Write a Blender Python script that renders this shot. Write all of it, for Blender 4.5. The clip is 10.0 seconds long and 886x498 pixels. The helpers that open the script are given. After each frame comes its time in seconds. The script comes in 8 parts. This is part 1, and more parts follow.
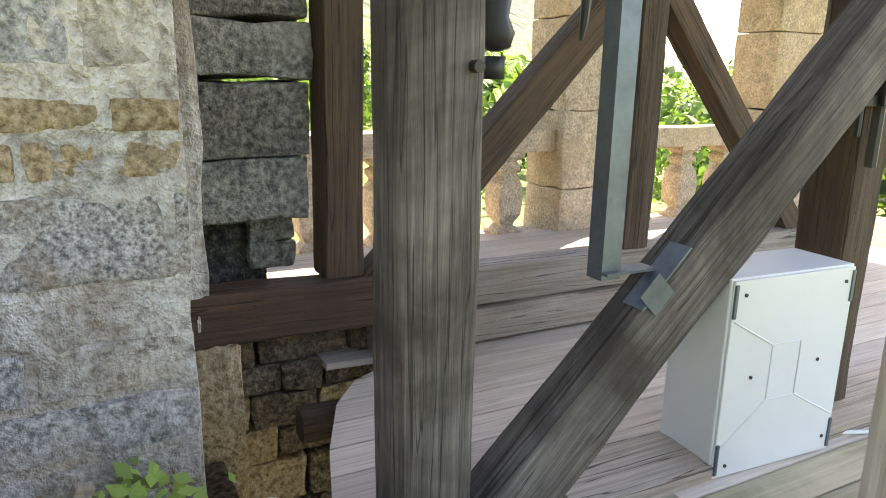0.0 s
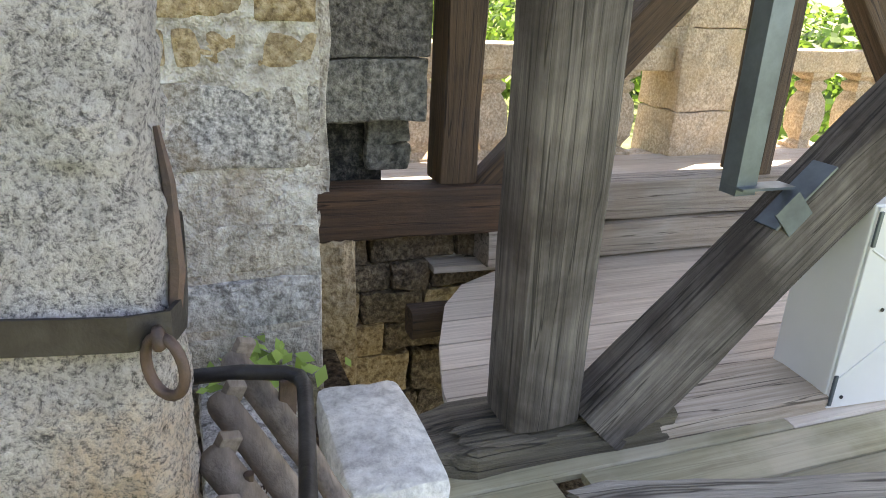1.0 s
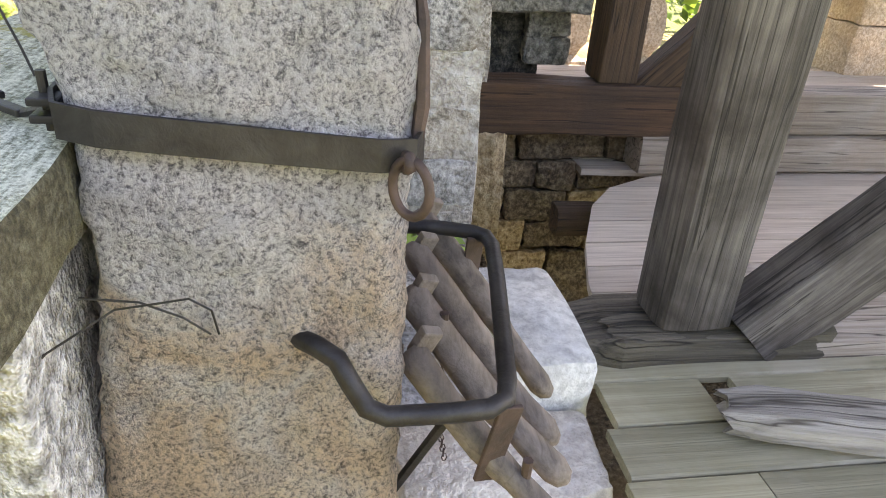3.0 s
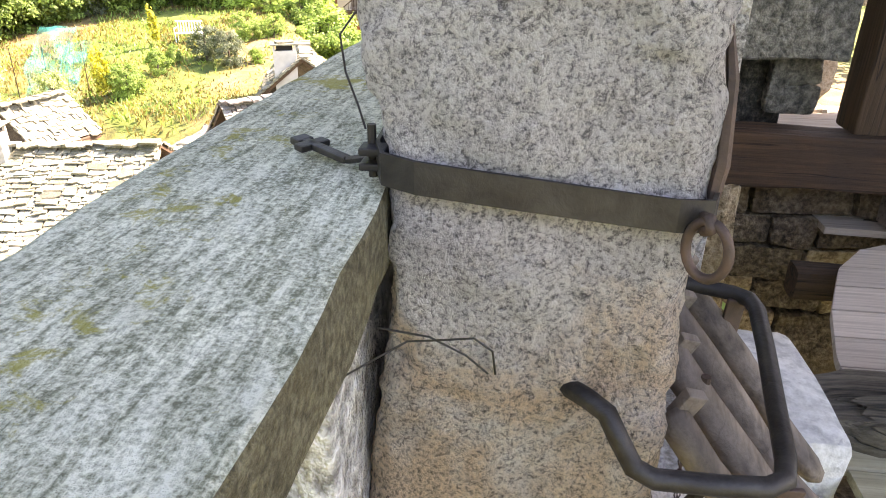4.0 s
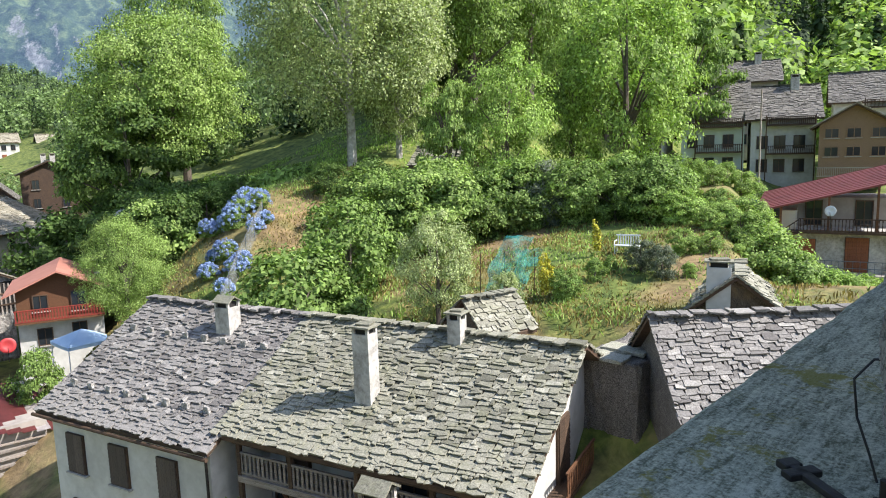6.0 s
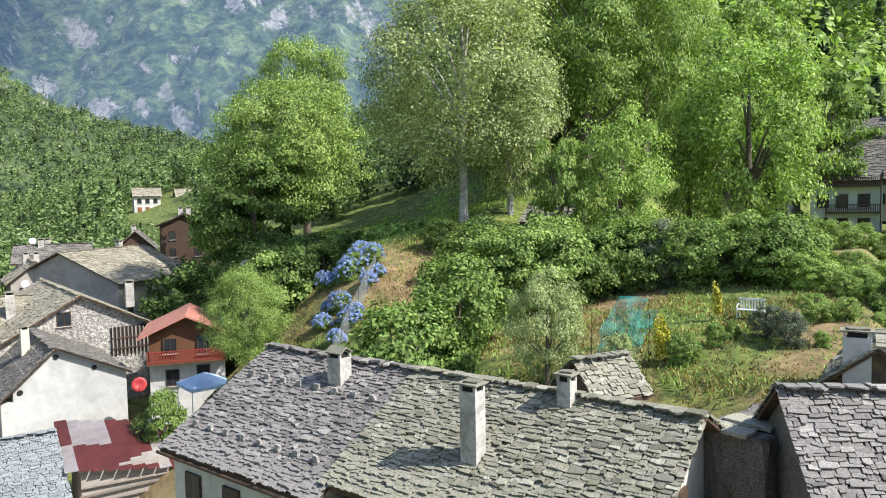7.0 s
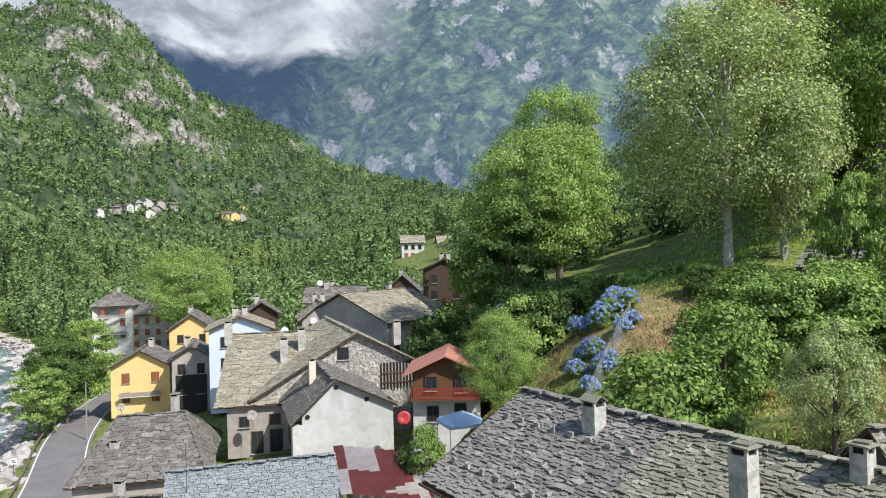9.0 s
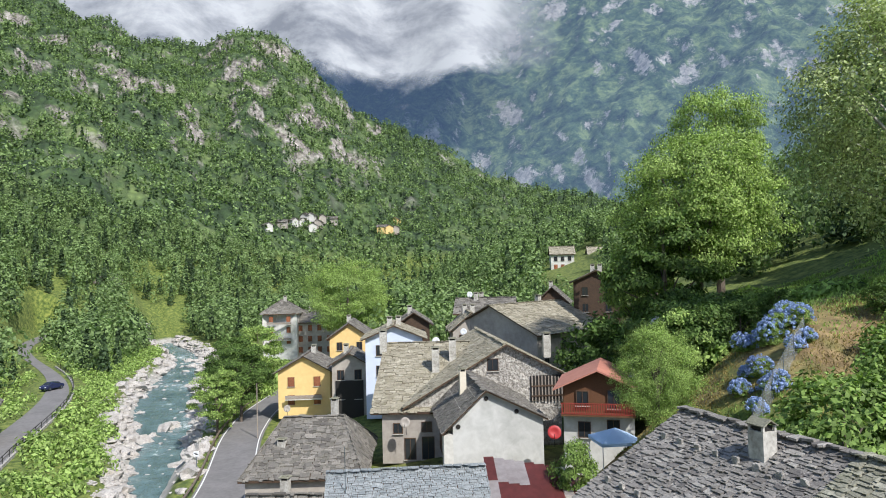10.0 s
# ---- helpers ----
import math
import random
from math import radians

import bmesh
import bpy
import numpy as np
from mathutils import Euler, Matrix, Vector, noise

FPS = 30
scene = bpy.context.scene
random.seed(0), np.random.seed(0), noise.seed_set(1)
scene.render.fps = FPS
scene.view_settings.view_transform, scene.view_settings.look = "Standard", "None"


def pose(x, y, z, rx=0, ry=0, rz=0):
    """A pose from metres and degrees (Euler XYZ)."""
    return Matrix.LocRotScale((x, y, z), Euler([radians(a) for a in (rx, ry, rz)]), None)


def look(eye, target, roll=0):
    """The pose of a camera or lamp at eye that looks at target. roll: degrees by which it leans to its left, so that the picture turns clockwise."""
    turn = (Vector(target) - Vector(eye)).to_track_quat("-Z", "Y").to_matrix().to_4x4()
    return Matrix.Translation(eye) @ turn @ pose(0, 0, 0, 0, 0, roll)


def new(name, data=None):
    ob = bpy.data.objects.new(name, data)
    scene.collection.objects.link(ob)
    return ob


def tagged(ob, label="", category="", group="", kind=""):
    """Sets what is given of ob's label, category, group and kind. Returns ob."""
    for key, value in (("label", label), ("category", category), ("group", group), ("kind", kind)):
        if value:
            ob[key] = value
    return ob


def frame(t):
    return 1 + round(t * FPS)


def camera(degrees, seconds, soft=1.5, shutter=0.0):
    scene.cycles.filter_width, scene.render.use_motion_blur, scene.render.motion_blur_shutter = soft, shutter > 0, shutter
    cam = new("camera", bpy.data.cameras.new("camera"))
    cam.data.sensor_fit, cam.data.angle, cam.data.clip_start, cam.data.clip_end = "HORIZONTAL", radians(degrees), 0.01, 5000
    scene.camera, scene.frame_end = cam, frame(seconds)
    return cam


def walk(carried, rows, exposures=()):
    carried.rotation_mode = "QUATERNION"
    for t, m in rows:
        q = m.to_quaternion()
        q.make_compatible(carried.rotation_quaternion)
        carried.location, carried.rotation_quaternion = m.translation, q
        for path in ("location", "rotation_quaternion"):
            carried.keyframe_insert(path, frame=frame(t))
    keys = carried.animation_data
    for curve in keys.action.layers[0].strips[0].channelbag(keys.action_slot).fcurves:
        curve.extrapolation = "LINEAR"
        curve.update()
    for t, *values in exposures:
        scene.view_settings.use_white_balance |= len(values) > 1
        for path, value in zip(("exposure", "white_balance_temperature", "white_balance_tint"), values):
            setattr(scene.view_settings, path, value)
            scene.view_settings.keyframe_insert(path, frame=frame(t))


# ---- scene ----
import collections

# ------------------------------------------------------------------ camera
LENS = 65.0
PATH = [
    (0.0, 0.000, 0.000, 22.000, -13.79, -1.11, -27.69),
    (0.5, -0.059, 0.011, 21.965, -17.14, -1.98, -23.25),
    (1.0, -0.116, 0.014, 21.937, -20.43, -2.64, -19.69),
    (1.5, -0.154, 0.009, 21.903, -23.70, -3.26, -16.76),
    (2.0, -0.186, -0.001, 21.878, -26.85, -3.76, -14.58),
    (3.5, -0.309, -0.028, 21.870, -28.53, -2.40, -2.42),
    (4.0, -0.376, -0.030, 21.890, -25.60, -0.44, 7.30),
    (4.5, -0.435, -0.031, 21.932, -21.33, 1.32, 18.88),
    (5.0, -0.444, -0.048, 21.981, -16.50, 1.90, 28.77),
    (5.5, -0.432, -0.067, 22.018, -11.97, 1.95, 35.85),
    (7.0, -0.536, -0.090, 22.082, -3.55, 1.19, 50.30),
    (7.5, -0.556, -0.110, 22.092, -2.19, 1.24, 55.04),
    (8.0, -0.576, -0.130, 22.102, -1.25, 1.58, 59.78),
    (8.5, -0.596, -0.150, 22.112, -0.30, 1.60, 65.00),
    (9.0, -0.616, -0.170, 22.122, 0.60, 1.54, 70.79),
    (9.5, -0.636, -0.190, 22.132, 1.37, 1.45, 76.91),
    (10.0, -0.656, -0.210, 22.142, 1.87, 1.44, 83.01),
]
EXPOSURES = [(0.0, 2.55, 7800, 18), (2.2, 2.85, 8100, 22), (3.5, 2.85, 8300, 25), (4.0, 2.65, 8200, 26), (4.5, 2.0, 7600, 22), (5.0, 1.2, 6800, 16), (5.5, 0.9, 6400, 14), (7.0, 0.6, 6300, 12), (10.0, 0.2, 6200, 11)]
cam = camera(LENS, 10.0, soft=1.0)
walk(cam, [(t, pose(x, y, z, 90 + p, r, w)) for t, x, y, z, p, r, w in PATH], EXPOSURES)

# ------------------------------------------------------------------ light
SUN_YAW, SUN_EL = -62.0, 46.0
world = bpy.data.worlds.new("sky")
scene.world = world
world.use_nodes = True
wn, wl = world.node_tree.nodes, world.node_tree.links
bgn = wn["Background"]
sky = wn.new("ShaderNodeTexSky")
sky.sky_type, sky.sun_disc = "NISHITA", False
sky.sun_elevation, sky.sun_rotation = radians(SUN_EL), radians(-SUN_YAW)
wl.new(sky.outputs["Color"], bgn.inputs["Color"])
bgn.inputs["Strength"].default_value = 0.15
sun = new("sun", bpy.data.lights.new("sun", "SUN"))
sun.data.energy, sun.data.angle, sun.data.color = 5.0, radians(0.5), (1.0, 0.95, 0.87)
s_az, s_el = radians(SUN_YAW), radians(SUN_EL)
sun_dir = Vector((-math.sin(s_az) * math.cos(s_el), math.cos(s_az) * math.cos(s_el), math.sin(s_el)))
sun.matrix_world = look(sun_dir * 50 + Vector((0, 0, 30)), Vector((0, 0, 30)))

# ------------------------------------------------------------------ tools
WM = {}  # world pose of every thing and part that carries parts


def thing(name, at=(0, 0, 0), label="", category="", group="", kind="", yaw=0.0):
    ob = new(name)
    m = pose(at[0], at[1], at[2], 0, 0, yaw)
    ob.matrix_basis = m
    ob.empty_display_size = 0.2
    WM[ob] = m
    return tagged(ob, label, category, group, kind)


def link_mesh(name, me, mats, parent=None, label="", m=None, kind=""):
    for mt in (mats if isinstance(mats, (list, tuple)) else [mats]):
        me.materials.append(mt)
    ob = new(name, me)
    m = m or Matrix()
    WM[ob] = m
    if parent is not None:
        ob.parent = parent
        ob.matrix_parent_inverse = WM[parent].inverted()
    ob.matrix_basis = m
    return tagged(ob, label, kind=kind)


def part(name, bm, mats, parent=None, label="", m=None, kind="", smooth=False):
    me = bpy.data.meshes.new(name)
    bmesh.ops.recalc_face_normals(bm, faces=bm.faces)
    bm.to_mesh(me)
    bm.free()
    if smooth:
        me.polygons.foreach_set("use_smooth", [True] * len(me.polygons))
    return link_mesh(name, me, mats, parent, label, m, kind)


def again(ob, m, parent=None, name=None):
    """The same mesh once more, at the pose m, under a parent."""
    o = new(name or ob.name.split(".")[0], ob.data)
    WM[o] = m
    if parent is not None:
        o.parent = parent
        o.matrix_parent_inverse = WM[parent].inverted()
    o.matrix_basis = m
    return o


def pymesh(name, verts, faces, mats, parent=None, label="", kind="", smooth=False, idx=None):
    me = bpy.data.meshes.new(name)
    verts = np.asarray(verts, dtype=np.float32)
    faces = np.asarray(faces, dtype=np.int32)
    n, k = faces.shape
    me.vertices.add(len(verts))
    me.vertices.foreach_set("co", verts.ravel())
    me.loops.add(n * k)
    me.loops.foreach_set("vertex_index", faces.ravel())
    me.polygons.add(n)
    me.polygons.foreach_set("loop_start", np.arange(0, n * k, k, dtype=np.int32))
    if idx is not None:
        me.polygons.foreach_set("material_index", np.asarray(idx, dtype=np.int32))
    me.polygons.foreach_set("use_smooth", np.full(n, bool(smooth)))
    me.update(calc_edges=True)
    return link_mesh(name, me, mats, parent, label, None, kind)


def box(bm, c, s, m=None, mi=0, bev=0.0):
    """A box with centre c and sides s, turned by m."""
    r = bmesh.ops.create_cube(bm, size=1.0, matrix=(m or Matrix()) @ Matrix.Translation(c) @ Matrix.Diagonal((*s, 1)))
    fs = {f for v in r["verts"] for f in v.link_faces}
    for f in fs:
        f.material_index = mi
    if bev:
        es = list({e for f in fs for e in f.edges})
        q = bmesh.ops.bevel(bm, geom=es, offset=bev, segments=2, affect="EDGES", profile=0.6)
        for f in q["faces"]:
            f.material_index = mi
    return r


def boxb(x0, x1, y0, y1, z0, z1, bev=0.0, mi=0, bm=None):
    bm = bm or bmesh.new()
    box(bm, ((x0 + x1) / 2, (y0 + y1) / 2, (z0 + z1) / 2), (x1 - x0, y1 - y0, z1 - z0), None, mi, bev)
    return bm


def rough(bm, amp, scale, seed=0.0, fine=0.0):
    """Push the vertices of a mesh about by noise."""
    for v in bm.verts:
        p = v.co * scale + Vector((seed, seed * 0.7, -seed))
        v.co += noise.noise_vector(p) * amp
        if fine:
            v.co += noise.noise_vector(p * 4.3) * fine


def cut(bm, n):
    bmesh.ops.subdivide_edges(bm, edges=bm.edges[:], cuts=n, use_grid_fill=True)


def rod(bm, pts, r, seg=8, mi=0, taper=None):
    """A round bar along the points."""
    rings = []
    pts = [Vector(p) for p in pts]
    for i, p in enumerate(pts):
        d = (pts[min(i + 1, len(pts) - 1)] - pts[max(i - 1, 0)]).normalized()
        a = d.orthogonal().normalized() if i == 0 else (rings_a - d * rings_a.dot(d)).normalized()
        rings_a = a
        b = d.cross(a)
        rr = r if taper is None else taper[i]
        rings.append([bm.verts.new(p + (a * math.cos(t) + b * math.sin(t)) * rr) for t in [2 * math.pi * k / seg for k in range(seg)]])
    for r0, r1 in zip(rings, rings[1:]):
        for k in range(seg):
            bm.faces.new((r0[k], r0[(k + 1) % seg], r1[(k + 1) % seg], r1[k])).material_index = mi
    bm.faces.new(rings[0][::-1]).material_index = mi
    bm.faces.new(rings[-1]).material_index = mi
    return bm


def lathe(bm, prof, c, seg=14, mi=0):
    rings = [[bm.verts.new((c[0] + r * math.cos(2 * math.pi * k / seg), c[1] + r * math.sin(2 * math.pi * k / seg), c[2] + z)) for k in range(seg)] for r, z in prof]
    for r0, r1 in zip(rings, rings[1:]):
        for k in range(seg):
            bm.faces.new((r0[k], r0[(k + 1) % seg], r1[(k + 1) % seg], r1[k])).material_index = mi
    bm.faces.new(rings[0][::-1])
    bm.faces.new(rings[-1])
    return bm


def hash2(ix, iy, s):
    h = np.sin(ix * 127.1 + iy * 311.7 + s * 74.7) * 43758.5453
    return h - np.floor(h)


def vnoise(x, y, s=0.0):
    """Smooth noise from 0 to 1 on arrays."""
    ix, iy = np.floor(x), np.floor(y)
    fx, fy = x - ix, y - iy
    fx, fy = fx * fx * (3 - 2 * fx), fy * fy * (3 - 2 * fy)
    a, b = hash2(ix, iy, s), hash2(ix + 1, iy, s)
    c, d = hash2(ix, iy + 1, s), hash2(ix + 1, iy + 1, s)
    return (a * (1 - fx) + b * fx) * (1 - fy) + (c * (1 - fx) + d * fx) * fy


def fbm(x, y, octaves=5, s=0.0, ridged=False):
    v, amp, tot = 0.0, 1.0, 0.0
    for o in range(octaves):
        n = vnoise(x * 2 ** o, y * 2 ** o, s + o * 3.1)
        v = v + amp * (1 - np.abs(2 * n - 1) if ridged else n)
        tot += amp
        amp *= 0.5
    return v / tot


def sstep(a, b, x):
    t = np.clip((x - a) / (b - a), 0, 1)
    return t * t * (3 - 2 * t)


def leaf_quads(C, Nn, size, rng, long=1.0, jit=0.55, droop=0.0):
    """One small quad for every place in C, facing about Nn."""
    n = len(C)
    Nn = Nn + rng.normal(0, jit, (n, 3))
    Nn /= np.linalg.norm(Nn, axis=1, keepdims=True) + 1e-9
    t = rng.normal(0, 1, (n, 3))
    if droop:
        t = t * (1 - droop) + np.array([0, 0, -1.0]) * droop * 2
    a = t - Nn * np.sum(t * Nn, 1, keepdims=True)
    a /= np.linalg.norm(a, axis=1, keepdims=True) + 1e-9
    b = np.cross(Nn, a)
    s = (size * (0.55 + 0.9 * rng.random(n)))[:, None]
    V = np.stack([C - a * s * long * 0.5, C + b * s * 0.36, C + a * s * long * 0.5, C - b * s * 0.36], 1).reshape(-1, 3)
    F = np.arange(n * 4).reshape(-1, 4)
    return V, F


def rock(x0, x1, y0, y1, z0, z1, seed, n=3, amp=0.014, bev=0.018):
    bm = boxb(x0, x1, y0, y1, z0, z1, bev)
    cut(bm, n)
    rough(bm, amp, 5.0, seed, amp * 0.55)
    return bm

# ------------------------------------------------------------------ materials
def mat(name, build):
    m = bpy.data.materials.new(name)
    m.use_nodes = True
    nt = m.node_tree
    bs = nt.nodes["Principled BSDF"]
    N = lambda kind, **kw: make_node(nt, kind, kw)
    build(N, nt.links.new, bs)
    return m


def make_node(nt, kind, kw):
    n = nt.nodes.new("ShaderNode" + kind)
    for k, v in kw.items():
        n.inputs[k].default_value = v
    return n


def ramp(N, L, src, stops):
    r = N("ValToRGB")
    if max(q for q, _ in stops) > 1:
        # sums of two textures run past 1: halve them
        hf = N("Math")
        hf.operation = "MULTIPLY"
        L(src, hf.inputs[0])
        hf.inputs[1].default_value = 0.5
        src, stops = hf.outputs[0], [(q / 2, c) for q, c in stops]
    e = r.color_ramp.elements
    while len(e) < len(stops):
        e.new(0.5)
    for el, (p, c) in zip(e, stops):
        el.position, el.color = p, (*c, 1)
    L(src, r.inputs["Fac"])
    return r.outputs["Color"]


def mixc(N, L, fac, a, b, how="MIX"):
    m = N("MixRGB")
    m.blend_type = how
    for src, k in ((fac, "Fac"), (a, "Color1"), (b, "Color2")):
        if isinstance(src, (int, float)):
            m.inputs[k].default_value = src
        elif isinstance(src, tuple):
            m.inputs[k].default_value = (*src, 1)
        else:
            L(src, m.inputs[k])
    return m.outputs["Color"]


def coords(N, L, scale=(1, 1, 1), kind="Object"):
    tc, mp = N("TexCoord"), N("Mapping")
    mp.inputs["Scale"].default_value = scale
    L(tc.outputs[kind], mp.inputs["Vector"])
    return mp.outputs["Vector"]


def tex(N, L, vec, scale, detail=6, rough=0.6, dist=0.0):
    n = N("TexNoise", Scale=scale, Detail=detail, Roughness=rough, Distortion=dist)
    L(vec, n.inputs["Vector"])
    return n.outputs["Fac"]


def bump(N, L, bs, src, strength, dist=0.02):
    b = N("Bump", Strength=strength, Distance=dist)
    L(src, b.inputs["Height"])
    L(b.outputs["Normal"], bs.inputs["Normal"])


def granite(name, dark, mid, light, scale=1.0, stain=(0.30, 0.20, 0.09), stain_amt=0.5, bump_s=0.9):
    def f(N, L, bs):
        v = coords(N, L)
        g1 = tex(N, L, v, 55 * scale, 3, 0.7)
        g2 = tex(N, L, v, 9 * scale, 6, 0.7, 0.4)
        g3 = tex(N, L, v, 2.2 * scale, 5, 0.6, 0.8)
        base = ramp(N, L, g1, [(0.34, dark), (0.50, mid), (0.66, light)])
        blot = ramp(N, L, g2, [(0.35, (0.55, 0.55, 0.57)), (0.6, (1, 1, 1))])
        c = mixc(N, L, 0.75, base, blot, "MULTIPLY")
        st = ramp(N, L, g3, [(0.5, (0, 0, 0)), (0.68, (1, 1, 1))])
        k = N("Math")
        k.operation = "MULTIPLY"
        L(st, k.inputs[0])
        k.inputs[1].default_value = stain_amt
        c = mixc(N, L, k.outputs[0], c, stain)
        L(c, bs.inputs["Base Color"])
        bs.inputs["Roughness"].default_value = 0.9
        s = N("Math")
        s.operation = "ADD"
        L(g1, s.inputs[0])
        L(g2, s.inputs[1])
        bump(N, L, bs, s.outputs[0], bump_s, 0.02 / scale)
    return mat(name, f)


def wood(name, dark, light, warm, amt=0.4, scale=1.0, along="X", bump_s=0.5):
    def f(N, L, bs):
        sc = {"X": (1.0, 34, 34), "Y": (34, 1.0, 34), "Z": (34, 34, 1.0)}[along]
        v = coords(N, L, tuple(a * scale for a in sc))
        v1 = coords(N, L)
        g = tex(N, L, v, 1.6, 8, 0.68, 0.12)
        g2 = tex(N, L, v, 6.0, 4, 0.6)
        b = tex(N, L, v1, 2.3, 5, 0.6, 0.5)
        oi = N("ObjectInfo")
        deep = (0.82, 0.81, 0.80) if "board" in name or "worn_brown_wood" in name else (0.25, 0.23, 0.21)
        c = ramp(N, L, g, [(0.30, dark), (0.62, light)])
        fac = ramp(N, L, b, [(0.42, (0, 0, 0)), (0.66, (1, 1, 1))])
        k = N("Math")
        k.operation = "MULTIPLY"
        L(fac, k.inputs[0])
        k.inputs[1].default_value = amt
        c = mixc(N, L, k.outputs[0], c, warm)
        ck = tex(N, L, coords(N, L, tuple(a * scale * 0.5 for a in sc)), 0.9, 3, 0.5, 0.3)
        crack = ramp(N, L, ck, [(0.475, (1, 1, 1)), (0.487, deep), (0.493, deep), (0.505, (1, 1, 1))])
        c = mixc(N, L, 1.0, c, crack, "MULTIPLY")
        hv = N("HueSaturation")
        vv = N("MapRange", **{"To Min": 0.75, "To Max": 1.25})
        L(oi.outputs["Random"], vv.inputs["Value"])
        L(vv.outputs["Result"], hv.inputs["Value"])
        L(c, hv.inputs["Color"])
        L(hv.outputs["Color"], bs.inputs["Base Color"])
        bs.inputs["Roughness"].default_value = 0.8
        s = N("Math")
        s.operation = "ADD"
        L(g, s.inputs[0])
        L(g2, s.inputs[1])
        s3 = N("Math")
        s3.operation = "MULTIPLY_ADD"
        L(crack, s3.inputs[0])
        s3.inputs[1].default_value = 0.6
        L(s.outputs[0], s3.inputs[2])
        bump(N, L, bs, s3.outputs[0], bump_s, 0.012)
    return mat(name, f)


def plain(name, col, col2=None, rough=0.8, metal=0.0, scale=6.0, bump_s=0.2, bump_d=0.01):
    col2 = col2 or tuple(c * 0.75 for c in col)

    def f(N, L, bs):
        v = coords(N, L)
        a = tex(N, L, v, scale, 6, 0.65, 0.3)
        b = tex(N, L, v, scale * 0.17, 4, 0.6, 0.6)
        s = N("Math")
        s.operation = "ADD"
        L(a, s.inputs[0])
        L(b, s.inputs[1])
        L(ramp(N, L, s.outputs[0], [(0.75, col2), (1.2, col)]), bs.inputs["Base Color"])
        bs.inputs["Roughness"].default_value, bs.inputs["Metallic"].default_value = rough, metal
        bump(N, L, bs, a, bump_s, bump_d)
    return mat(name, f)


def slabs(name, cols, moss=(0.16, 0.17, 0.05), moss_amt=0.35):
    """Split roof stone: every piece has its own shade."""
    def f(N, L, bs):
        v = coords(N, L)
        ge = N("NewGeometry")
        n = len(cols)
        c = ramp(N, L, ge.outputs["Random Per Island"], [(i / (n - 1), q) for i, q in enumerate(cols)])
        a = tex(N, L, v, 17.0, 7, 0.8, 0.5)
        c = mixc(N, L, 0.9, c, ramp(N, L, a, [(0.36, (0.38, 0.38, 0.37)), (0.50, (0.95, 0.95, 0.93)), (0.64, (1.5, 1.5, 1.46))]), "MULTIPLY")
        b = tex(N, L, v, 1.6, 7, 0.75, 0.5)
        k = N("Math")
        k.operation = "MULTIPLY"
        L(ramp(N, L, b, [(0.48, (0, 0, 0)), (0.7, (1, 1, 1))]), k.inputs[0])
        k.inputs[1].default_value = moss_amt
        c = mixc(N, L, k.outputs[0], c, moss)
        L(c, bs.inputs["Base Color"])
        bs.inputs["Roughness"].default_value = 0.75
        bump(N, L, bs, a, 0.6, 0.02)
    return mat(name, f)


def leaves(name, dark, light, trans=0.34):
    dark = tuple(0.42 * q for q in dark)
    def f(N, L, bs):
        v = coords(N, L)
        ge, oi = N("NewGeometry"), N("ObjectInfo")
        a = tex(N, L, v, 0.45, 3, 0.6)
        s = N("Math")
        s.operation = "MULTIPLY_ADD"
        L(ge.outputs["Random Per Island"], s.inputs[0])
        s.inputs[1].default_value = 0.6
        L(a, s.inputs[2])
        c = ramp(N, L, s.outputs[0], [(0.35, dark), (1.05, light)])
        L(c, bs.inputs["Base Color"])
        bs.inputs["Roughness"].default_value, bs.inputs["Specular IOR Level"].default_value = 0.6, 0.2
        tr = N("BsdfTranslucent")
        L(mixc(N, L, 1.0, c, (1.15, 1.3, 0.70), "MULTIPLY"), tr.inputs["Color"])
        mx = N("MixShader", Fac=trans)
        L(bs.outputs[0], mx.inputs[1])
        L(tr.outputs[0], mx.inputs[2])
        out = [n for n in bs.id_data.nodes if n.type == "OUTPUT_MATERIAL"][0]
        L(mx.outputs[0], out.inputs["Surface"])
    return mat(name, f)


M_GRANITE = granite("granite", (0.14, 0.135, 0.13), (0.46, 0.44, 0.42), (0.80, 0.77, 0.74), 1.0, (0.30, 0.21, 0.11), 0.55)

M_PIER = granite("pier_stone", (0.26, 0.23, 0.20), (0.54, 0.49, 0.43), (0.74, 0.71, 0.66), 0.6, (0.42, 0.31, 0.18), 0.8, 1.0)
M_PIER2 = granite("pier_stone_grey", (0.22, 0.21, 0.20), (0.52, 0.51, 0.50), (0.80, 0.79, 0.78), 0.6, (0.40, 0.34, 0.27), 0.5, 1.0)
M_MORTAR = granite("lime_mortar", (0.40, 0.35, 0.30), (0.66, 0.61, 0.55), (0.82, 0.79, 0.74), 0.35, (0.33, 0.24, 0.16), 0.75, 1.0)
M_RUBBLE = granite("brown_rubble", (0.05, 0.036, 0.024), (0.155, 0.115, 0.078), (0.30, 0.24, 0.17), 0.6, (0.30, 0.20, 0.09), 0.6, 1.0)
M_CREAM = granite("cream_stone", (0.38, 0.29, 0.20), (0.58, 0.47, 0.34), (0.74, 0.64, 0.50), 0.8, (0.5, 0.36, 0.2), 0.5, 0.6)
M_WOOD = wood("weathered_wood", (0.030, 0.026, 0.023), (0.215, 0.19, 0.17), (0.030, 0.021, 0.016), 0.85)
M_WOODB = wood("brown_wood", (0.022, 0.014, 0.009), (0.10, 0.060, 0.036), (0.13, 0.075, 0.038), 0.4)
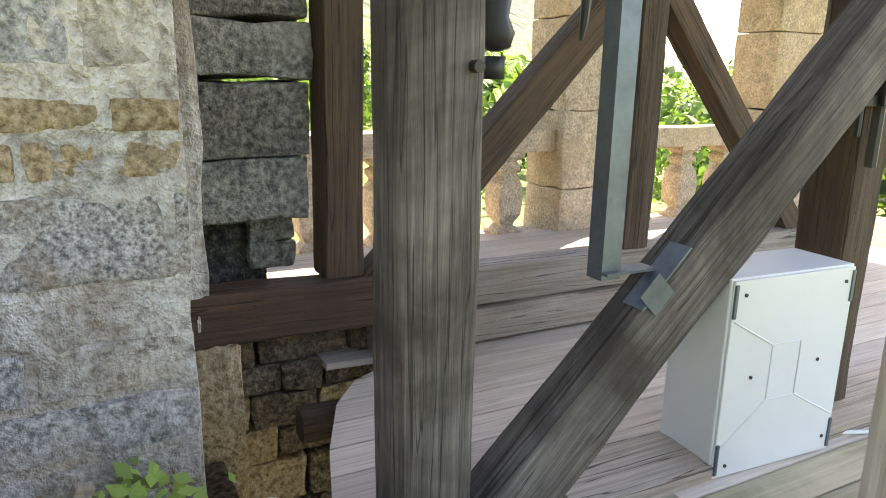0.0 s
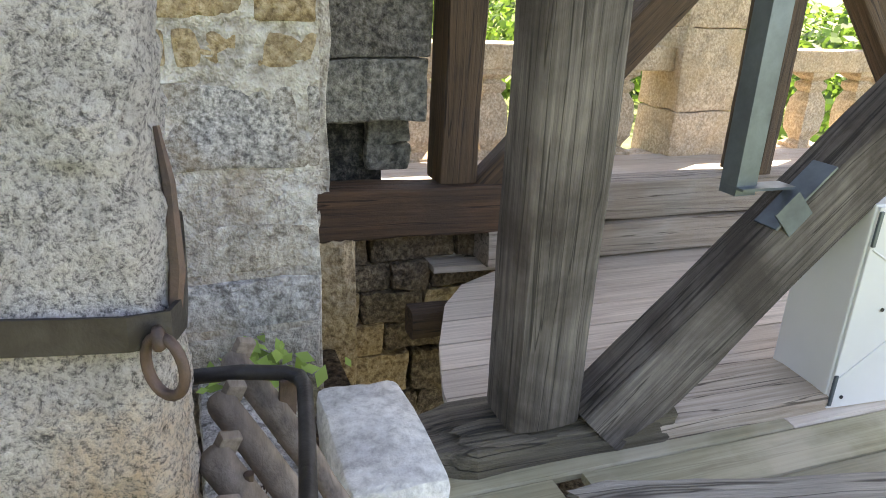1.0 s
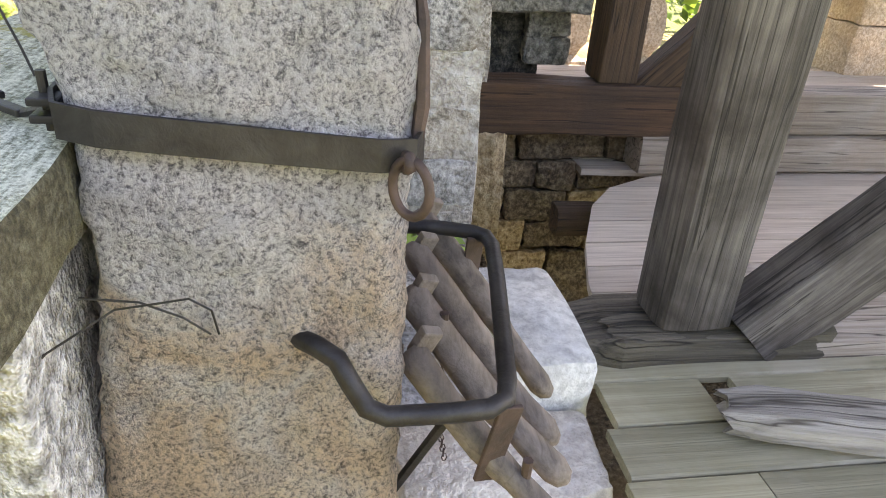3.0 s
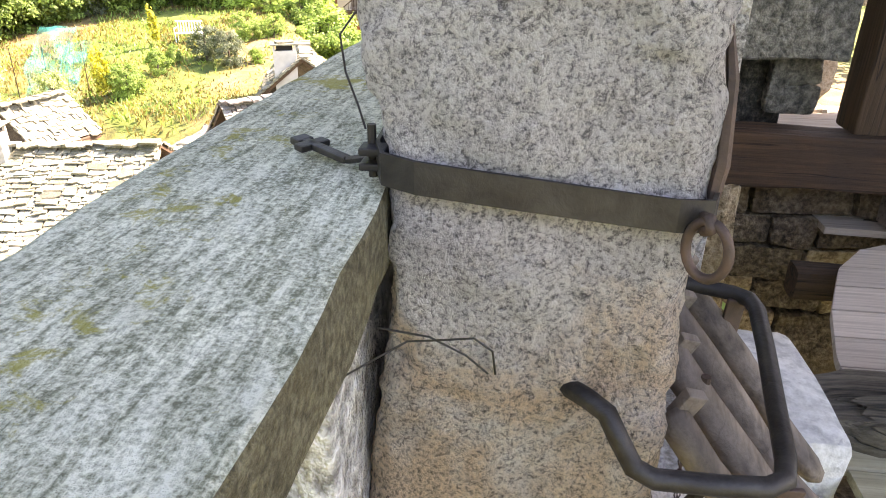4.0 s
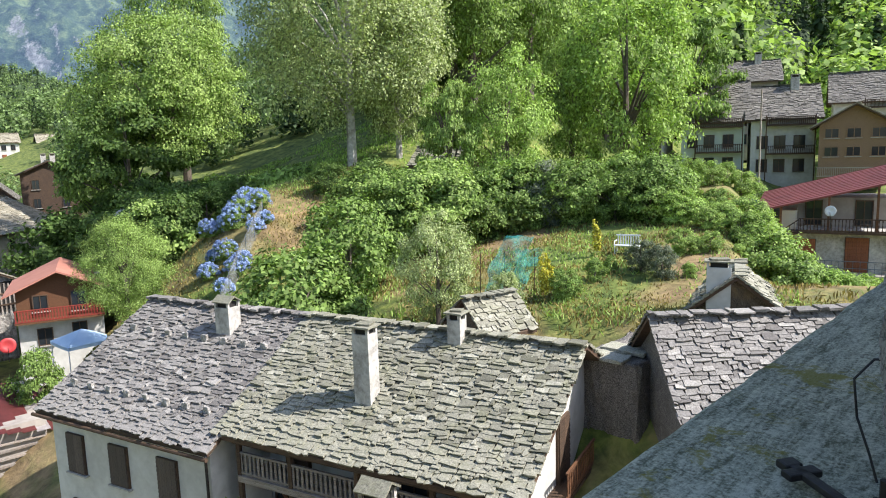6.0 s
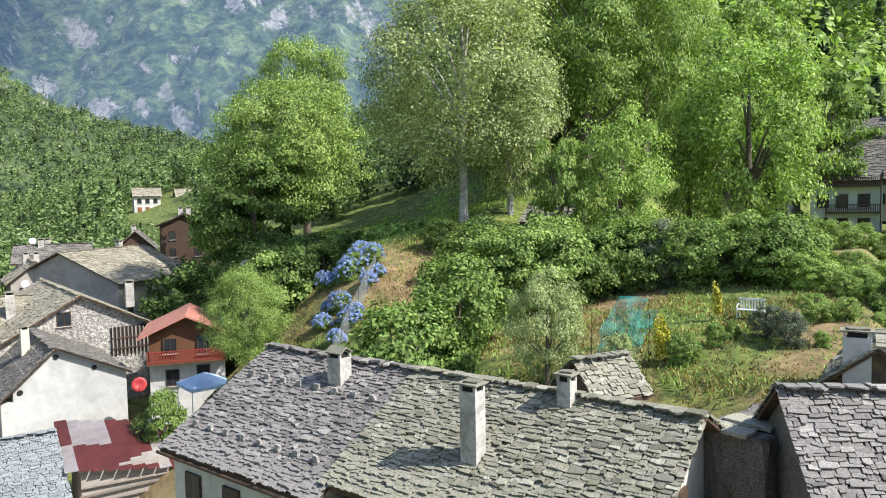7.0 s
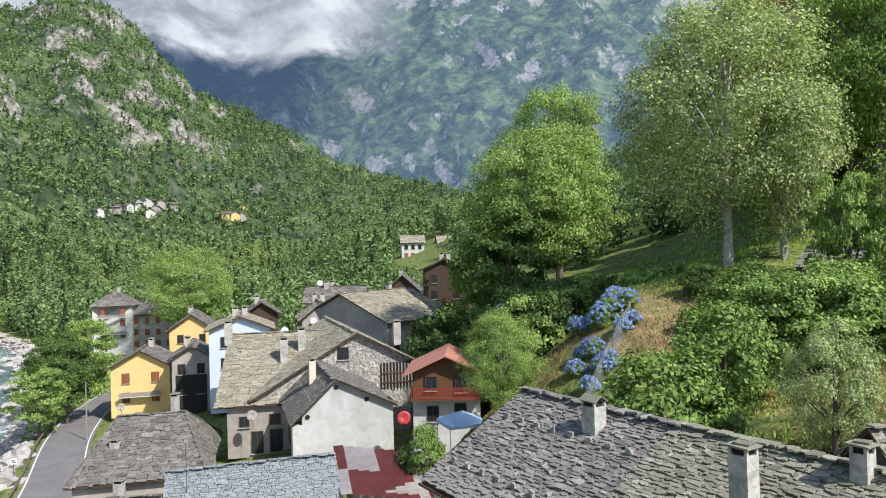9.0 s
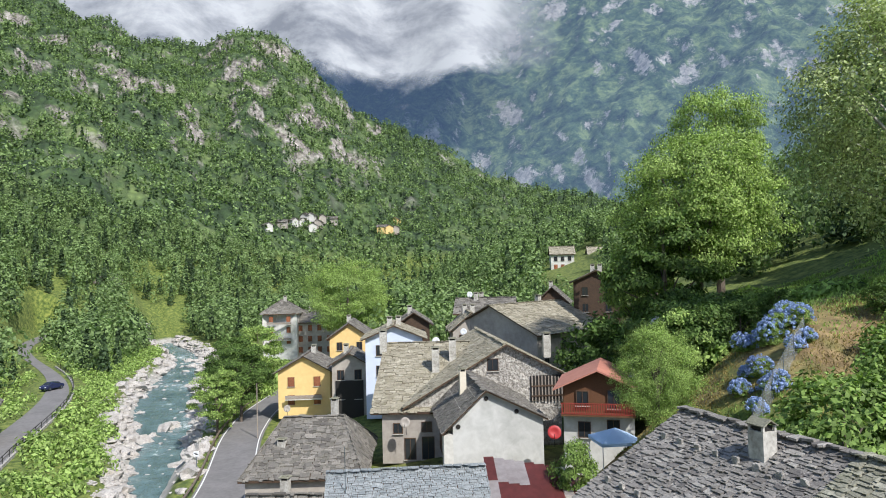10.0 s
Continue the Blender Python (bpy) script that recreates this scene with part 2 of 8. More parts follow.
M_BOARD = wood("floor_board_wood", (0.42, 0.36, 0.30), (0.66, 0.59, 0.51), (0.50, 0.41, 0.33), 0.4, 1.0, "X", 0.3)
M_IRON = plain("dark_iron", (0.060, 0.056, 0.055), (0.028, 0.025, 0.025), 0.55, 0.6, 25, 0.3)
M_RUST = plain("rusty_iron", (0.13, 0.085, 0.07), (0.06, 0.045, 0.04), 0.65, 0.5, 30, 0.4)
M_WHITE = plain("white_plastic", (0.70, 0.72, 0.735), (0.65, 0.67, 0.685), 0.4, 0, 3, 0.02)
M_BLACK = plain("black_plastic", (0.02, 0.02, 0.02), None, 0.5, 0, 9)
M_TILE = slabs("stone_slabs", [(0.13, 0.126, 0.095), (0.24, 0.232, 0.178), (0.29, 0.28, 0.22), (0.19, 0.184, 0.142), (0.40, 0.388, 0.315)])
M_TILE_V = slabs("violet_stone_slabs", [(0.12, 0.11, 0.104), (0.21, 0.195, 0.183), (0.26, 0.244, 0.228), (0.17, 0.159, 0.149), (0.36, 0.34, 0.315)], (0.15, 0.14, 0.10), 0.25)
M_TILE_B = slabs("brown_stone_slabs", [(0.20, 0.178, 0.128), (0.29, 0.262, 0.198), (0.36, 0.328, 0.255), (0.24, 0.216, 0.160), (0.43, 0.396, 0.315)], (0.17, 0.16, 0.06), 0.35)
M_TILE_D = slabs("dark_stone_slabs", [(0.088, 0.080, 0.072), (0.152, 0.140, 0.124), (0.208, 0.192, 0.168), (0.120, 0.112, 0.100), (0.264, 0.244, 0.216)], (0.12, 0.11, 0.05), 0.25)
M_SLATE = slabs("grey_slates", [(0.19, 0.21, 0.22), (0.24, 0.265, 0.275), (0.28, 0.30, 0.31), (0.22, 0.24, 0.25)], (0.2, 0.22, 0.22), 0.2)
M_PLASTER = plain("white_plaster", (0.62, 0.61, 0.57), (0.46, 0.45, 0.41), 0.9, 0, 2.0, 0.15)
M_OCHRE = plain("yellow_plaster", (0.78, 0.56, 0.24), (0.68, 0.47, 0.19), 0.9, 0, 1.0, 0.1)
M_BLUE = plain("pale_blue_plaster", (0.60, 0.66, 0.78), (0.52, 0.58, 0.70), 0.9, 0, 1.0, 0.1)
M_GREENW = plain("pale_green_plaster", (0.52, 0.58, 0.50), (0.44, 0.50, 0.43), 0.9, 0, 1.0, 0.1)
M_GREYW = plain("grey_plaster", (0.42, 0.38, 0.33), (0.28, 0.25, 0.22), 0.9, 0, 1.2, 0.2)
# near-black that stands in for the shade inside openings
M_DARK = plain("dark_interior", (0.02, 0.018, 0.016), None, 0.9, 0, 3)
M_GLASS = plain("window_glass", (0.03, 0.035, 0.04), (0.02, 0.025, 0.03), 0.08, 0, 2, 0.0)
M_SHUT = wood("dark_shutter", (0.05, 0.04, 0.035), (0.13, 0.10, 0.08), (0.1, 0.07, 0.05), 0.4, 1, "Z")
M_SHUTR = wood("red_brown_shutter", (0.16, 0.05, 0.02), (0.34, 0.12, 0.05), (0.25, 0.09, 0.04), 0.4, 1, "Z")
M_CHALET = wood("chalet_wood", (0.07, 0.03, 0.012), (0.20, 0.085, 0.035), (0.15, 0.07, 0.03), 0.4, 1, "X")
M_REDW = plain("dark_red_paint", (0.28, 0.04, 0.025), (0.18, 0.03, 0.02), 0.6, 0, 5)
M_TIN = plain("red_tin", (0.24, 0.065, 0.06), (0.15, 0.045, 0.04), 0.5, 0.1, 1.5, 0.1)
M_TINW = plain("bare_tin", (0.62, 0.58, 0.57), (0.45, 0.40, 0.39), 0.45, 0.2, 1.5, 0.1)
M_REDTILE = plain("red_sheet_roof", (0.50, 0.22, 0.16), (0.38, 0.15, 0.105), 0.6, 0, 1.5, 0.1)
M_ASPHALT = plain("asphalt", (0.20, 0.19, 0.185), (0.14, 0.135, 0.13), 0.9, 0, 2.0, 0.1)
M_LINE = plain("road_paint", (0.75, 0.75, 0.72), (0.6, 0.6, 0.58), 0.7, 0, 3)
M_BOULDER = granite("river_boulder", (0.22, 0.20, 0.18), (0.48, 0.45, 0.41), (0.66, 0.63, 0.59), 0.25, (0.35, 0.3, 0.24), 0.4, 0.8)
M_BARK = plain("bark", (0.16, 0.13, 0.10), (0.07, 0.055, 0.045), 0.9, 0, 6, 0.6)
M_BIRCHBARK = plain("birch_bark", (0.55, 0.53, 0.49), (0.16, 0.14, 0.12), 0.8, 0, 3, 0.3)
M_LEAF = leaves("green_leaves", (0.075, 0.13, 0.035), (0.43, 0.58, 0.17))
M_LEAF_Y = leaves("yellow_green_leaves", (0.10, 0.17, 0.04), (0.45, 0.62, 0.17))
M_LEAF_B = leaves("birch_leaves", (0.17, 0.21, 0.09), (0.56, 0.64, 0.31))
M_LEAF_D = leaves("dark_leaves", (0.035, 0.075, 0.022), (0.17, 0.27, 0.07))
M_LEAF_M = leaves("hedge_leaves", (0.055, 0.10, 0.028), (0.31, 0.45, 0.12))
M_LEAF_R = leaves("copper_leaves", (0.06, 0.025, 0.022), (0.20, 0.09, 0.07))
M_LEAF_S = leaves("silver_leaves", (0.08, 0.11, 0.07), (0.25, 0.29, 0.20))
M_HYD = leaves("hydrangea_flowers", (0.16, 0.24, 0.55), (0.40, 0.52, 0.86), 0.2)

M_OCHRESTONE = granite("ochre_stone", (0.22, 0.15, 0.08), (0.46, 0.34, 0.20), (0.62, 0.50, 0.34), 0.6, (0.5, 0.42, 0.32), 0.6, 0.9)
M_SLATEROCK = granite("grey_schist", (0.10, 0.10, 0.09), (0.26, 0.25, 0.22), (0.46, 0.44, 0.39), 0.5, (0.40, 0.36, 0.30), 0.5, 1.0)
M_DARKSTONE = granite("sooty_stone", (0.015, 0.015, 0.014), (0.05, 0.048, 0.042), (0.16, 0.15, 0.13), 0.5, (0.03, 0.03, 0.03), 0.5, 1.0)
M_PALE = granite("whitewashed_stone", (0.56, 0.545, 0.50), (0.74, 0.72, 0.665), (0.85, 0.835, 0.785), 0.5, (0.52, 0.46, 0.37), 0.5, 0.35)
M_PINK = granite("pinkish_stone", (0.52, 0.455, 0.39), (0.70, 0.63, 0.55), (0.82, 0.765, 0.69), 0.5, (0.45, 0.36, 0.28), 0.5, 0.6)
M_WOODOLD = wood("rotten_grey_wood", (0.012, 0.010, 0.007), (0.23, 0.195, 0.150), (0.13, 0.11, 0.055), 0.5, 0.8, "X", 1.0)
M_SILL = wood("worn_brown_plank", (0.17, 0.13, 0.10), (0.48, 0.41, 0.34), (0.30, 0.24, 0.18), 0.5, 1.0, "X", 0.5)
M_LOG = wood("silvery_split_wood", (0.12, 0.105, 0.09), (0.38, 0.345, 0.295), (0.27, 0.24, 0.20), 0.5, 0.7, "X", 0.7)
M_WOODR = wood("reddish_brown_wood", (0.030, 0.016, 0.010), (0.15, 0.08, 0.045), (0.06, 0.04, 0.03), 0.6)
M_BOARDG = wood("mossy_floor_board", (0.21, 0.19, 0.115), (0.37, 0.335, 0.22), (0.56, 0.49, 0.38), 0.45, 1.0, "X", 0.25)
M_CLUB = wood("worn_brown_wood", (0.09, 0.07, 0.055), (0.26, 0.21, 0.17), (0.19, 0.15, 0.12), 0.5, 1.0, "Y", 0.2)
M_STEEL = plain("blue_grey_steel", (0.16, 0.20, 0.23), (0.10, 0.12, 0.14), 0.45, 0.6, 12, 0.1)
M_WOODG = wood("grey_loggia_wood", (0.14, 0.12, 0.10), (0.36, 0.32, 0.28), (0.28, 0.2, 0.14), 0.4)
M_LIME = plain("stained_lime_plaster", (0.56, 0.54, 0.49), (0.24, 0.225, 0.195), 0.9, 0, 5.0, 0.5, 0.02)
M_WHITEW = plain("patchy_white_plaster", (0.54, 0.54, 0.52), (0.36, 0.36, 0.34), 0.9, 0, 0.9, 0.2)
M_RUBBLEW = granite("pale_rubble", (0.22, 0.20, 0.17), (0.44, 0.41, 0.36), (0.66, 0.63, 0.57), 0.06, (0.28, 0.25, 0.2), 0.4, 0.9)
M_REDDISH = plain("red_dish_paint", (0.45, 0.04, 0.04), (0.36, 0.03, 0.03), 0.5, 0, 3)
M_CANVAS = plain("light_blue_canvas", (0.42, 0.56, 0.74), (0.36, 0.50, 0.68), 0.8, 0, 2)
M_CHALETL = wood("light_chalet_wood", (0.16, 0.09, 0.05), (0.36, 0.23, 0.14), (0.3, 0.19, 0.11), 0.4, 1, "X")
M_GRASS = leaves("dry_grass", (0.12, 0.09, 0.03), (0.38, 0.30, 0.11), 0.25)


def parapet_stone():
    def f(N, L, bs):
        v = coords(N, L)
        vs = coords(N, L, (1, 0.16, 1))
        g1 = tex(N, L, v, 150, 4, 0.75)
        st = tex(N, L, vs, 64, 6, 0.75, 0.3)
        b = tex(N, L, v, 7, 5, 0.6)
        s = N("Math")
        L(g1, s.inputs[0])
        L(st, s.inputs[1])
        c = ramp(N, L, s.outputs[0], [(0.82, (0.20, 0.21, 0.14)), (0.98, (0.56, 0.58, 0.45)), (1.14, (0.92, 0.93, 0.80))])
        c = mixc(N, L, 0.4, c, ramp(N, L, b, [(0.35, (0.6, 0.62, 0.55)), (0.65, (1.1, 1.1, 1.05))]), "MULTIPLY")
        li = tex(N, L, v, 16, 7, 0.75, 0.6)
        lb = tex(N, L, v, 3.0, 3, 0.5)
        la = N("Math")
        L(li, la.inputs[0])
        L(lb, la.inputs[1])
        c = mixc(N, L, ramp(N, L, la.outputs[0], [(1.16, (0, 0, 0)), (1.24, (0.85, 0.85, 0.85))]), c, (0.36, 0.33, 0.06))
        L(c, bs.inputs["Base Color"])
        bs.inputs["Roughness"].default_value = 0.9
        bump(N, L, bs, s.outputs[0], 1.0, 0.012)
    return mat("parapet_granite", f)


M_SLAB = parapet_stone()
# inner side of the coping, its shade put into the stone colour
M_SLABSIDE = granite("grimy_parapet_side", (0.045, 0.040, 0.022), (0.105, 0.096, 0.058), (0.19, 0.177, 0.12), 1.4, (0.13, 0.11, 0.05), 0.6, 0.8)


def pillar_stone():
    def f(N, L, bs):
        v = coords(N, L)
        g0 = tex(N, L, v, 150, 4, 0.8)
        g1 = tex(N, L, v, 68, 6, 0.75, 1.4)
        g2 = tex(N, L, v, 11, 6, 0.7, 0.5)
        s = N("Math")
        L(g0, s.inputs[0])
        L(g1, s.inputs[1])
        c = ramp(N, L, s.outputs[0], [(0.78, (0.15, 0.14, 0.145)), (0.90, (0.46, 0.44, 0.44)), (0.99, (0.78, 0.745, 0.735)), (1.12, (0.95, 0.93, 0.92))])
        c = mixc(N, L, 0.32, c, ramp(N, L, g2, [(0.36, (0.60, 0.59, 0.61)), (0.54, (1.12, 1.10, 1.08))]), "MULTIPLY")
        # ochre weathering on the lower shaft, in ragged patches
        sp = N("SeparateXYZ")
        L(v, sp.inputs[0])
        h = N("MapRange", **{"From Min": 21.05, "From Max": 21.75, "To Min": 0.66, "To Max": 0.26})
        L(sp.outputs["Z"], h.inputs["Value"])
        g3 = tex(N, L, v, 4.2, 6, 0.65, 0.7)
        d = N("Math")
        L(g3, d.inputs[0])
        L(h.outputs["Result"], d.inputs[1])
        k = ramp(N, L, d.outputs[0], [(0.92, (0, 0, 0)), (1.16, (0.7, 0.7, 0.7))])
        c = mixc(N, L, k, c, mixc(N, L, 1.0, c, (0.86, 0.60, 0.34), "MULTIPLY"))
        r = ramp(N, L, tex(N, L, v, 9, 3, 0.5), [(0.72, (0, 0, 0)), (0.76, (0.8, 0.8, 0.8))])
        c = mixc(N, L, r, c, (0.30, 0.12, 0.06))
        L(c, bs.inputs["Base Color"])
        bs.inputs["Roughness"].default_value = 0.9
        s2 = N("Math")
        L(s.outputs[0], s2.inputs[0])
        s3 = N("Math")
        s3.operation = "MULTIPLY_ADD"
        L(tex(N, L, v, 18, 4, 0.6, 1.2), s3.inputs[0])
        s3.inputs[1].default_value = 1.6
        L(g2, s3.inputs[2])
        L(s3.outputs[0], s2.inputs[1])
        bump(N, L, bs, s2.outputs[0], 1.0, 0.05)
    return mat("pillar_granite", f)


M_PILLAR = pillar_stone()
# duller and bluer than near leaves, distance haze put into the colour
M_LEAF_F = leaves("distant_leaves", (0.06, 0.105, 0.042), (0.26, 0.37, 0.14), 0.3)
M_LEAF_FD = leaves("distant_spruce", (0.022, 0.045, 0.022), (0.08, 0.13, 0.055), 0.2)
M_YELLOW = leaves("yellow_blossom", (0.30, 0.28, 0.03), (0.75, 0.68, 0.10), 0.2)
M_NAVY = plain("dark_blue_car_paint", (0.03, 0.04, 0.10), (0.025, 0.03, 0.08), 0.25, 0.2, 2, 0.0)
M_CARBLUE = plain("light_blue_car_paint", (0.10, 0.25, 0.50), (0.09, 0.22, 0.45), 0.25, 0.2, 2, 0.0)
M_RAIL = plain("brown_rail_steel", (0.24, 0.19, 0.15), (0.16, 0.12, 0.09), 0.5, 0.3, 4, 0.1)
M_OCHREP = plain("cream_plaster", (0.68, 0.62, 0.50), (0.56, 0.50, 0.40), 0.9, 0, 1.0, 0.1)
M_RUBBLEG = granite("dark_grey_rubble", (0.06, 0.055, 0.05), (0.19, 0.175, 0.155), (0.36, 0.335, 0.30), 0.5, (0.10, 0.09, 0.07), 0.6, 1.0)
M_PIERW = granite("warm_pier_stone", (0.30, 0.25, 0.20), (0.60, 0.53, 0.44), (0.80, 0.75, 0.68), 0.5, (0.42, 0.41, 0.40), 0.5, 1.0)

# ------------------------------------------------------------------ land
def river_y(d):
    d = np.asarray(d, float)
    k = sstep(150, 260, d)
    return (-20.9 - 0.252 * (d - 75.0)) * (1 - k) + k * (-52.0 - 0.42 * (d - 225.0))


def river_half(d):
    """Half the width of the water."""
    return np.interp(d, [60, 80, 137, 208, 320], [3.3, 3.5, 5.6, 4.6, 3.6])


def road_y(d):
    return -14.4 - 2.3 * sstep(72, 105, d) + 4.0 * sstep(110, 150, d)


def far_road_y(d):
    return -44.0 - 0.39 * (d - 95) + 5.0 * np.sin((d - 100) / 24.0)


def ground(x, y):
    """Height of the land at x, y (arrays)."""
    x, y = np.asarray(x, float), np.asarray(y, float)
    d = -x
    r = np.hypot(x, y)
    az = np.degrees(np.arctan2(-x, y))
    # village terrace, rising from the road to the hill
    z = 5.0 * sstep(-16, 14, y) * (0.75 + 0.25 * sstep(90, 30, d)) + 2.0 * sstep(-10, 10, y) * sstep(45, 15, d)
    # hill on the far side of the village
    y0 = 7 + 3.0 * sstep(28, 45, d) + 10 * sstep(42, 62, d) + 5 * sstep(60, 85, d) + 12 * sstep(85, 140, d)
    s = np.maximum(y - y0, 0)
    k = 0.67 + 0.36 * sstep(30, 50, d)
    c = 0.04 + 0.34 * sstep(32, 62, d)
    hill = k * (0.75 * np.minimum(s, 18) + 0.2 * np.clip(s - 18, 0, 10)) + c * np.clip(s - 28, 0, 45)
    s2 = np.maximum(y - 13.5, 0)
    near = 0.75 * np.minimum(s2, 10.5) + 0.16 * np.clip(s2 - 10.5, 0, 14) + 0.06 * np.clip(s2 - 24.5, 0, 45)
    hill = near + (hill - near) * sstep(30, 42, d)
    hill = hill * (1 - (0.25 + 0.30 * sstep(84, 66, r)) * sstep(20, 15, az) * sstep(31, 42, r) * sstep(112, 98, r))
    z = z + hill * sstep(-70, -10, d)
    # woods rising behind
    z = z + 0.50 * np.maximum(r - 135, 0) * sstep(60, 42, az) * sstep(-60, 0, az) * sstep(1000, 560, r)
    # river bed and its banks
    ry = river_y(d)
    w = np.abs(y - ry) * 5.8 / river_half(d) + 1.6 * (fbm(x * 0.05, y * 0.05, 3, 5.0) - 0.5)
    bed = -3.3 + 2.0 * sstep(4.5, 9, w) + 0.25 * fbm(x * 0.4, y * 0.4, 3, 9.0)
    z = np.where(d > 20, bed + (z - bed) * sstep(7.5, 12, w), z)
    # valley beyond
    z = z + 3.0 * sstep(120, 260, r) * sstep(14, 30, w)
    # mountain on the far side of the river
    crest = np.interp(az, [60, 72, 80, 84, 89.7, 93, 96, 98.3, 100, 101.7, 106, 109, 112.3, 118, 126, 140], [1.5, 3, 5.2, 8.2, 12.8, 15.9, 18.0, 18.8, 18.0, 17.2, 17.8, 18.6, 18.9, 19.6, 20, 19])
    foot = np.interp(az, [60, 80, 90, 100, 108, 113, 120, 140], [620, 560, 400, 330, 262, 236, 190, 120])
    top = 950.0
    u = np.clip((r - foot) / (top - foot), 0, 1)
    zc = top * np.tan(np.radians(crest)) + 18
    rug = fbm(x * 0.009 + 3, y * 0.009, 6, 2.0, True) - 0.55
    m = zc * (0.55 * u + 0.45 * u ** 2) * (1 - 0.15 * sstep(1.0, 1.5, r / top))
    m = m + rug * 150 * u * (1 - u * 0.82) + 34 * (fbm(x * 0.022, y * 0.022, 5, 17.0, True) - 0.55) * sstep(0.05, 0.4, u) + 7 * (fbm(x * 0.05, y * 0.05, 4, 7.0) - 0.5) * sstep(0, 0.15, u)
    m = np.where(r > top, m * np.clip(1 - (r - top) / 900.0, 0, 1), m)
    z = z + np.where((az > 58) | (az < -170), m, 0)
    # roads are level across
    q = np.abs(y - road_y(d))
    z = np.where((d > 35) & (d < 175), 0.0 + z * sstep(4.5, 9.0, q), z)
    q = np.abs(y - far_road_y(d))
    fr = 1.5 + 0.014 * (d - 90)
    z = np.where((d > 60) & (d < 260), fr + (z - fr) * sstep(3.6, 8.0, q), z)
    z = z + 0.35 * (fbm(x * 0.22, y * 0.22, 4, 1.0) - 0.5) * sstep(6, 12, np.abs(y - road_y(d))) * sstep(5, 9, np.abs(y - far_road_y(d)))
    return z


def gz(x, y):
    return float(ground(np.array([x]), np.array([y]))[0])


def land_material():
    def f(N, L, bs):
        tc = N("TexCoord")
        v = tc.outputs["Object"]
        ge, sx = N("NewGeometry"), N("SeparateXYZ")
        L(ge.outputs["Normal"], sx.inputs[0])
        sp = N("SeparateXYZ")
        L(v, sp.inputs[0])
        a = tex(N, L, v, 0.9, 6, 0.7, 0.4)
        b = tex(N, L, v, 0.11, 5, 0.6, 0.4)
        grass = ramp(N, L, a, [(0.34, (0.03, 0.055, 0.010)), (0.5, (0.11, 0.15, 0.026)), (0.66, (0.24, 0.26, 0.06))])
        earth = ramp(N, L, a, [(0.3, (0.12, 0.075, 0.035)), (0.65, (0.34, 0.225, 0.12))])
        gh = N("MapRange", **{"From Min": 18.0, "From Max": 20.5, "To Min": 1.0, "To Max": 0.0})
        L(sp.outputs["Z"], gh.inputs["Value"])
        ln, fl = N("VectorMath"), N("VectorMath")
        fl.operation, ln.operation = "MULTIPLY", "LENGTH"
        fl.inputs[1].default_value = (1, 1, 0)
        L(v, fl.inputs[0])
        L(fl.outputs["Vector"], ln.inputs[0])
        nr = N("MapRange", **{"From Min": 58.0, "From Max": 74.0, "To Min": 1.0, "To Max": 0.0})
        L(ln.outputs["Value"], nr.inputs["Value"])
        near_ = N("Math")
        near_.operation = "MULTIPLY"
        L(gh.outputs["Result"], near_.inputs[0])
        L(nr.outputs["Result"], near_.inputs[1])
        c = mixc(N, L, mixc(N, L, 1.0, ramp(N, L, b, [(0.42, (0, 0, 0)), (0.56, (0.85, 0.85, 0.85))]), near_.outputs[0], "MULTIPLY"), grass, earth)
        # stony river bed
        st = ramp(N, L, tex(N, L, v, 0.8, 6, 0.75), [(0.3, (0.20, 0.19, 0.165)), (0.7, (0.50, 0.48, 0.43))])
        low = N("MapRange", **{"From Min": -0.9, "From Max": -1.7})
        L(sp.outputs["Z"], low.inputs["Value"])
        c = mixc(N, L, low.outputs["Result"], c, st)
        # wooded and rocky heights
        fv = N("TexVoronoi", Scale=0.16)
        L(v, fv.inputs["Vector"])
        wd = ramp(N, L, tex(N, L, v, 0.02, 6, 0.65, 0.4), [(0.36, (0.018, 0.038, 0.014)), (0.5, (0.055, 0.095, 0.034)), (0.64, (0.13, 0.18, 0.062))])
        # gaps between crowns darkened in the colour, standing in for shade
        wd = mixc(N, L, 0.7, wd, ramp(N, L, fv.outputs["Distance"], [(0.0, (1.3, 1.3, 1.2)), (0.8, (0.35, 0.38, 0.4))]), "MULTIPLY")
        rk = ramp(N, L, tex(N, L, v, 0.09, 9, 0.82, 0.9), [(0.40, (0.05, 0.046, 0.040)), (0.5, (0.22, 0.20, 0.178)), (0.62, (0.42, 0.395, 0.36))])
        nz = N("MapRange", **{"From Min": 0.0, "From Max": 1.0, "To Min": -0.30, "To Max": 0.30})
        L(tex(N, L, v, 0.012, 9, 0.74, 0.5), nz.inputs["Value"])
        ad = N("Math")
        L(sx.outputs["Z"], ad.inputs[0])
        L(nz.outputs["Result"], ad.inputs[1])
        rf = ramp(N, L, ad.outputs[0], [(0.57, (1, 1, 1)), (0.66, (0, 0, 0))])
        hi = N("MapRange", **{"From Min": 70.0, "From Max": 150.0})
        L(sp.outputs["Z"], hi.inputs["Value"])
        rf = mixc(N, L, 1.0, rf, hi.outputs["Result"], "MULTIPLY")
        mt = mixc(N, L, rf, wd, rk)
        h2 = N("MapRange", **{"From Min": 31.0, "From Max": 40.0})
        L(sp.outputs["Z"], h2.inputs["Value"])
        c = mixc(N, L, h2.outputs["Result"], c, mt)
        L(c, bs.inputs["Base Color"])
        bs.inputs["Roughness"].default_value = 0.95
        bm_ = N("Bump", Strength=1.0, Distance=3.0)
        L(fv.outputs["Distance"], bm_.inputs["Height"])
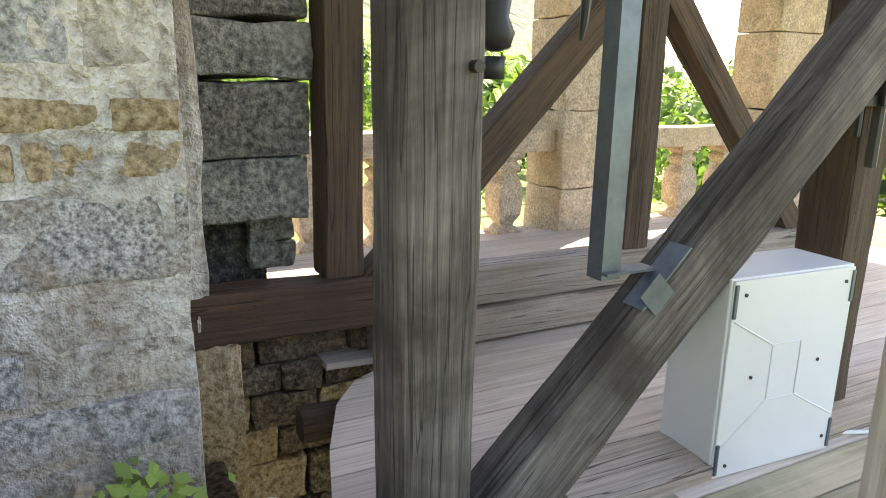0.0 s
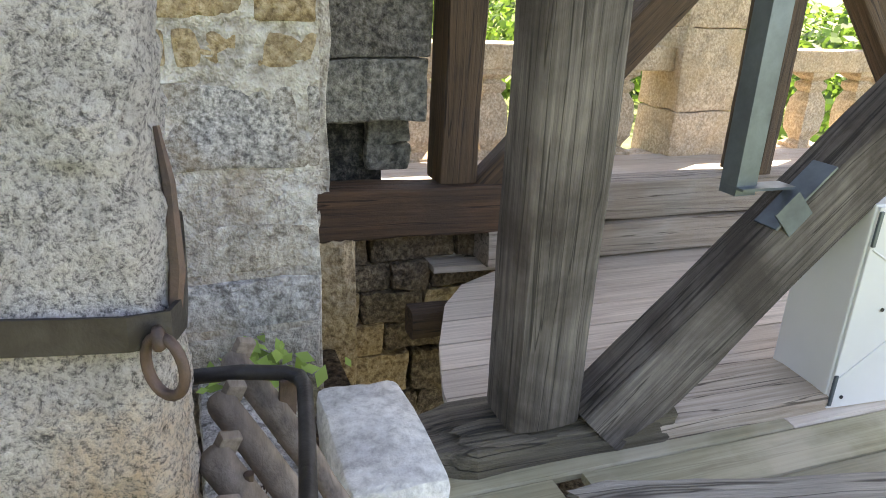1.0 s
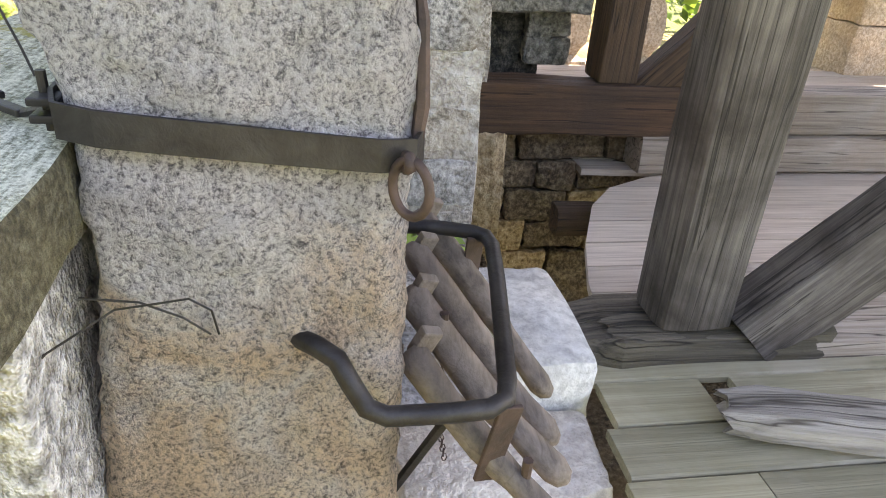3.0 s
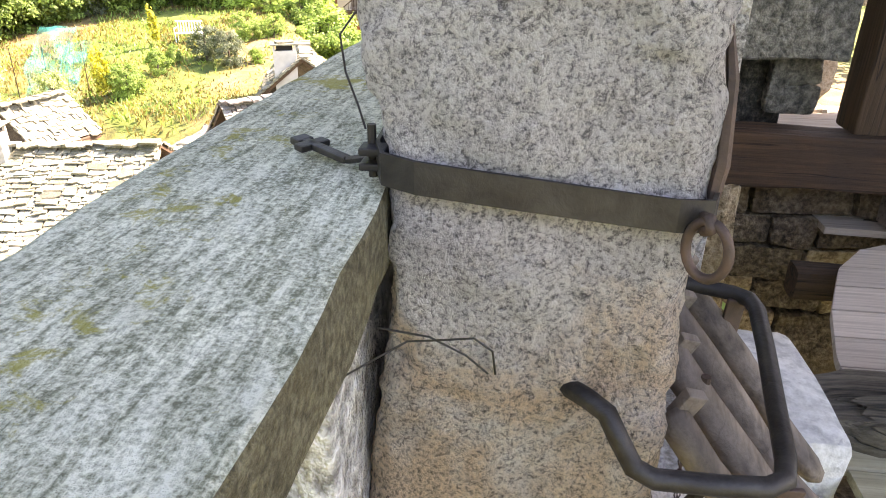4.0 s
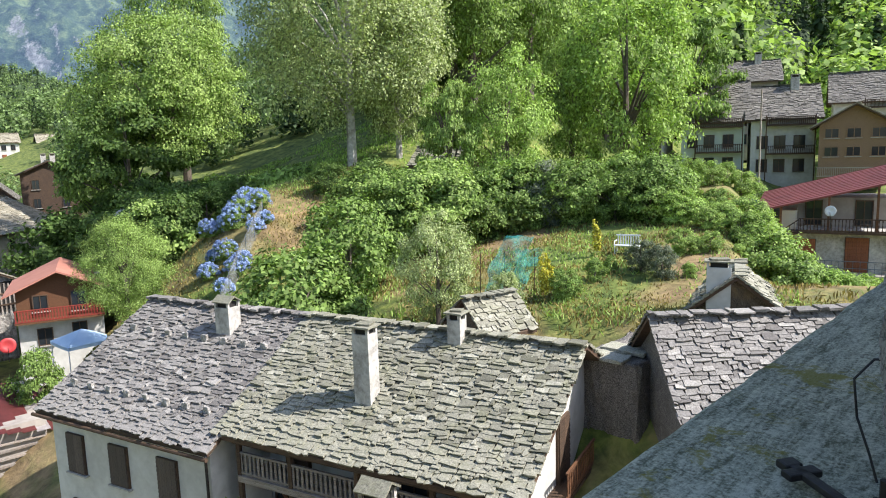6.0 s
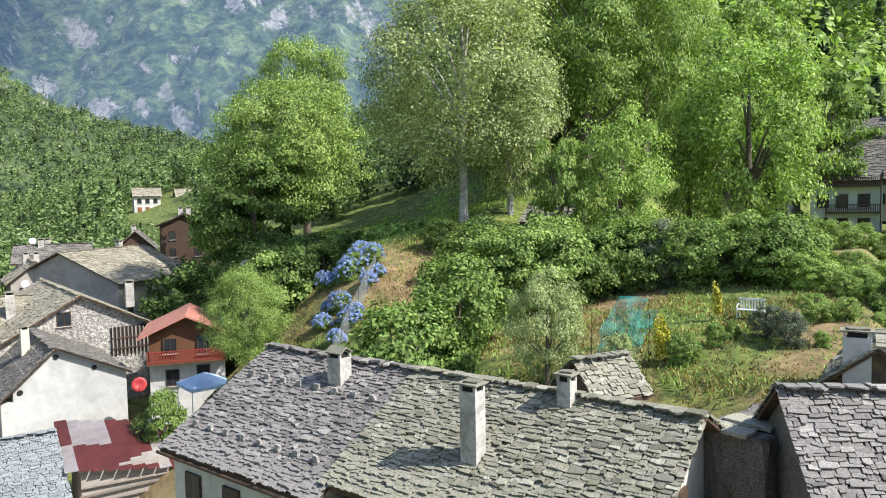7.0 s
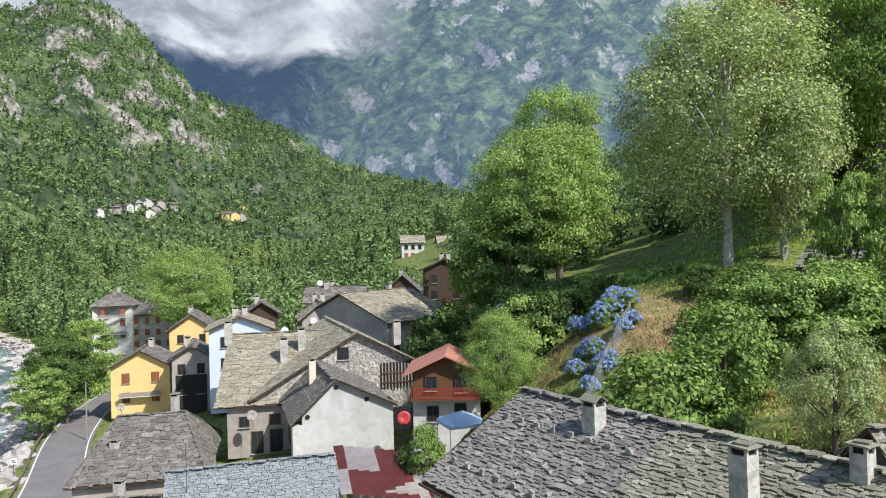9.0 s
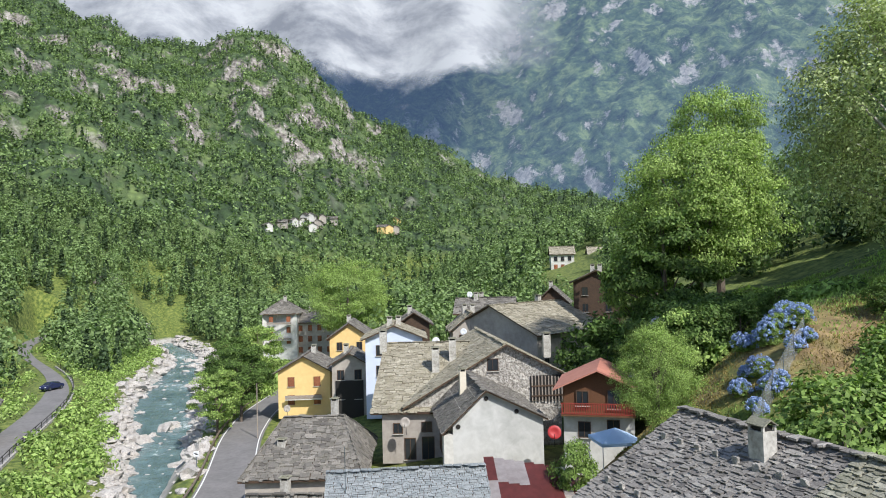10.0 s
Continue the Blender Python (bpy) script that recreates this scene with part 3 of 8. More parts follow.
        bm_.invert = True
        mr = N("MapRange", **{"From Min": 31.0, "From Max": 44.0})
        L(sp.outputs["Z"], mr.inputs["Value"])
        L(mr.outputs["Result"], bm_.inputs["Strength"])
        b2 = N("Bump", Strength=0.6, Distance=0.25)
        L(a, b2.inputs["Height"])
        L(b2.outputs["Normal"], bm_.inputs["Normal"])
        L(bm_.outputs["Normal"], bs.inputs["Normal"])
    return mat("grass_earth_and_woods", f)


M_LAND = land_material()


def polar_sheet(name, az, rr, height, material, label):
    A, R = np.meshgrid(np.radians(az), rr)
    X, Y = -np.sin(A) * R, np.cos(A) * R
    Z = height(X, Y)
    n, m = R.shape
    i = np.arange(n * m).reshape(n, m)
    f = np.stack([i[:-1, :-1], i[:-1, 1:], i[1:, 1:], i[1:, :-1]], -1).reshape(-1, 4)
    ob = pymesh(name, np.stack([X, Y, Z], -1).reshape(-1, 3), f, material, smooth=True)
    return tagged(ob, label, name, kind="structure")


az_all = np.concatenate([np.arange(-10, 130, 0.22), np.arange(130, 350.01, 2.0)])
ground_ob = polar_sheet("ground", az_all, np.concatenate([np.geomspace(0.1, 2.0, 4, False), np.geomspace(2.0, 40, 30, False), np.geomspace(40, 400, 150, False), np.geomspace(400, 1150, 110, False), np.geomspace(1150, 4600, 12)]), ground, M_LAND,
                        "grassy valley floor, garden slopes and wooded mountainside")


def far_height(x, y):
    r = np.hypot(x, y)
    az = np.degrees(np.arctan2(-x, y))
    crest = np.interp(az, [20, 45, 51, 58, 66, 73, 80, 90, 98, 110, 130], [14, 21, 23, 25.5, 27, 27, 26.5, 26, 25, 21, 15])
    foot = np.interp(az, [20, 50, 70, 80, 90, 130], [700, 900, 1150, 1400, 1300, 1300])
    u = np.clip((r - foot) / (3000 - foot), 0, 1)
    w = az * 0.13 + 2.6 * u
    spur = fbm(w, u * 2.2 - az * 0.03, 6, 11.0, True) - 0.5
    fine = fbm(x * 0.006, y * 0.006, 6, 13.0, True) - 0.5
    z = 3000 * np.tan(np.radians(crest)) * u ** 1.25 + 420 * spur * u * (1.1 - u * 0.7) + 125 * fine * sstep(0, 0.2, u) - 20
    return z


def far_material():
    def f(N, L, bs):
        tc = N("TexCoord")
        v = tc.outputs["Object"]
        ge, sx = N("NewGeometry"), N("SeparateXYZ")
        L(ge.outputs["Normal"], sx.inputs[0])
        wd = ramp(N, L, tex(N, L, v, 0.02, 9, 0.8, 0.2), [(0.40, (0.006, 0.018, 0.012)), (0.50, (0.035, 0.065, 0.030)), (0.60, (0.13, 0.175, 0.075))])
        rk = ramp(N, L, tex(N, L, v, 0.045, 8, 0.8, 0.3), [(0.35, (0.10, 0.10, 0.095)), (0.62, (0.40, 0.385, 0.365))])
        nz = N("MapRange", **{"To Min": -0.4, "To Max": 0.4})
        L(tex(N, L, v, 0.042, 9, 0.88, 0.2), nz.inputs["Value"])
        ad = N("Math")
        L(sx.outputs["Z"], ad.inputs[0])
        L(nz.outputs["Result"], ad.inputs[1])
        c = mixc(N, L, ramp(N, L, ad.outputs[0], [(0.50, (1, 1, 1)), (0.56, (0, 0, 0))]), wd, rk)
        L(c, bs.inputs["Base Color"])
        bs.inputs["Roughness"].default_value = 1.0
        fv = tex(N, L, v, 0.07, 7, 0.8)
        bump(N, L, bs, fv, 0.8, 10.0)
        # distance haze put in as a faint blue emission
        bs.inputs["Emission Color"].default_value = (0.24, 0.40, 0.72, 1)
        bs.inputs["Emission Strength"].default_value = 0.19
    return mat("far_mountain_slopes", f)


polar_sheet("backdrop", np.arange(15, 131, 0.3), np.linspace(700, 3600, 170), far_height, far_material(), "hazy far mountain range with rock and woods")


# river surface
def ribbon(name, yfun, d0, d1, width, z, material, label, step=1.5, across=9, wob=0.0, kind="structure", parent=None):
    d = np.arange(d0, d1, step)
    t = np.linspace(-1, 1, across)
    D, T = np.meshgrid(d, t, indexing="ij")
    y = yfun(D)
    slope = np.gradient(yfun(d), d)[:, None]
    nl = np.sqrt(1 + slope ** 2)
    W = width(D) / 2 if callable(width) else width / 2
    X, Y = -D - slope / nl * T * W, y + T * W / nl
    Z = z(D) if callable(z) else np.full_like(D, z)
    if wob:
        Z = Z + wob * (fbm(X * 0.8, Y * 0.8, 4, 3.0) - 0.5)
    n, m = D.shape
    i = np.arange(n * m).reshape(n, m)
    f = np.stack([i[:-1, :-1], i[:-1, 1:], i[1:, 1:], i[1:, :-1]], -1).reshape(-1, 4)
    ob = pymesh(name, np.stack([X, Y, Z], -1).reshape(-1, 3), f, material, parent, smooth=True)
    return tagged(ob, label, name if parent is None else "", kind=kind if parent is None else "")


def water_material():
    def f(N, L, bs):
        v = coords(N, L)
        a = tex(N, L, v, 0.55, 8, 0.75, 0.8)
        b = tex(N, L, v, 0.09, 4, 0.6, 0.5)
        s = N("Math")
        L(a, s.inputs[0])
        L(b, s.inputs[1])
        L(ramp(N, L, s.outputs[0], [(0.80, (0.07, 0.12, 0.125)), (1.14, (0.15, 0.225, 0.23)), (1.30, (0.70, 0.75, 0.75))]), bs.inputs["Base Color"])
        bs.inputs["Roughness"].default_value = 0.18
        bump(N, L, bs, a, 0.7, 0.3)
    return mat("river_water", f)


ribbon("water", river_y, 40, 330, lambda d: 2.3 * river_half(d), lambda d: -2.75 + 0.0 * d, water_material(), "rushing grey-green river with white rapids", 0.7, 27, 0.5)
road = ribbon("road", road_y, 38, 172, 5.8, 0.10, M_ASPHALT, "grey asphalt valley road with white edge lines")
ribbon("edge_line", lambda d: road_y(d) - 2.6, 40, 170, 0.16, 0.112, M_LINE, "", 1.5, 2, 0, parent=road)
ribbon("edge_line", lambda d: road_y(d) + 2.5, 40, 128, 0.14, 0.112, M_LINE, "", 1.5, 2, 0, parent=road)
ribbon("road", far_road_y, 62, 258, 5.0, lambda d: 1.62 + 0.014 * (d - 90), M_ASPHALT, "narrow grey asphalt lane across the river")


# cloud bank caught on the summits
def cloud_material():
    def f(N, L, bs):
        tc = N("TexCoord")
        v = tc.outputs["Object"]
        sp = N("SeparateXYZ")
        L(v, sp.inputs[0])
        a = tex(N, L, v, 0.0043, 9, 0.64, 0.15)
        b = tex(N, L, v, 0.0016, 5, 0.55, 0.1)
        h = N("MapRange", **{"From Min": 455.0, "From Max": 680.0, "To Min": -0.45, "To Max": 0.55})
        L(sp.outputs["Z"], h.inputs["Value"])
        s = N("Math")
        L(a, s.inputs[0])
        L(h.outputs["Result"], s.inputs[1])
        s2 = N("Math")
        L(s.outputs[0], s2.inputs[0])
        L(b, s2.inputs[1])
        al = ramp(N, L, s2.outputs[0], [(0.80, (0, 0, 0)), (1.08, (1, 1, 1))])
        L(ramp(N, L, a, [(0.38, (0.10, 0.11, 0.13)), (0.60, (0.30, 0.31, 0.32))]), bs.inputs["Base Color"])
        bs.inputs["Roughness"].default_value = 1.0
        # the bank thins out towards the sunny range
        ng, at = N("Math"), N("Math")
        ng.operation, at.operation = "MULTIPLY", "ARCTAN2"
        L(sp.outputs["X"], ng.inputs[0])
        ng.inputs[1].default_value = -1.0
        L(ng.outputs[0], at.inputs[0])
        L(sp.outputs["Y"], at.inputs[1])
        fd = N("MapRange", **{"From Min": radians(72.5), "From Max": radians(79.0)})
        L(at.outputs[0], fd.inputs["Value"])
        al = mixc(N, L, 1.0, al, fd.outputs["Result"], "MULTIPLY")
        L(al, bs.inputs["Alpha"])
        # faint glow put in for light scattered through the cloud
        bs.inputs["Emission Color"].default_value = (0.62, 0.68, 0.76, 1)
        bs.inputs["Emission Strength"].default_value = 0.10
    return mat("cloud", f)


A_, Z_ = np.meshgrid(np.radians(np.arange(30, 150, 1.0)), np.linspace(400, 1300, 40))
R_ = 1640 + 40 * np.sin(A_ * 30) + 0.9 * (Z_ - 455)
V_ = np.stack([-np.sin(A_) * R_, np.cos(A_) * R_, Z_], -1).reshape(-1, 3)
i_ = np.arange(V_.shape[0]).reshape(A_.shape)
F_ = np.stack([i_[:-1, :-1], i_[:-1, 1:], i_[1:, 1:], i_[1:, :-1]], -1).reshape(-1, 4)
cl = pymesh("backdrop", V_, F_, cloud_material(), smooth=True)
tagged(cl, "soft white cloud bank over the summits", "backdrop", kind="structure")

# ------------------------------------------------------------------ houses
def roof_stones(P, a, b, la, lb, w, h, th, seed, jit=0.6, lift=0.042, clip=(0.0, 0.0)):
    """Rows of split stone slabs on a roof plane: P lower corner, a along the eave, b up the slope. Arrays of vertices and faces, a block of 8 each. clip: how far the sides lean in towards the top."""
    rng = np.random.default_rng(seed)
    P, a, b = np.array(P, float), np.array(a, float), np.array(b, float)
    n = np.cross(a, b)
    n *= np.sign(n[2])
    V = []
    rows = max(int(lb / h), 1)
    for j in range(rows):
        x = -0.05 - rng.random() * w
        while x < la:
            ww = w * (0.35 + 1.55 * rng.random() ** 1.6)
            x0, x1 = max(x, -0.08), min(x + ww * 0.93, la + 0.08)
            x += ww
            up_ = (j + 0.4) * h / max(lb, 0.01)
            x0, x1 = max(x0, clip[0] * up_ - 0.08), min(x1, la - clip[1] * up_ + 0.08)
            if x1 - x0 < 0.12 * w:
                continue
            y0 = j * h + (rng.random() - 0.5) * h * jit + (rng.random(2) - 0.5) * h * 0.5
            y0 = np.maximum(y0, -0.10)
            y1 = min((j + 1.55) * h, lb + 0.03)
            t = th * (0.7 + 1.1 * rng.random())
            e = lift * (0.5 + 1.3 * rng.random())
            q = [(x0, y0[0], e), (x1, y0[1], max(e + (rng.random() - 0.5) * 0.05, 0.0)), (x1 - 0.03 * rng.random(), y1, 0.0), (x0 + 0.03 * rng.random(), y1, 0.0)]
            mid = ((x0 + x1) / 2 + (rng.random() - 0.5) * 0.6 * ww, (y0[0] + y0[1]) / 2 - h * 0.7 * (rng.random() - 0.4), e)
            for up in (0, t):
                for u, v, s in (q[0], mid, q[1], q[2], q[3]):
                    V.append(P + a * u + b * v + n * (s + up))
    V = np.array(V)
    k = len(V) // 10
    o = (np.arange(k) * 10)[:, None]
    tris = [(5, 6, 7), (5, 7, 9), (7, 8, 9), (0, 1, 6), (0, 6, 5), (1, 2, 7), (1, 7, 6), (2, 3, 8), (2, 8, 7), (4, 0, 5), (4, 5, 9)]
    F = np.concatenate([o + np.array(t)[None, :] for t in tris])
    return V, F


def stones_ob(name, planes, material, parent, label=""):
    Vs, Fs, n = [], [], 0
    for V, F in planes:
        Vs.append(V)
        Fs.append(F + n)
        n += len(V)
    return pymesh(name, np.concatenate(Vs), np.concatenate(Fs), material, parent, label, kind="stuff")


pieces_of = []


def window_at(parent, m, w, h, shutter=None, frame_mat=None, opened=False, pane_mat=None):
    """A window in the local frame m: x along the wall, -y outwards, z up, origin at its foot's middle."""
    bm = bmesh.new()
    t = 0.07
    xs, zs = [-w / 2 - t / 2, -w / 2 + t / 2, -0.025, 0.025, w / 2 - t / 2, w / 2 + t / 2], [-t / 2, t / 2, h - t / 2, h + t / 2]
    g = [[bm.verts.new((x, -0.06, z)) for x in xs] for z in zs]
    fs = [bm.faces.new((g[j][i], g[j][i + 1], g[j + 1][i + 1], g[j + 1][i])) for j in range(3) for i in range(5) if j != 1 or i not in (1, 3)]
    q = bmesh.ops.extrude_face_region(bm, geom=fs, use_keep_orig=True)
    for v in q["geom"]:
        if isinstance(v, bmesh.types.BMVert):
            v.co.y += 0.10
    win = part("window", bm, frame_mat or M_WOODB, parent, m=m)
    bm = bmesh.new()
    box(bm, (0, -0.06, -0.075), (w + 0.24, 0.20, 0.06))
    part("sill", bm, M_LIME, win, m=m)
    bm = bmesh.new()
    box(bm, (0, 0.0, h / 2), (w, 0.03, h))
    part("pane", bm, pane_mat or M_GLASS, win, m=m)
    if shutter:
        for s in (-1, 1):
            bm = bmesh.new()
            cx = s * (w * 0.25 if not opened else w * 0.80)
            sw = w * 0.49 if not opened else w * 0.5
            side_ = [(-0.055, h + 0.03), (-0.055, -0.03), (-0.095, -0.03)]
            for q in range(9):
                side_ += [(-0.095, h * (0.03 + 0.105 * q)), (-0.115, h * (0.04 + 0.105 * q)), (-0.097, h * (0.12 + 0.105 * q))]
            side_.append((-0.095, h + 0.03))
            ends_ = [[bm.verts.new((cx + k * sw / 2, a, b)) for a, b in side_] for k in (-1, 1)]
            bm.faces.new(ends_[0])
            bm.faces.new(ends_[1][::-1])
            for q in range(len(side_)):
                r = (q + 1) % len(side_)
                bm.faces.new((ends_[0][q], ends_[1][q], ends_[1][r], ends_[0][r]))
            part("shutter", bm, shutter, win, m=m)
    return win


def chimney_on(parent, x, y, z, w, d, h, yaw=0.0, mat_=None, cap="slab", base=0.8):
    """A plastered chimney: shaft, smoke openings and a stone cap."""
    m = pose(x, y, z, 0, 0, yaw)
    bm = bmesh.new()
    box(bm, (0, 0, (h - base) / 2), (w, d, h + base), None, 0, 0.015)
    rough(bm, 0.012, 3.0, x)
    ch = part("chimney", bm, mat_ or M_PLASTER, parent, m=m)
    bm = bmesh.new()
    for sx in (-1, 1):
        for sy in (-1, 1):
            box(bm, (sx * (w / 2 - 0.05), sy * (d / 2 - 0.05), h + 0.10), (0.09, 0.09, 0.24))
    # near-black core carries the shade inside the smoke openings
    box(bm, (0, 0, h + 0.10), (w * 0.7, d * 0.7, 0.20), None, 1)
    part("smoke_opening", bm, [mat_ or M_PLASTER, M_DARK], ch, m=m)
    bm = bmesh.new()
    if cap == "tent":
        for s in (-1, 1):
            box(bm, (0, 0, 0), (w + 0.16, d * 0.66, 0.05), pose(0, s * d * 0.27, h + 0.32, -s * 32, 0, 0))
    else:
        box(bm, (0, 0, h + 0.24), (w + 0.18, d + 0.18, 0.06), None, 0, 0.01)
        box(bm, (0.02, 0, h + 0.31), (w * 0.8, d * 0.8, 0.07), pose(0, 0, 0, 0, 0, 12), 0, 0.02)
    cut(bm, 2)
    rough(bm, 0.02, 4.0, y)
    part("cap", bm, M_TILE, ch, m=m)
    return ch


def house(name, c, yaw, L, W, z0, ze, zr, walls, label, roof_mat=None, over=0.5, side=0.5, stone=(0.55, 0.30, 0.05), off=0.0, thick=0.14, seed=1, stones=True, fronts=(True, True), board=None, zel=None, pieces=0, over2=None, hip=0.0):
    """A gabled house: ridge along its local x, foot's middle at c. ze eave height, zr ridge height, off the ridge's shift along local y, zel and over2 the eave height and overhang on the +y side, hip how far the ridge stops short of the ends."""
    base = thing(name, (c[0], c[1], z0), label, "house", yaw=yaw)
    m = WM[base]
    zel = ze if zel is None else zel
    bm = bmesh.new()
    pts = [(-W / 2, 0), (W / 2, 0), (W / 2, zel - z0), (off, zr - z0), (-W / 2, ze - z0)]
    rings = [[bm.verts.new((x * (1 - 2 * (hip + 0.3 * (hip > 0)) / L) if i == 3 else x, y, z)) for i, (y, z) in enumerate(pts)] for x in (-L / 2, L / 2)]
    bm.faces.new(rings[0])
    bm.faces.new(rings[1][::-1])
    for i in range(5):
        j = (i + 1) % 5
        bm.faces.new((rings[0][i], rings[1][i], rings[1][j], rings[0][j]))
    part("wall", bm, walls, base, m=m)
    # two roof sheets with overhang
    planes, bm = [], bmesh.new()
    for sgn, zz in ((-1, ze), (1, zel)):
        run, rise = (W / 2 + sgn * off * -1 if sgn > 0 else W / 2 + off), zr - zz
        run = abs(sgn * W / 2 - off)
        k = rise / run
        ov = over2 if sgn > 0 and over2 is not None else over
        e0 = Vector((-L / 2 - side, sgn * (W / 2 + ov), zz - z0 - k * ov + 0.02))
        r0 = Vector((-L / 2 - side, off, zr - z0 + 0.02))
        hx = Vector((hip, 0, 0))
        up = Vector((0, 0, thick))
        LL = Vector((L + 2 * side, 0, 0))
        q = [e0, e0 + LL, r0 + LL - hx, r0 + hx]
        lo, hi = [bm.verts.new(p) for p in q], [bm.verts.new(p + up) for p in q]
        bm.faces.new(lo[::-1])
        bm.faces.new(hi)
        for i in range(4):
            bm.faces.new((lo[i], lo[(i + 1) % 4], hi[(i + 1) % 4], hi[i]))
        if stones:
            b = (r0 - e0)
            lb = b.length
            P = m @ (e0 + up)
            a3 = m.to_3x3() @ Vector((1, 0, 0))
            b3 = m.to_3x3() @ b.normalized()
            if fronts[0 if sgn < 0 else 1]:
                planes.append(roof_stones(P, a3, b3, L + 2 * side, lb, stone[0], stone[1], stone[2], seed + sgn, clip=(hip, hip)))
    if hip:
        ya, za = -W / 2 - over, ze - z0 - (zr - ze) / abs(-W / 2 - off) * over + 0.02
        yc, zc = W / 2 + ov, zel - z0 - (zr - zel) / abs(W / 2 - off) * ov + 0.02
        for sx in (-1, 1):
            xe = sx * (L / 2 + side)
            tri = [Vector((xe, ya, za)), Vector((xe, yc, zc)), Vector((xe - sx * hip, off, zr - z0 + 0.02))]
            lo, hi = [bm.verts.new(p) for p in tri], [bm.verts.new(p + up) for p in tri]
            bm.faces.new(lo)
            bm.faces.new(hi)
            for i in range(3):
                bm.faces.new((lo[i], lo[(i + 1) % 3], hi[(i + 1) % 3], hi[i]))
            if stones:
                a_ = (tri[1] - tri[0]).normalized()
                f_ = (tri[2] - tri[0]).dot(a_)
                b_ = tri[2] - tri[0] - a_ * f_
                la_ = (tri[1] - tri[0]).length
                planes.append(roof_stones(m @ (tri[0] + up), m.to_3x3() @ a_, m.to_3x3() @ b_.normalized(), la_, b_.length, stone[0], stone[1], stone[2], seed + 20 + sx, clip=(f_, la_ - f_)))
    roof = part("roof", bm, board or (M_WOODB if stones else roof_mat or M_TIN), base, m=m)
    if stones:
        # ridge slabs
        P = m @ Vector((-L / 2 - side + hip, off - 0.35, zr - z0 + 0.02 + thick))
        a3 = m.to_3x3() @ Vector((1, 0, 0))
        b3 = m.to_3x3() @ Vector((0, 1, 0.12)).normalized()
        planes.append(roof_stones(P, a3, b3, L + 2 * side - 2 * hip, 0.55, stone[0] * 1.1, 0.28, stone[2] * 1.1, seed + 9, 0.7, 0.05))
        if pieces:
            # the slabs nearest the belfry lie as single pieces
            V, F = planes[0]
            k = min(pieces, len(V) // 10)
            tri = np.array([(5, 6, 7), (5, 7, 9), (7, 8, 9), (0, 1, 6), (0, 6, 5), (1, 2, 7), (1, 7, 6), (2, 3, 8), (2, 8, 7), (4, 0, 5), (4, 5, 9)])
            pieces_of.append((V[: k * 10], tri, roof_mat or M_TILE, roof))
            keep = F.min(axis=1) >= k * 10
            planes[0] = (V[k * 10:], F[keep] - k * 10)
        stones_ob("roof_covering", planes, roof_mat or M_TILE, roof)
    return base, roof, m


def wall_m(m, L, W, z0, side, u, z):
    """Pose on one wall of a house: side -y, +y, -x, +x; u along the wall, z height over the foot."""
    k = {"-y": (u, -W / 2 - 0.02, 0), "+y": (u, W / 2 + 0.02, 180), "-x": (-L / 2 - 0.02, u, -90), "+x": (L / 2 + 0.02, u, 90)}[side]
    return m @ pose(k[0], k[1], z, 0, 0, k[2])


# near house: two roofs in one line
u_yaw = 12.7

# ------------------------------------------------------------------ village
def polar(az, D):
    return (-math.sin(radians(az)) * D, math.cos(radians(az)) * D)


def zel_at(el, D):
    """Height of what stands at an elevation and a distance from the belfry."""
    return 22.1 + D * math.tan(radians(el))


def rail_of(parent, m, x0, x1, z, h, material, n=None, y=0.0, flat=0.10, top=0.07, name="railing"):
    """A wooden railing along local x: rails and boards, each board a piece."""
    bm = bmesh.new()
    box(bm, ((x0 + x1) / 2, y, z + h), (x1 - x0, 0.08, top))
    box(bm, ((x0 + x1) / 2, y, z + 0.08), (x1 - x0, 0.06, top))
    r = part(name, bm, material, parent, m=m)
    n = n or int((x1 - x0) / 0.2)
    bm = bmesh.new()
    w = flat
    prof = [(-0.5, 0), (-0.5, 0.15), (-0.28, 0.3), (-0.5, 0.5), (-0.28, 0.72), (-0.5, 0.86), (-0.5, 1)]
    pts = [(a * w, b * h) for a, b in prof] + [(-a * w, b * h) for a, b in prof[::-1]]
    lo, hi = [bm.verts.new((a, -0.012, b)) for a, b in pts], [bm.verts.new((a, 0.012, b)) for a, b in pts]
    for i in range(len(pts)):
        j = (i + 1) % len(pts)
        bm.faces.new((lo[i], lo[j], hi[j], hi[i]))
    for i in range(len(prof) - 1):
        k = len(pts) - 1 - i
        bm.faces.new((lo[i], lo[i + 1], lo[k - 1], lo[k]))
        bm.faces.new((hi[k], hi[k - 1], hi[i + 1], hi[i]))
    first = None
    for i in range(n):
        mm = m @ pose(x0 + (i + 0.5) * (x1 - x0) / n, y, z)
        if first is None:
            first = part("baluster", bm, material, r, m=mm)
        else:
            again(first, mm, r)
    return r


def posts(parent, m, xs, y, z0, z1, material, w=0.14):
    for x in xs:
        bm = bmesh.new()
        box(bm, (x, y, (z0 + z1) / 2), (w, w, z1 - z0), None, 0, 0.01)
        part("post", bm, material, parent, m=m)


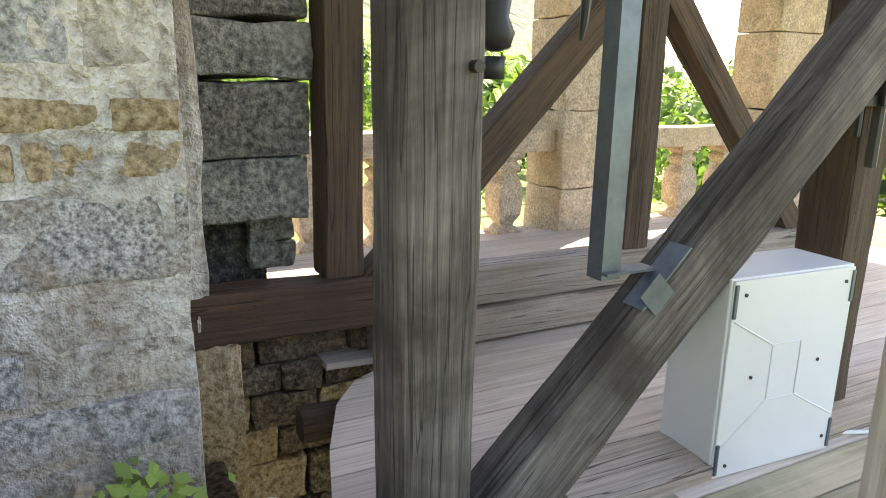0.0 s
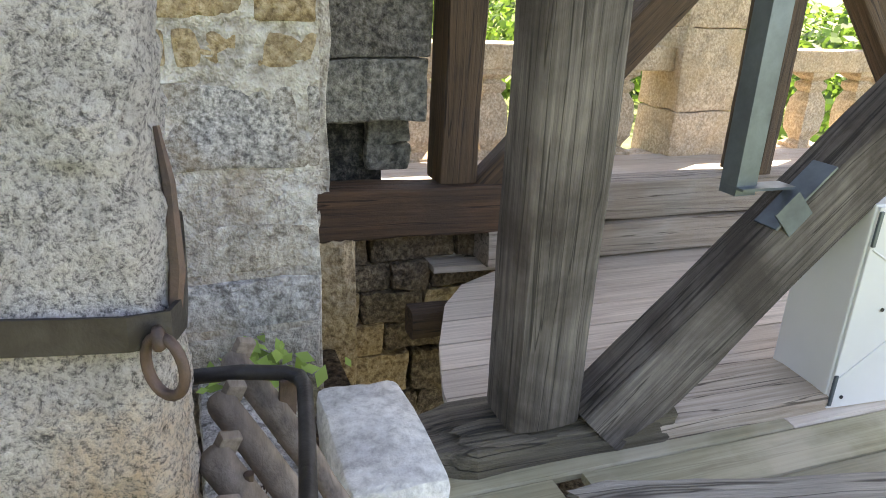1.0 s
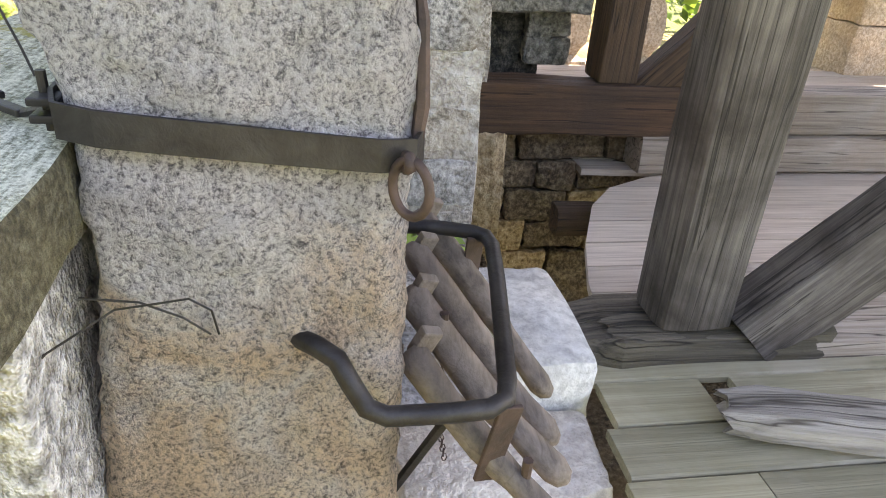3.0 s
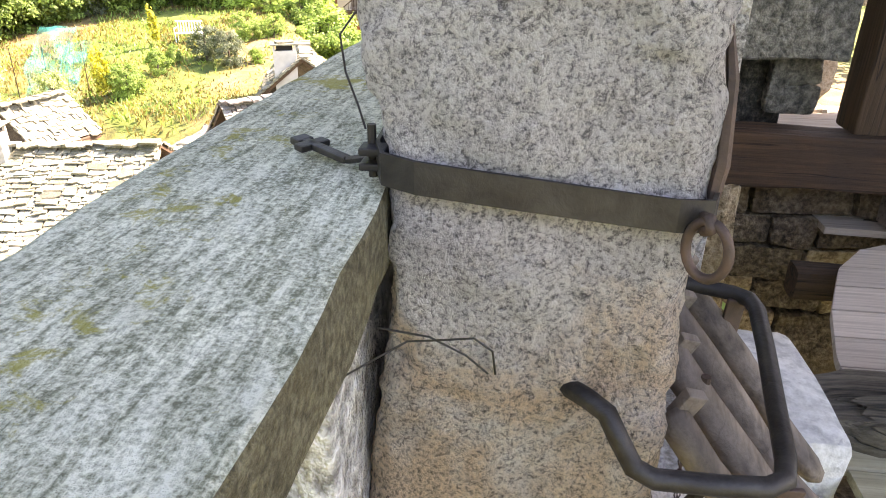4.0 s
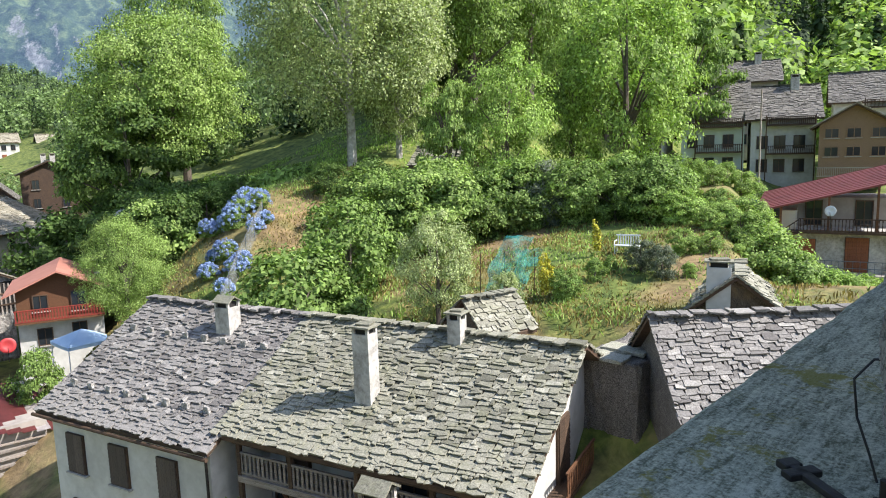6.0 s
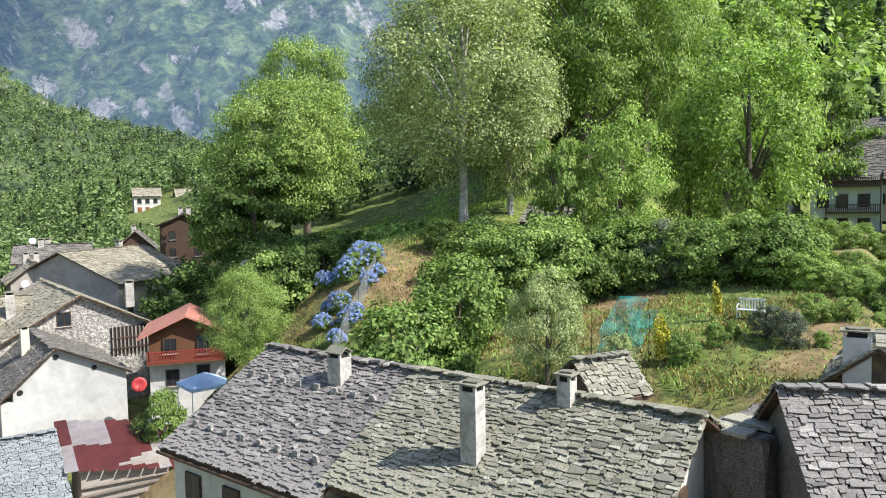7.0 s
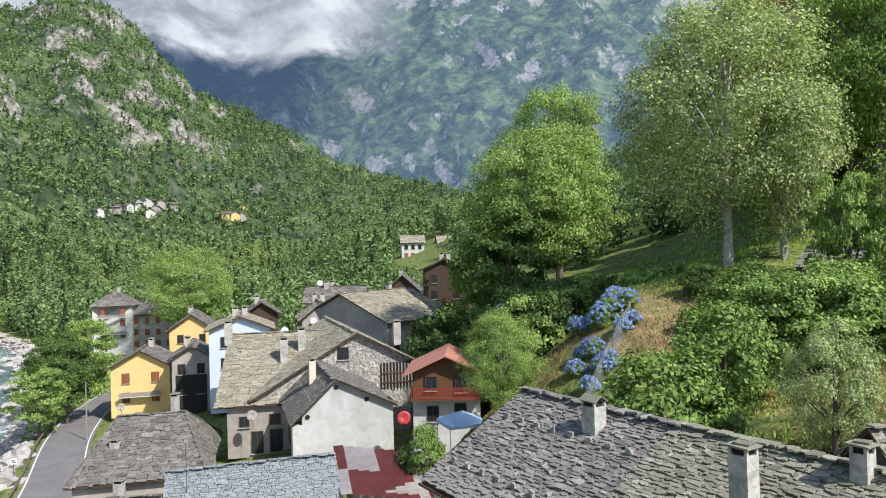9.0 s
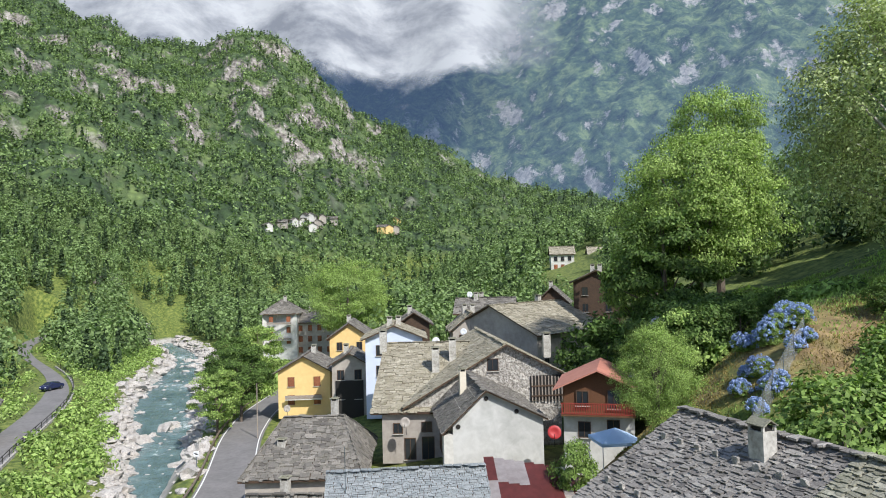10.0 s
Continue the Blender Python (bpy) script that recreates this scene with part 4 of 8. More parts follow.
def dish_at(name, p, r, face, material, label):
    """A satellite dish: bowl, arm and mast."""
    t = thing(name, p, label, "satellite dish", "satellite dishes")
    m = look(p, face) @ pose(0, 0, 0, 0, 0, 0)
    bm = bmesh.new()
    lathe(bm, [(0.02, 0.0), (r * 0.5, -r * 0.07), (r, -r * 0.28), (r * 1.01, -r * 0.26), (r * 0.5, -r * 0.04), (0.02, 0.03)], (0, 0, 0), 20)
    part("bowl", bm, material, t, m=m, smooth=True)
    bm = bmesh.new()
    rod(bm, [(0, -r, -0.1), (0, -r * 0.3, -r * 0.9)], 0.02, 6)
    rod(bm, [(0, 0, 0.03), (0, 0, 0.25)], 0.03, 6)
    part("arm", bm, M_IRON, t, m=m)
    bm = bmesh.new()
    rod(bm, [(0, 0, -1.2), (0, 0, 0)], 0.03, 6)
    part("mast", bm, M_IRON, t, m=Matrix.Translation(m @ Vector((0, 0, 0.25))))
    return t


# ---- near house: open timber loggias under the eave
L1, W1, Z1 = 9.8, 7.2, 6.0
A1, A1roof, A1m = house("house", (-16.65, 17.60), 12.7, L1, W1, Z1, 13.60, 15.55, M_PLASTER, "old white house with stone slab roof and wooden loggias", M_TILE, 1.7, 0.65, (0.33, 0.165, 0.05), seed=11, pieces=300)
h0 = 12.62 - Z1
yb = -W1 / 2 - 1.35
bm = bmesh.new()
box(bm, (0, yb + 0.62, h0 - 1.30), (L1 - 0.2, 1.35, 0.14))
box(bm, (0, yb, h0 - 1.33), (L1 - 0.1, 0.16, 0.22))
deck1 = part("loggia_floor", bm, M_WOODG, A1, m=A1m)
bm = bmesh.new()
box(bm, (0, yb + 0.62, h0 - 3.7), (L1 - 0.2, 1.35, 0.14))
box(bm, (0, yb + 0.02, h0 - 3.2), (L1 - 0.3, 0.06, 0.95))
part("loggia_floor", bm, M_CHALET, A1, m=A1m)
rail_of(A1, A1m, -L1 / 2 + 0.1, L1 / 2 - 0.1, h0 - 1.2, 0.78, M_WOODG, 52, yb, 0.11)
posts(A1, A1m, [-L1 / 2 + 0.1, -2.6, 0.0, 2.6, L1 / 2 - 0.1], yb + 0.02, h0 - 6.0, h0 - 0.02, M_WOODB, 0.15)
bm = bmesh.new()
box(bm, (0, yb + 0.02, h0 - 0.05), (L1 + 0.3, 0.16, 0.16))
part("eave_beam", bm, M_WOODB, A1, m=A1m)
for sx in (-L1 / 2 + 0.1, L1 / 2 - 0.1):
    bm = bmesh.new()
    box(bm, (sx, yb + 0.7, h0 - 2.2), (0.2, 1.2, 4.6))
    part("side_wall", bm, M_PLASTER, A1, m=A1m)
for x, w, z, h, sh in ((-4.0, 1.0, h0 - 3.0, 1.3, None), (-2.0, 0.9, h0 - 3.6, 2.0, M_WOODB), (0.4, 1.1, h0 - 2.9, 1.2, None), (2.2, 0.9, h0 - 3.6, 2.0, M_CHALET), (4.1, 1.0, h0 - 2.9, 1.2, None), (-3.4, 1.0, h0 - 1.2, 1.9, M_WOODB), (1.2, 1.0, h0 - 1.2, 1.9, None), (3.6, 0.9, h0 - 1.0, 1.2, None)):
    window_at(A1, wall_m(A1m, L1, W1, Z1, "-y", x, z), w, h, sh)
for x in (-2.6, 0.0, 2.6):
    for s in (-1, 1):
        bm = bmesh.new()
        rod(bm, [(x, yb + 0.02, h0 - 2.0), (x + s * 0.12, yb + 0.02, h0 - 1.75), (x + s * 0.38, yb + 0.02, h0 - 1.48)], 0.05, 6)
        part("bracket", bm, M_CHALET, A1, m=A1m)
# gable balcony
gm = A1m @ pose(L1 / 2 + 0.55, 0, 0, 0, 0, 90)
bm = bmesh.new()
box(bm, (-0.6, 0.25, h0 - 1.3), (2.9, 0.75, 0.12))
part("balcony_floor", bm, M_WOODB, A1, m=gm)
rail_of(A1, gm, -2.0, 0.8, h0 - 1.22, 0.85, M_CHALET, 15, -0.1, 0.09)
window_at(A1, wall_m(A1m, L1, W1, Z1, "+x", -0.6, h0 - 1.2), 1.0, 2.0, M_WOODB)
chimney_on(A1roof, -16.68, 14.35, 13.9, 0.62, 0.55, 2.35, u_yaw, M_LIME)
chimney_on(A1roof, -15.4, 17.39, 15.3, 0.5, 0.5, 0.95, u_yaw, M_LIME)
# flower boxes in the loggia
for x, c in ((-4.6, M_REDW), (-2.0, M_HYD), (0.2, M_LEAF_Y)):
    q = A1m @ Vector((x, yb - 0.14, h0 - 2.68))
    t = thing("flower_box", q, "wooden flower box with blossoms on the loggia rail", "flower box", "flower boxes")
    bm = bmesh.new()
    box(bm, (0, 0, 0), (0.9, 0.2, 0.18))
    part("trough", bm, M_WOODB, t, m=Matrix.Translation(q) @ pose(0, 0, 0, 0, 0, u_yaw))
    rg = np.random.default_rng(int(x * 10) + 90)
    P = np.array(q) + rg.normal(0, 1, (220, 3)) * np.array([0.36, 0.13, 0.12]) + np.array([0, 0, 0.2])
    V, F = leaf_quads(P, np.tile([0.2, -0.7, 0.6], (220, 1)), 0.10, rg, 1.1, 0.6)
    pymesh("planting", V, F, [M_LEAF, c], t, kind="stuff", idx=(rg.random(220) < 0.35).astype(int))

# ---- second near house, in one line with the first
L2, W2, Z2 = 8.6, 11.0, 5.0
A2, A2roof, A2m = house("house", (-26.3, 15.44), 12.7, L2, W2, Z2, 12.5, 15.5, M_PLASTER, "white plastered house with stone slab roof and dark closed shutters", M_TILE_V, 0.4, 0.35, (0.31, 0.165, 0.05), seed=21, pieces=200)
for x, z in ((-2.9, 5.1), (-0.4, 5.1), (2.2, 5.1), (-2.9, 2.4), (-0.4, 2.4), (2.2, 2.4)):
    window_at(A2, wall_m(A2m, L2, W2, Z2, "-y", x, z), 0.95, 1.5, M_SHUT)
bm = bmesh.new()
rod(bm, [(L2 / 2 + 0.3, -W2 / 2 - 0.42, 7.35), (L2 / 2 - 0.1, -W2 / 2 - 0.1, 7.1), (L2 / 2 - 0.1, -W2 / 2 - 0.08, 0)], 0.05, 8)
part("downpipe", bm, M_IRON, A2, m=A2m)
bm = bmesh.new()
rod(bm, [(-L2 / 2 - 0.4, -W2 / 2 - 0.50, 7.30), (L2 / 2 + 0.4, -W2 / 2 - 0.50, 7.26)], 0.07, 8)
part("gutter", bm, M_WOODB, A2, m=A2m)
chimney_on(A2roof, -24.96, 14.5, 15.0, 0.75, 0.65, 1.0, u_yaw, M_LIME, cap="tent")
# snow stones on the roof
k2 = (15.5 - 12.5) / 5.5
for row, yy in ((0, -4.7), (1, -1.9)):
    for i in range(8):
        xx = -3.9 + 1.05 * i + 0.15 * row
        p = A2m @ Vector((xx, yy, 10.5 + k2 * yy + 0.30))
        t = thing("snow_guard", p, "grey stone snow guard on the slab roof", "snow guard", "snow guards")
        part("stone", rock(-0.15, 0.15, -0.06, 0.06, -0.14, 0.18, i * 3.3 + row, 2, 0.05, 0.03), M_TILE_V, t, m=Matrix.Translation(p) @ pose(0, 0, 0, 0, 0, u_yaw))

# ---- barn beside, small shed behind, low roof in front
HC, HCroof, HCm = house("barn", (-6.3, 23.9), 42.8, 9.4, 9.0, 6.0, 12.7, 16.35, M_RUBBLEG, "rubble stone barn with stone slab roof", M_TILE_V, 0.35, 0.3, (0.34, 0.155, 0.045), seed=31)
HB, HBroof, HBm = house("shed", polar(38.7, 28.0), 75, 2.0, 2.2, 11.0, 14.9, 15.9, M_RUBBLE, "small rubble shed with stone slab roof", M_TILE, 0.4, 0.3, (0.3, 0.17, 0.04), seed=33)
HR, HRroof, HRm = house("shed", polar(19.2, 30.5), 109, 3.2, 4.8, 11.0, 14.7, zel_at(-10.4, 30), M_RUBBLE, "rubble outbuilding with stone slab roof and chimney", M_TILE, 0.4, 0.3, (0.4, 0.22, 0.04), seed=34)
cx, cy = polar(20.5, 29)
chimney_on(HRroof, cx, cy, 15.3, 0.9, 0.55, zel_at(-9.85, 29) - 15.3, 20, M_PLASTER)
# rubble wall, its dark masonry widened to fill a gap in deep shade
ruin = thing("garden_wall", (-11.0, 22.0, 8.0), "crumbling rubble wall, widened to fill the shaded gap", "wall")
part("masonry", rock(-12.3, -10.2, 20.4, 24.0, 6.0, 14.8, 4, 8, 0.14, 0.1), M_RUBBLEG, ruin)
for i, (x, y) in enumerate(((-11.9, 20.7), (-11.2, 20.5), (-11.7, 21.6), (-10.9, 21.5))):
    part("capstone", rock(x - 0.4, x + 0.45, y - 0.35, y + 0.5, 14.75 + 0.03 * i, 14.87 + 0.03 * i, i * 2.0, 3, 0.04, 0.02), M_TILE, ruin)
HE, HEroof, HEm = house("house", (-13.6, 5.6), 12.7, 6.0, 4.6, 4.0, 11.9, 13.3, M_RUBBLE, "low rubble house with stone slab roof", M_TILE, 0.4, 0.3, (0.5, 0.24, 0.045), seed=35)
cx, cy = polar(49.5, 13.0)
chimney_on(HEroof, cx, cy, 12.0, 0.55, 0.55, zel_at(-26.5, 13.0) - 12.0 - 0.3, 12, M_RUBBLEW, cap="tent")
ant = thing("tv_antenna", (-14.8, 6.0, 13.0), "thin metal television antenna on the roof", "antenna")
ax, ay = polar(61.5, 13.5)
az_ = zel_at(-26.0, 13.5)
bm = bmesh.new()
rod(bm, [(ax, ay, 12.0), (ax, ay, az_)], 0.014, 6)
part("mast", bm, M_STEEL, ant)
bm = bmesh.new()
rod(bm, [(ax - 0.5, ay - 0.2, az_ - 0.45), (ax + 0.3, ay + 0.15, az_ - 0.75)], 0.010, 6)
for i in range(7):
    t_ = i / 6
    rod(bm, [(ax - 0.5 + 0.8 * t_ - 0.05, ay - 0.2 + 0.35 * t_ + 0.14, az_ - 0.45 - 0.3 * t_), (ax - 0.5 + 0.8 * t_ + 0.05, ay - 0.2 + 0.35 * t_ - 0.14, az_ - 0.45 - 0.3 * t_)], 0.005, 5)
part("boom", bm, M_STEEL, ant)

# ---- houses down the valley
HF, HFroof, HFm = house("house", (-65.5, 11.64), -2, 12.0, 7.8, 3.5, 9.20, 11.85, M_WHITEW, "white gabled house with dark slate roof", M_TILE_D, 1.0, 0.45, (0.36, 0.20, 0.03), off=-1.05, zel=9.40, over2=0.35, seed=41)
bm = bmesh.new()
box(bm, (-0.6, -4.05, 2.6), (9, 0.3, 3.2))
part("loggia", bm, M_WOODB, HF, m=HFm)
bm = bmesh.new()
box(bm, (5.2, -4.3, 2.4), (1.6, 0.8, 4.8))
part("stair_wall", bm, M_PLASTER, HF, m=HFm)
# vent holes as near-black discs, their shade in the colour
for u, z in ((-1.0, 7.75), (1.6, 6.55), (-3.45, 5.45)):
    bm = bmesh.new()
    rod(bm, [(6.0, u, z), (6.06, u, z)], 0.20, 12)
    part("vent", bm, M_DARK, HF, m=HFm)
for y_, n_ in ((-1.9, 22), (-3.1, 22)):
    for i in range(n_):
        bm = bmesh.new()
        zz = 8.35 - (y_ + 1.05) * -(11.85 - 9.20) / 2.85 + 0.22
        box(bm, (-6.0 + 0.54 * i, y_, zz), (0.16, 0.07, 0.16), None, 0, 0.02)
        part("snow_stop", bm, M_LIME, HFroof, m=HFm)
cx, cy = polar(81.9, 66)
chimney_on(HFroof, cx, cy, 10.9, 0.7, 0.6, 1.9, 0, M_OCHREP)
dish_at("satellite_dish", (*polar(74.67, 58.6), zel_at(-12.8, 58.6)), 0.55, (0, 0, 24), M_REDDISH, "red satellite dish on a white wall")

HG, HGroof, HGm = house("house", (-81.0, 12.7), -1.5, 20.0, 15.8, 3.0, 8.7, 14.45, M_RUBBLEW, "large old stone house with sagging stone slab roof", M_TILE_B, 0.6, 0.6, (0.62, 0.36, 0.05), off=2.2, zel=11.45, seed=51)
window_at(HG, wall_m(HGm, 20, 15.8, 3.0, "+x", 0.85, 8.9), 1.1, 1.2)
# near-black box on the wall stands for the loft's shaded inside
bm = bmesh.new()
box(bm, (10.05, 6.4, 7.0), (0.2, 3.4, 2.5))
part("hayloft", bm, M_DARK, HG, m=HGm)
for i in range(10):
    bm = bmesh.new()
    box(bm, (10.20, 4.85 + i * 0.345, 7.0 - 0.02 * i), (0.06, 0.12, 2.6))
    part("slat", bm, M_WOODG, HG, m=HGm)
for z_ in (6.2, 7.2):
    bm = bmesh.new()
    box(bm, (10.25, 6.4, z_), (0.08, 3.4, 0.14))
    part("rail", bm, M_WOODB, HG, m=HGm)
for az, D, el, w_ in ((84.0, 78, -6.1, 1.1), (82.6, 80, -5.4, 1.1), (88.2, 83, -4.6, 0.8), (75.0, 80, -5.1, 1.2)):
    cx, cy = polar(az, D)
    z = zel_at(el, D)
    chimney_on(HGroof, cx, cy, z - 1.9, w_, 0.8, 1.7, -8, M_LIME)
HK, HKroof, HKm = house("house", (-79.3, 7.2), 81, 8.0, 17.0, 3.0, 8.15, 13.6, M_GREYW, "old stone house with broad sagging slab roof", M_TILE_B, 0.5, 1.1, (0.62, 0.36, 0.05), off=4.6, zel=12.0, seed=55)
for u, z, w_, h_ in ((-2.4, 3.0, 0.9, 1.0), (-1.2, 0.4, 1.1, 2.1), (0.6, 0.4, 1.2, 2.2), (0.5, 3.1, 1.0, 1.0)):
    window_at(HK, wall_m(HKm, 8.0, 17.0, 3.0, "-y", u, z), w_, h_, None)

# brown houses behind
for i, (c, yaw, L, W, zr, ze, hp, mt, wl, lab) in enumerate((
        ((-108.8, 26.2), 128, 17, 17, 16.8, 12.9, 0, M_TILE_B, M_GREYW, "stone house with broad brown slab roof"),
        ((-111.0, 17.4), -4, 8, 6.0, 15.6, 13.2, 0, M_TILE_B, M_GREYW, "small gabled stone house with green shutter"),
        ((-117.3, 8.9), -4, 10, 5.0, 15.6, 13.9, 0, M_TILE_D, M_WOODB, "brown gabled house with dark slab roof"),
        (polar(79.7, 130), 75, 10, 8, 17.0, 14.6, 0, M_TILE_D, M_PLASTER, "old house with dark slab roof and chimneys"),
        (polar(74.2, 137), -20, 9, 5.6, 18.6, 16.0, 0, M_TILE_D, M_WOODB, "brown wooden house with slab roof"),
        ((-98.3, 4.7), -4, 9, 7.6, 15.0, 13.4, 0, M_TILE_B, M_BLUE, "tall pale blue house with stone slab roof"),
        ((-104.6, -1.4), -4, 8, 4.9, 10.85, 9.4, 0, M_TILE_D, M_GREYW, "narrow grey house with dark arched barn front"),
        ((-131.6, -1.5), -4, 12, 7.0, 13.3, 10.9, 0, M_TILE_D, M_OCHRE, "yellow gabled house with round attic window"),
        ((-112.7, -8.2), -5, 9, 7.8, 9.8, 7.6, 0, M_TILE_D, M_OCHRE, "yellow plastered house with slab roof and shutters"),
        ((-183.0, -10.9), 86, 9.4, 9, 13.1, 10.4, 0, M_TILE_D, M_GREYW, "long grey stone villa with orange shutters"),
        ((-182.0, -19.2), -6, 9, 8.6, 15.9, 12.9, 3.6, M_TILE_D, M_PLASTER, "white villa with wooden balconies"),
        (polar(70.8, 121), -20, 8, 7.4, 21.6, 19.9, 0, M_TILE_D, M_WOODB, "dark wooden barn under the trees"))):
    zg = min(gz(*c), ze - 4.5)
    hb, hr_, hm = house("house", c, yaw, L, W, zg, ze, zr, wl, lab, mt, 0.6, 0.6, (0.7, 0.40, 0.05), seed=100 + i, hip=hp)
    face = "+x" if abs(yaw) < 45 else "-y"
    fw = W if face == "+x" else L
    sh = M_SHUTR if wl in (M_OCHRE, M_PLASTER, M_GREYW) and i in (8, 9, 10) else None
    n = 2 if fw < 9 else 4
    lv = 1
    while ze - zg - 2.7 * lv > -0.6 and lv < 4:
        for q in range(n):
            u = (q - (n - 1) / 2) * fw / n
            window_at(hb, wall_m(hm, L, W, zg, face, u, ze - zg - 2.7 * lv + 0.5), 0.95, 1.35, sh)
        lv += 1
    if i == 6:
        # near-black box on the wall stands for the shaded barn opening
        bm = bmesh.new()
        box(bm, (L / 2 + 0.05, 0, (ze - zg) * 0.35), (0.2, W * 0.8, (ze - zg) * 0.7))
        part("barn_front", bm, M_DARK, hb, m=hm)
    if i in (8, 10):
        bm = bmesh.new()
        for z in ((ze - zg) * 0.42, (ze - zg) * 0.75)[: 1 if i == 8 else 2]:
            box(bm, (0 if face == "-y" else L / 2 + 0.5, -W / 2 - 0.5 if face == "-y" else 0, z), (fw * 0.7, 1.0, 0.12) if face == "-y" else (1.0, fw * 0.7, 0.12))
        bal_ = part("balcony", bm, M_PLASTER, hb, m=hm)
        bm = bmesh.new()
        for z in ((ze - zg) * 0.42, (ze - zg) * 0.75)[: 1 if i == 8 else 2]:
            box(bm, (0 if face == "-y" else L / 2 + 0.98, -W / 2 - 0.98 if face == "-y" else 0, z + 0.4), (fw * 0.7, 0.05, 0.5) if face == "-y" else (0.05, fw * 0.7, 0.5))
        part("railing", bm, M_WOODG, bal_, m=hm)
    rr = random.Random(i)
    for _ in range(1 + i % 2):
        q = hm @ Vector((rr.uniform(-L / 3, L / 3), rr.choice((-1, 1)) * 0.6, zr - zg - 0.4))
        chimney_on(hr_, q.x, q.y, q.z, 0.8, 0.7, 1.3, yaw, M_LIME)

# low house by the road
HD, HDroof, HDm = house("house", (-68.8, -4.6), 84, 9.8, 13.6, 0.3, 4.8, 8.45, M_GREYW, "low old house with wide dark stone slab roof", M_TILE_D, 0.5, 0.5, (0.55, 0.34, 0.05), seed=71, hip=2.6)
for az, D, el in ((96.4, 66, -12.6), (94.8, 70, -11.0), (93.2, 71, -11.2), (92.2, 74, -9.8), (96.2, 58, -15.4)):
    cx, cy = polar(az, D)
    z = zel_at(el, D)
    chimney_on(HDroof, cx, cy, z - 1.9, 0.7, 0.6, 1.7, 75, M_LIME)
HS, HSroof, HSm = house("house", polar(86.7, 45.5), 88, 9.4, 9.0, 2.0, 6.8, 9.55, M_PLASTER, "house with smooth grey slate roof", M_SLATE, 0.5, 0.3, (0.30, 0.17, 0.012), seed=81)
bm = bmesh.new()
rod(bm, [(*polar(91.6, 44), 8.0), (*polar(91.6, 44), 11.6)], 0.02, 6)
part("lightning_rod", bm, M_STEEL, HS)
HL, HLroof, HLm = house("house", (-56.5, -6.2), 80, 5.2, 5.0, 0.2, 2.6, 5.0, M_GREYW, "low stone outhouse by the road", M_TILE_D, 0.4, 0.4, (0.55, 0.34, 0.05), seed=72)

# ---- tin-roofed shed: sheet by sheet
shed = thing("shed", (*polar(76.4, 46), 4.0), "shed with rusty red and bare tin sheet roof", "shed", yaw=-6)
sm = WM[shed]
bm = bmesh.new()
box(bm, (0, 0, 1.9), (5.2, 4.6, 3.8))
part("wall", bm, M_GREYW, shed, m=sm)
roof_ = None
for j in range(9):
    y = -3.1 + j * 0.69
    for s_, (xa, xb) in enumerate(((-2.9, 0.2), (0.1, 3.1))):
        bm = bmesh.new()
        z0_, z1_ = 5.45 - 0.22 * (xa + 2.9) - 0.03 * s_, 5.45 - 0.22 * (xb + 2.9) - 0.03 * s_
        vs_ = [bm.verts.new(v) for v in ((xa, y, z0_ - 0.12 * j), (xb, y, z1_ - 0.12 * j), (xb, y + 0.68, z1_ - 0.12 * j), (xa, y + 0.68, z0_ - 0.12 * j))]
        f_ = bm.faces.new(vs_)
        bmesh.ops.solidify(bm, geom=[f_], thickness=0.03)
        part("roof_sheet", bm, M_TINW if (j * 3 + s_ * 2) % 7 in (2,) or (s_ == 0 and j in (1, 2, 7)) else M_TIN, shed, m=sm)
for i in range(6):
    bm = bmesh.new()
    box(bm, (2.75, 0, 0.8 + 0.42 * i), (0.12, 4.8, 0.10), pose(0, 0, 0, 0.8 * ((i * 7) % 5 - 2), 0, 0))
    part("slat", bm, M_WOODG, shed, m=sm)

# ---- chalet
cc = polar(71.0, 64.5)
HCH, HCHroof, HCHm = house("chalet", cc, -22, 6.6, 5.8, 4.6, 12.15, zel_at(-7.7, 64), M_CHALET, "small brown wooden chalet with red roof and balcony", M_REDTILE, 0.8, 0.9, stones=False)
bm = bmesh.new()
box(bm, (0.03, 0, 2.6), (6.66, 5.86, 5.2))
part("ground_floor", bm, M_PLASTER, HCH, m=HCHm)
cm = HCHm @ pose(3.35, 0, 0, 0, 0, 90)
bm = bmesh.new()
box(bm, (0, -0.45, 5.2), (6.1, 1.0, 0.14))
part("balcony_floor", bm, M_CHALET, HCH, m=HCHm @ pose(3.35, 0, 0, 0, 0, 90))
rail_of(HCH, cm, -3.05, 3.05, 5.25, 0.95, M_REDW, 30, -0.92, 0.13)
for u, z, h in ((-1.3, 5.9, 1.2), (1.3, 5.7, 1.5), (-1.2, 3.2, 1.3), (1.2, 2.9, 1.8)):
    window_at(HCH, wall_m(HCHm, 6.72, 5.8, 4.6, "+x", u, z), 1.0, h, M_CHALET if z < 2 else None, None, True)
cx, cy = polar(68.4, 64)
chimney_on(HCHroof, cx, cy, 12.0, 0.6, 0.6, 1.6, 0, M_LIME)
# gazebo
gx, gy = polar(70.0, 52)
gzt = zel_at(-12.35, 52)
gaz = thing("gazebo", (gx, gy, gzt - 2.6), "light blue fabric garden gazebo on white poles", "gazebo")
bm = bmesh.new()
top = bm.verts.new((gx, gy, gzt))
rim = [bm.verts.new((gx + a * 1.5, gy + b * 1.5, gzt - 0.75)) for a, b in ((-1, -1), (0, -1.03), (1, -1), (1.03, 0), (1, 1), (0, 1.03), (-1, 1), (-1.03, 0))]
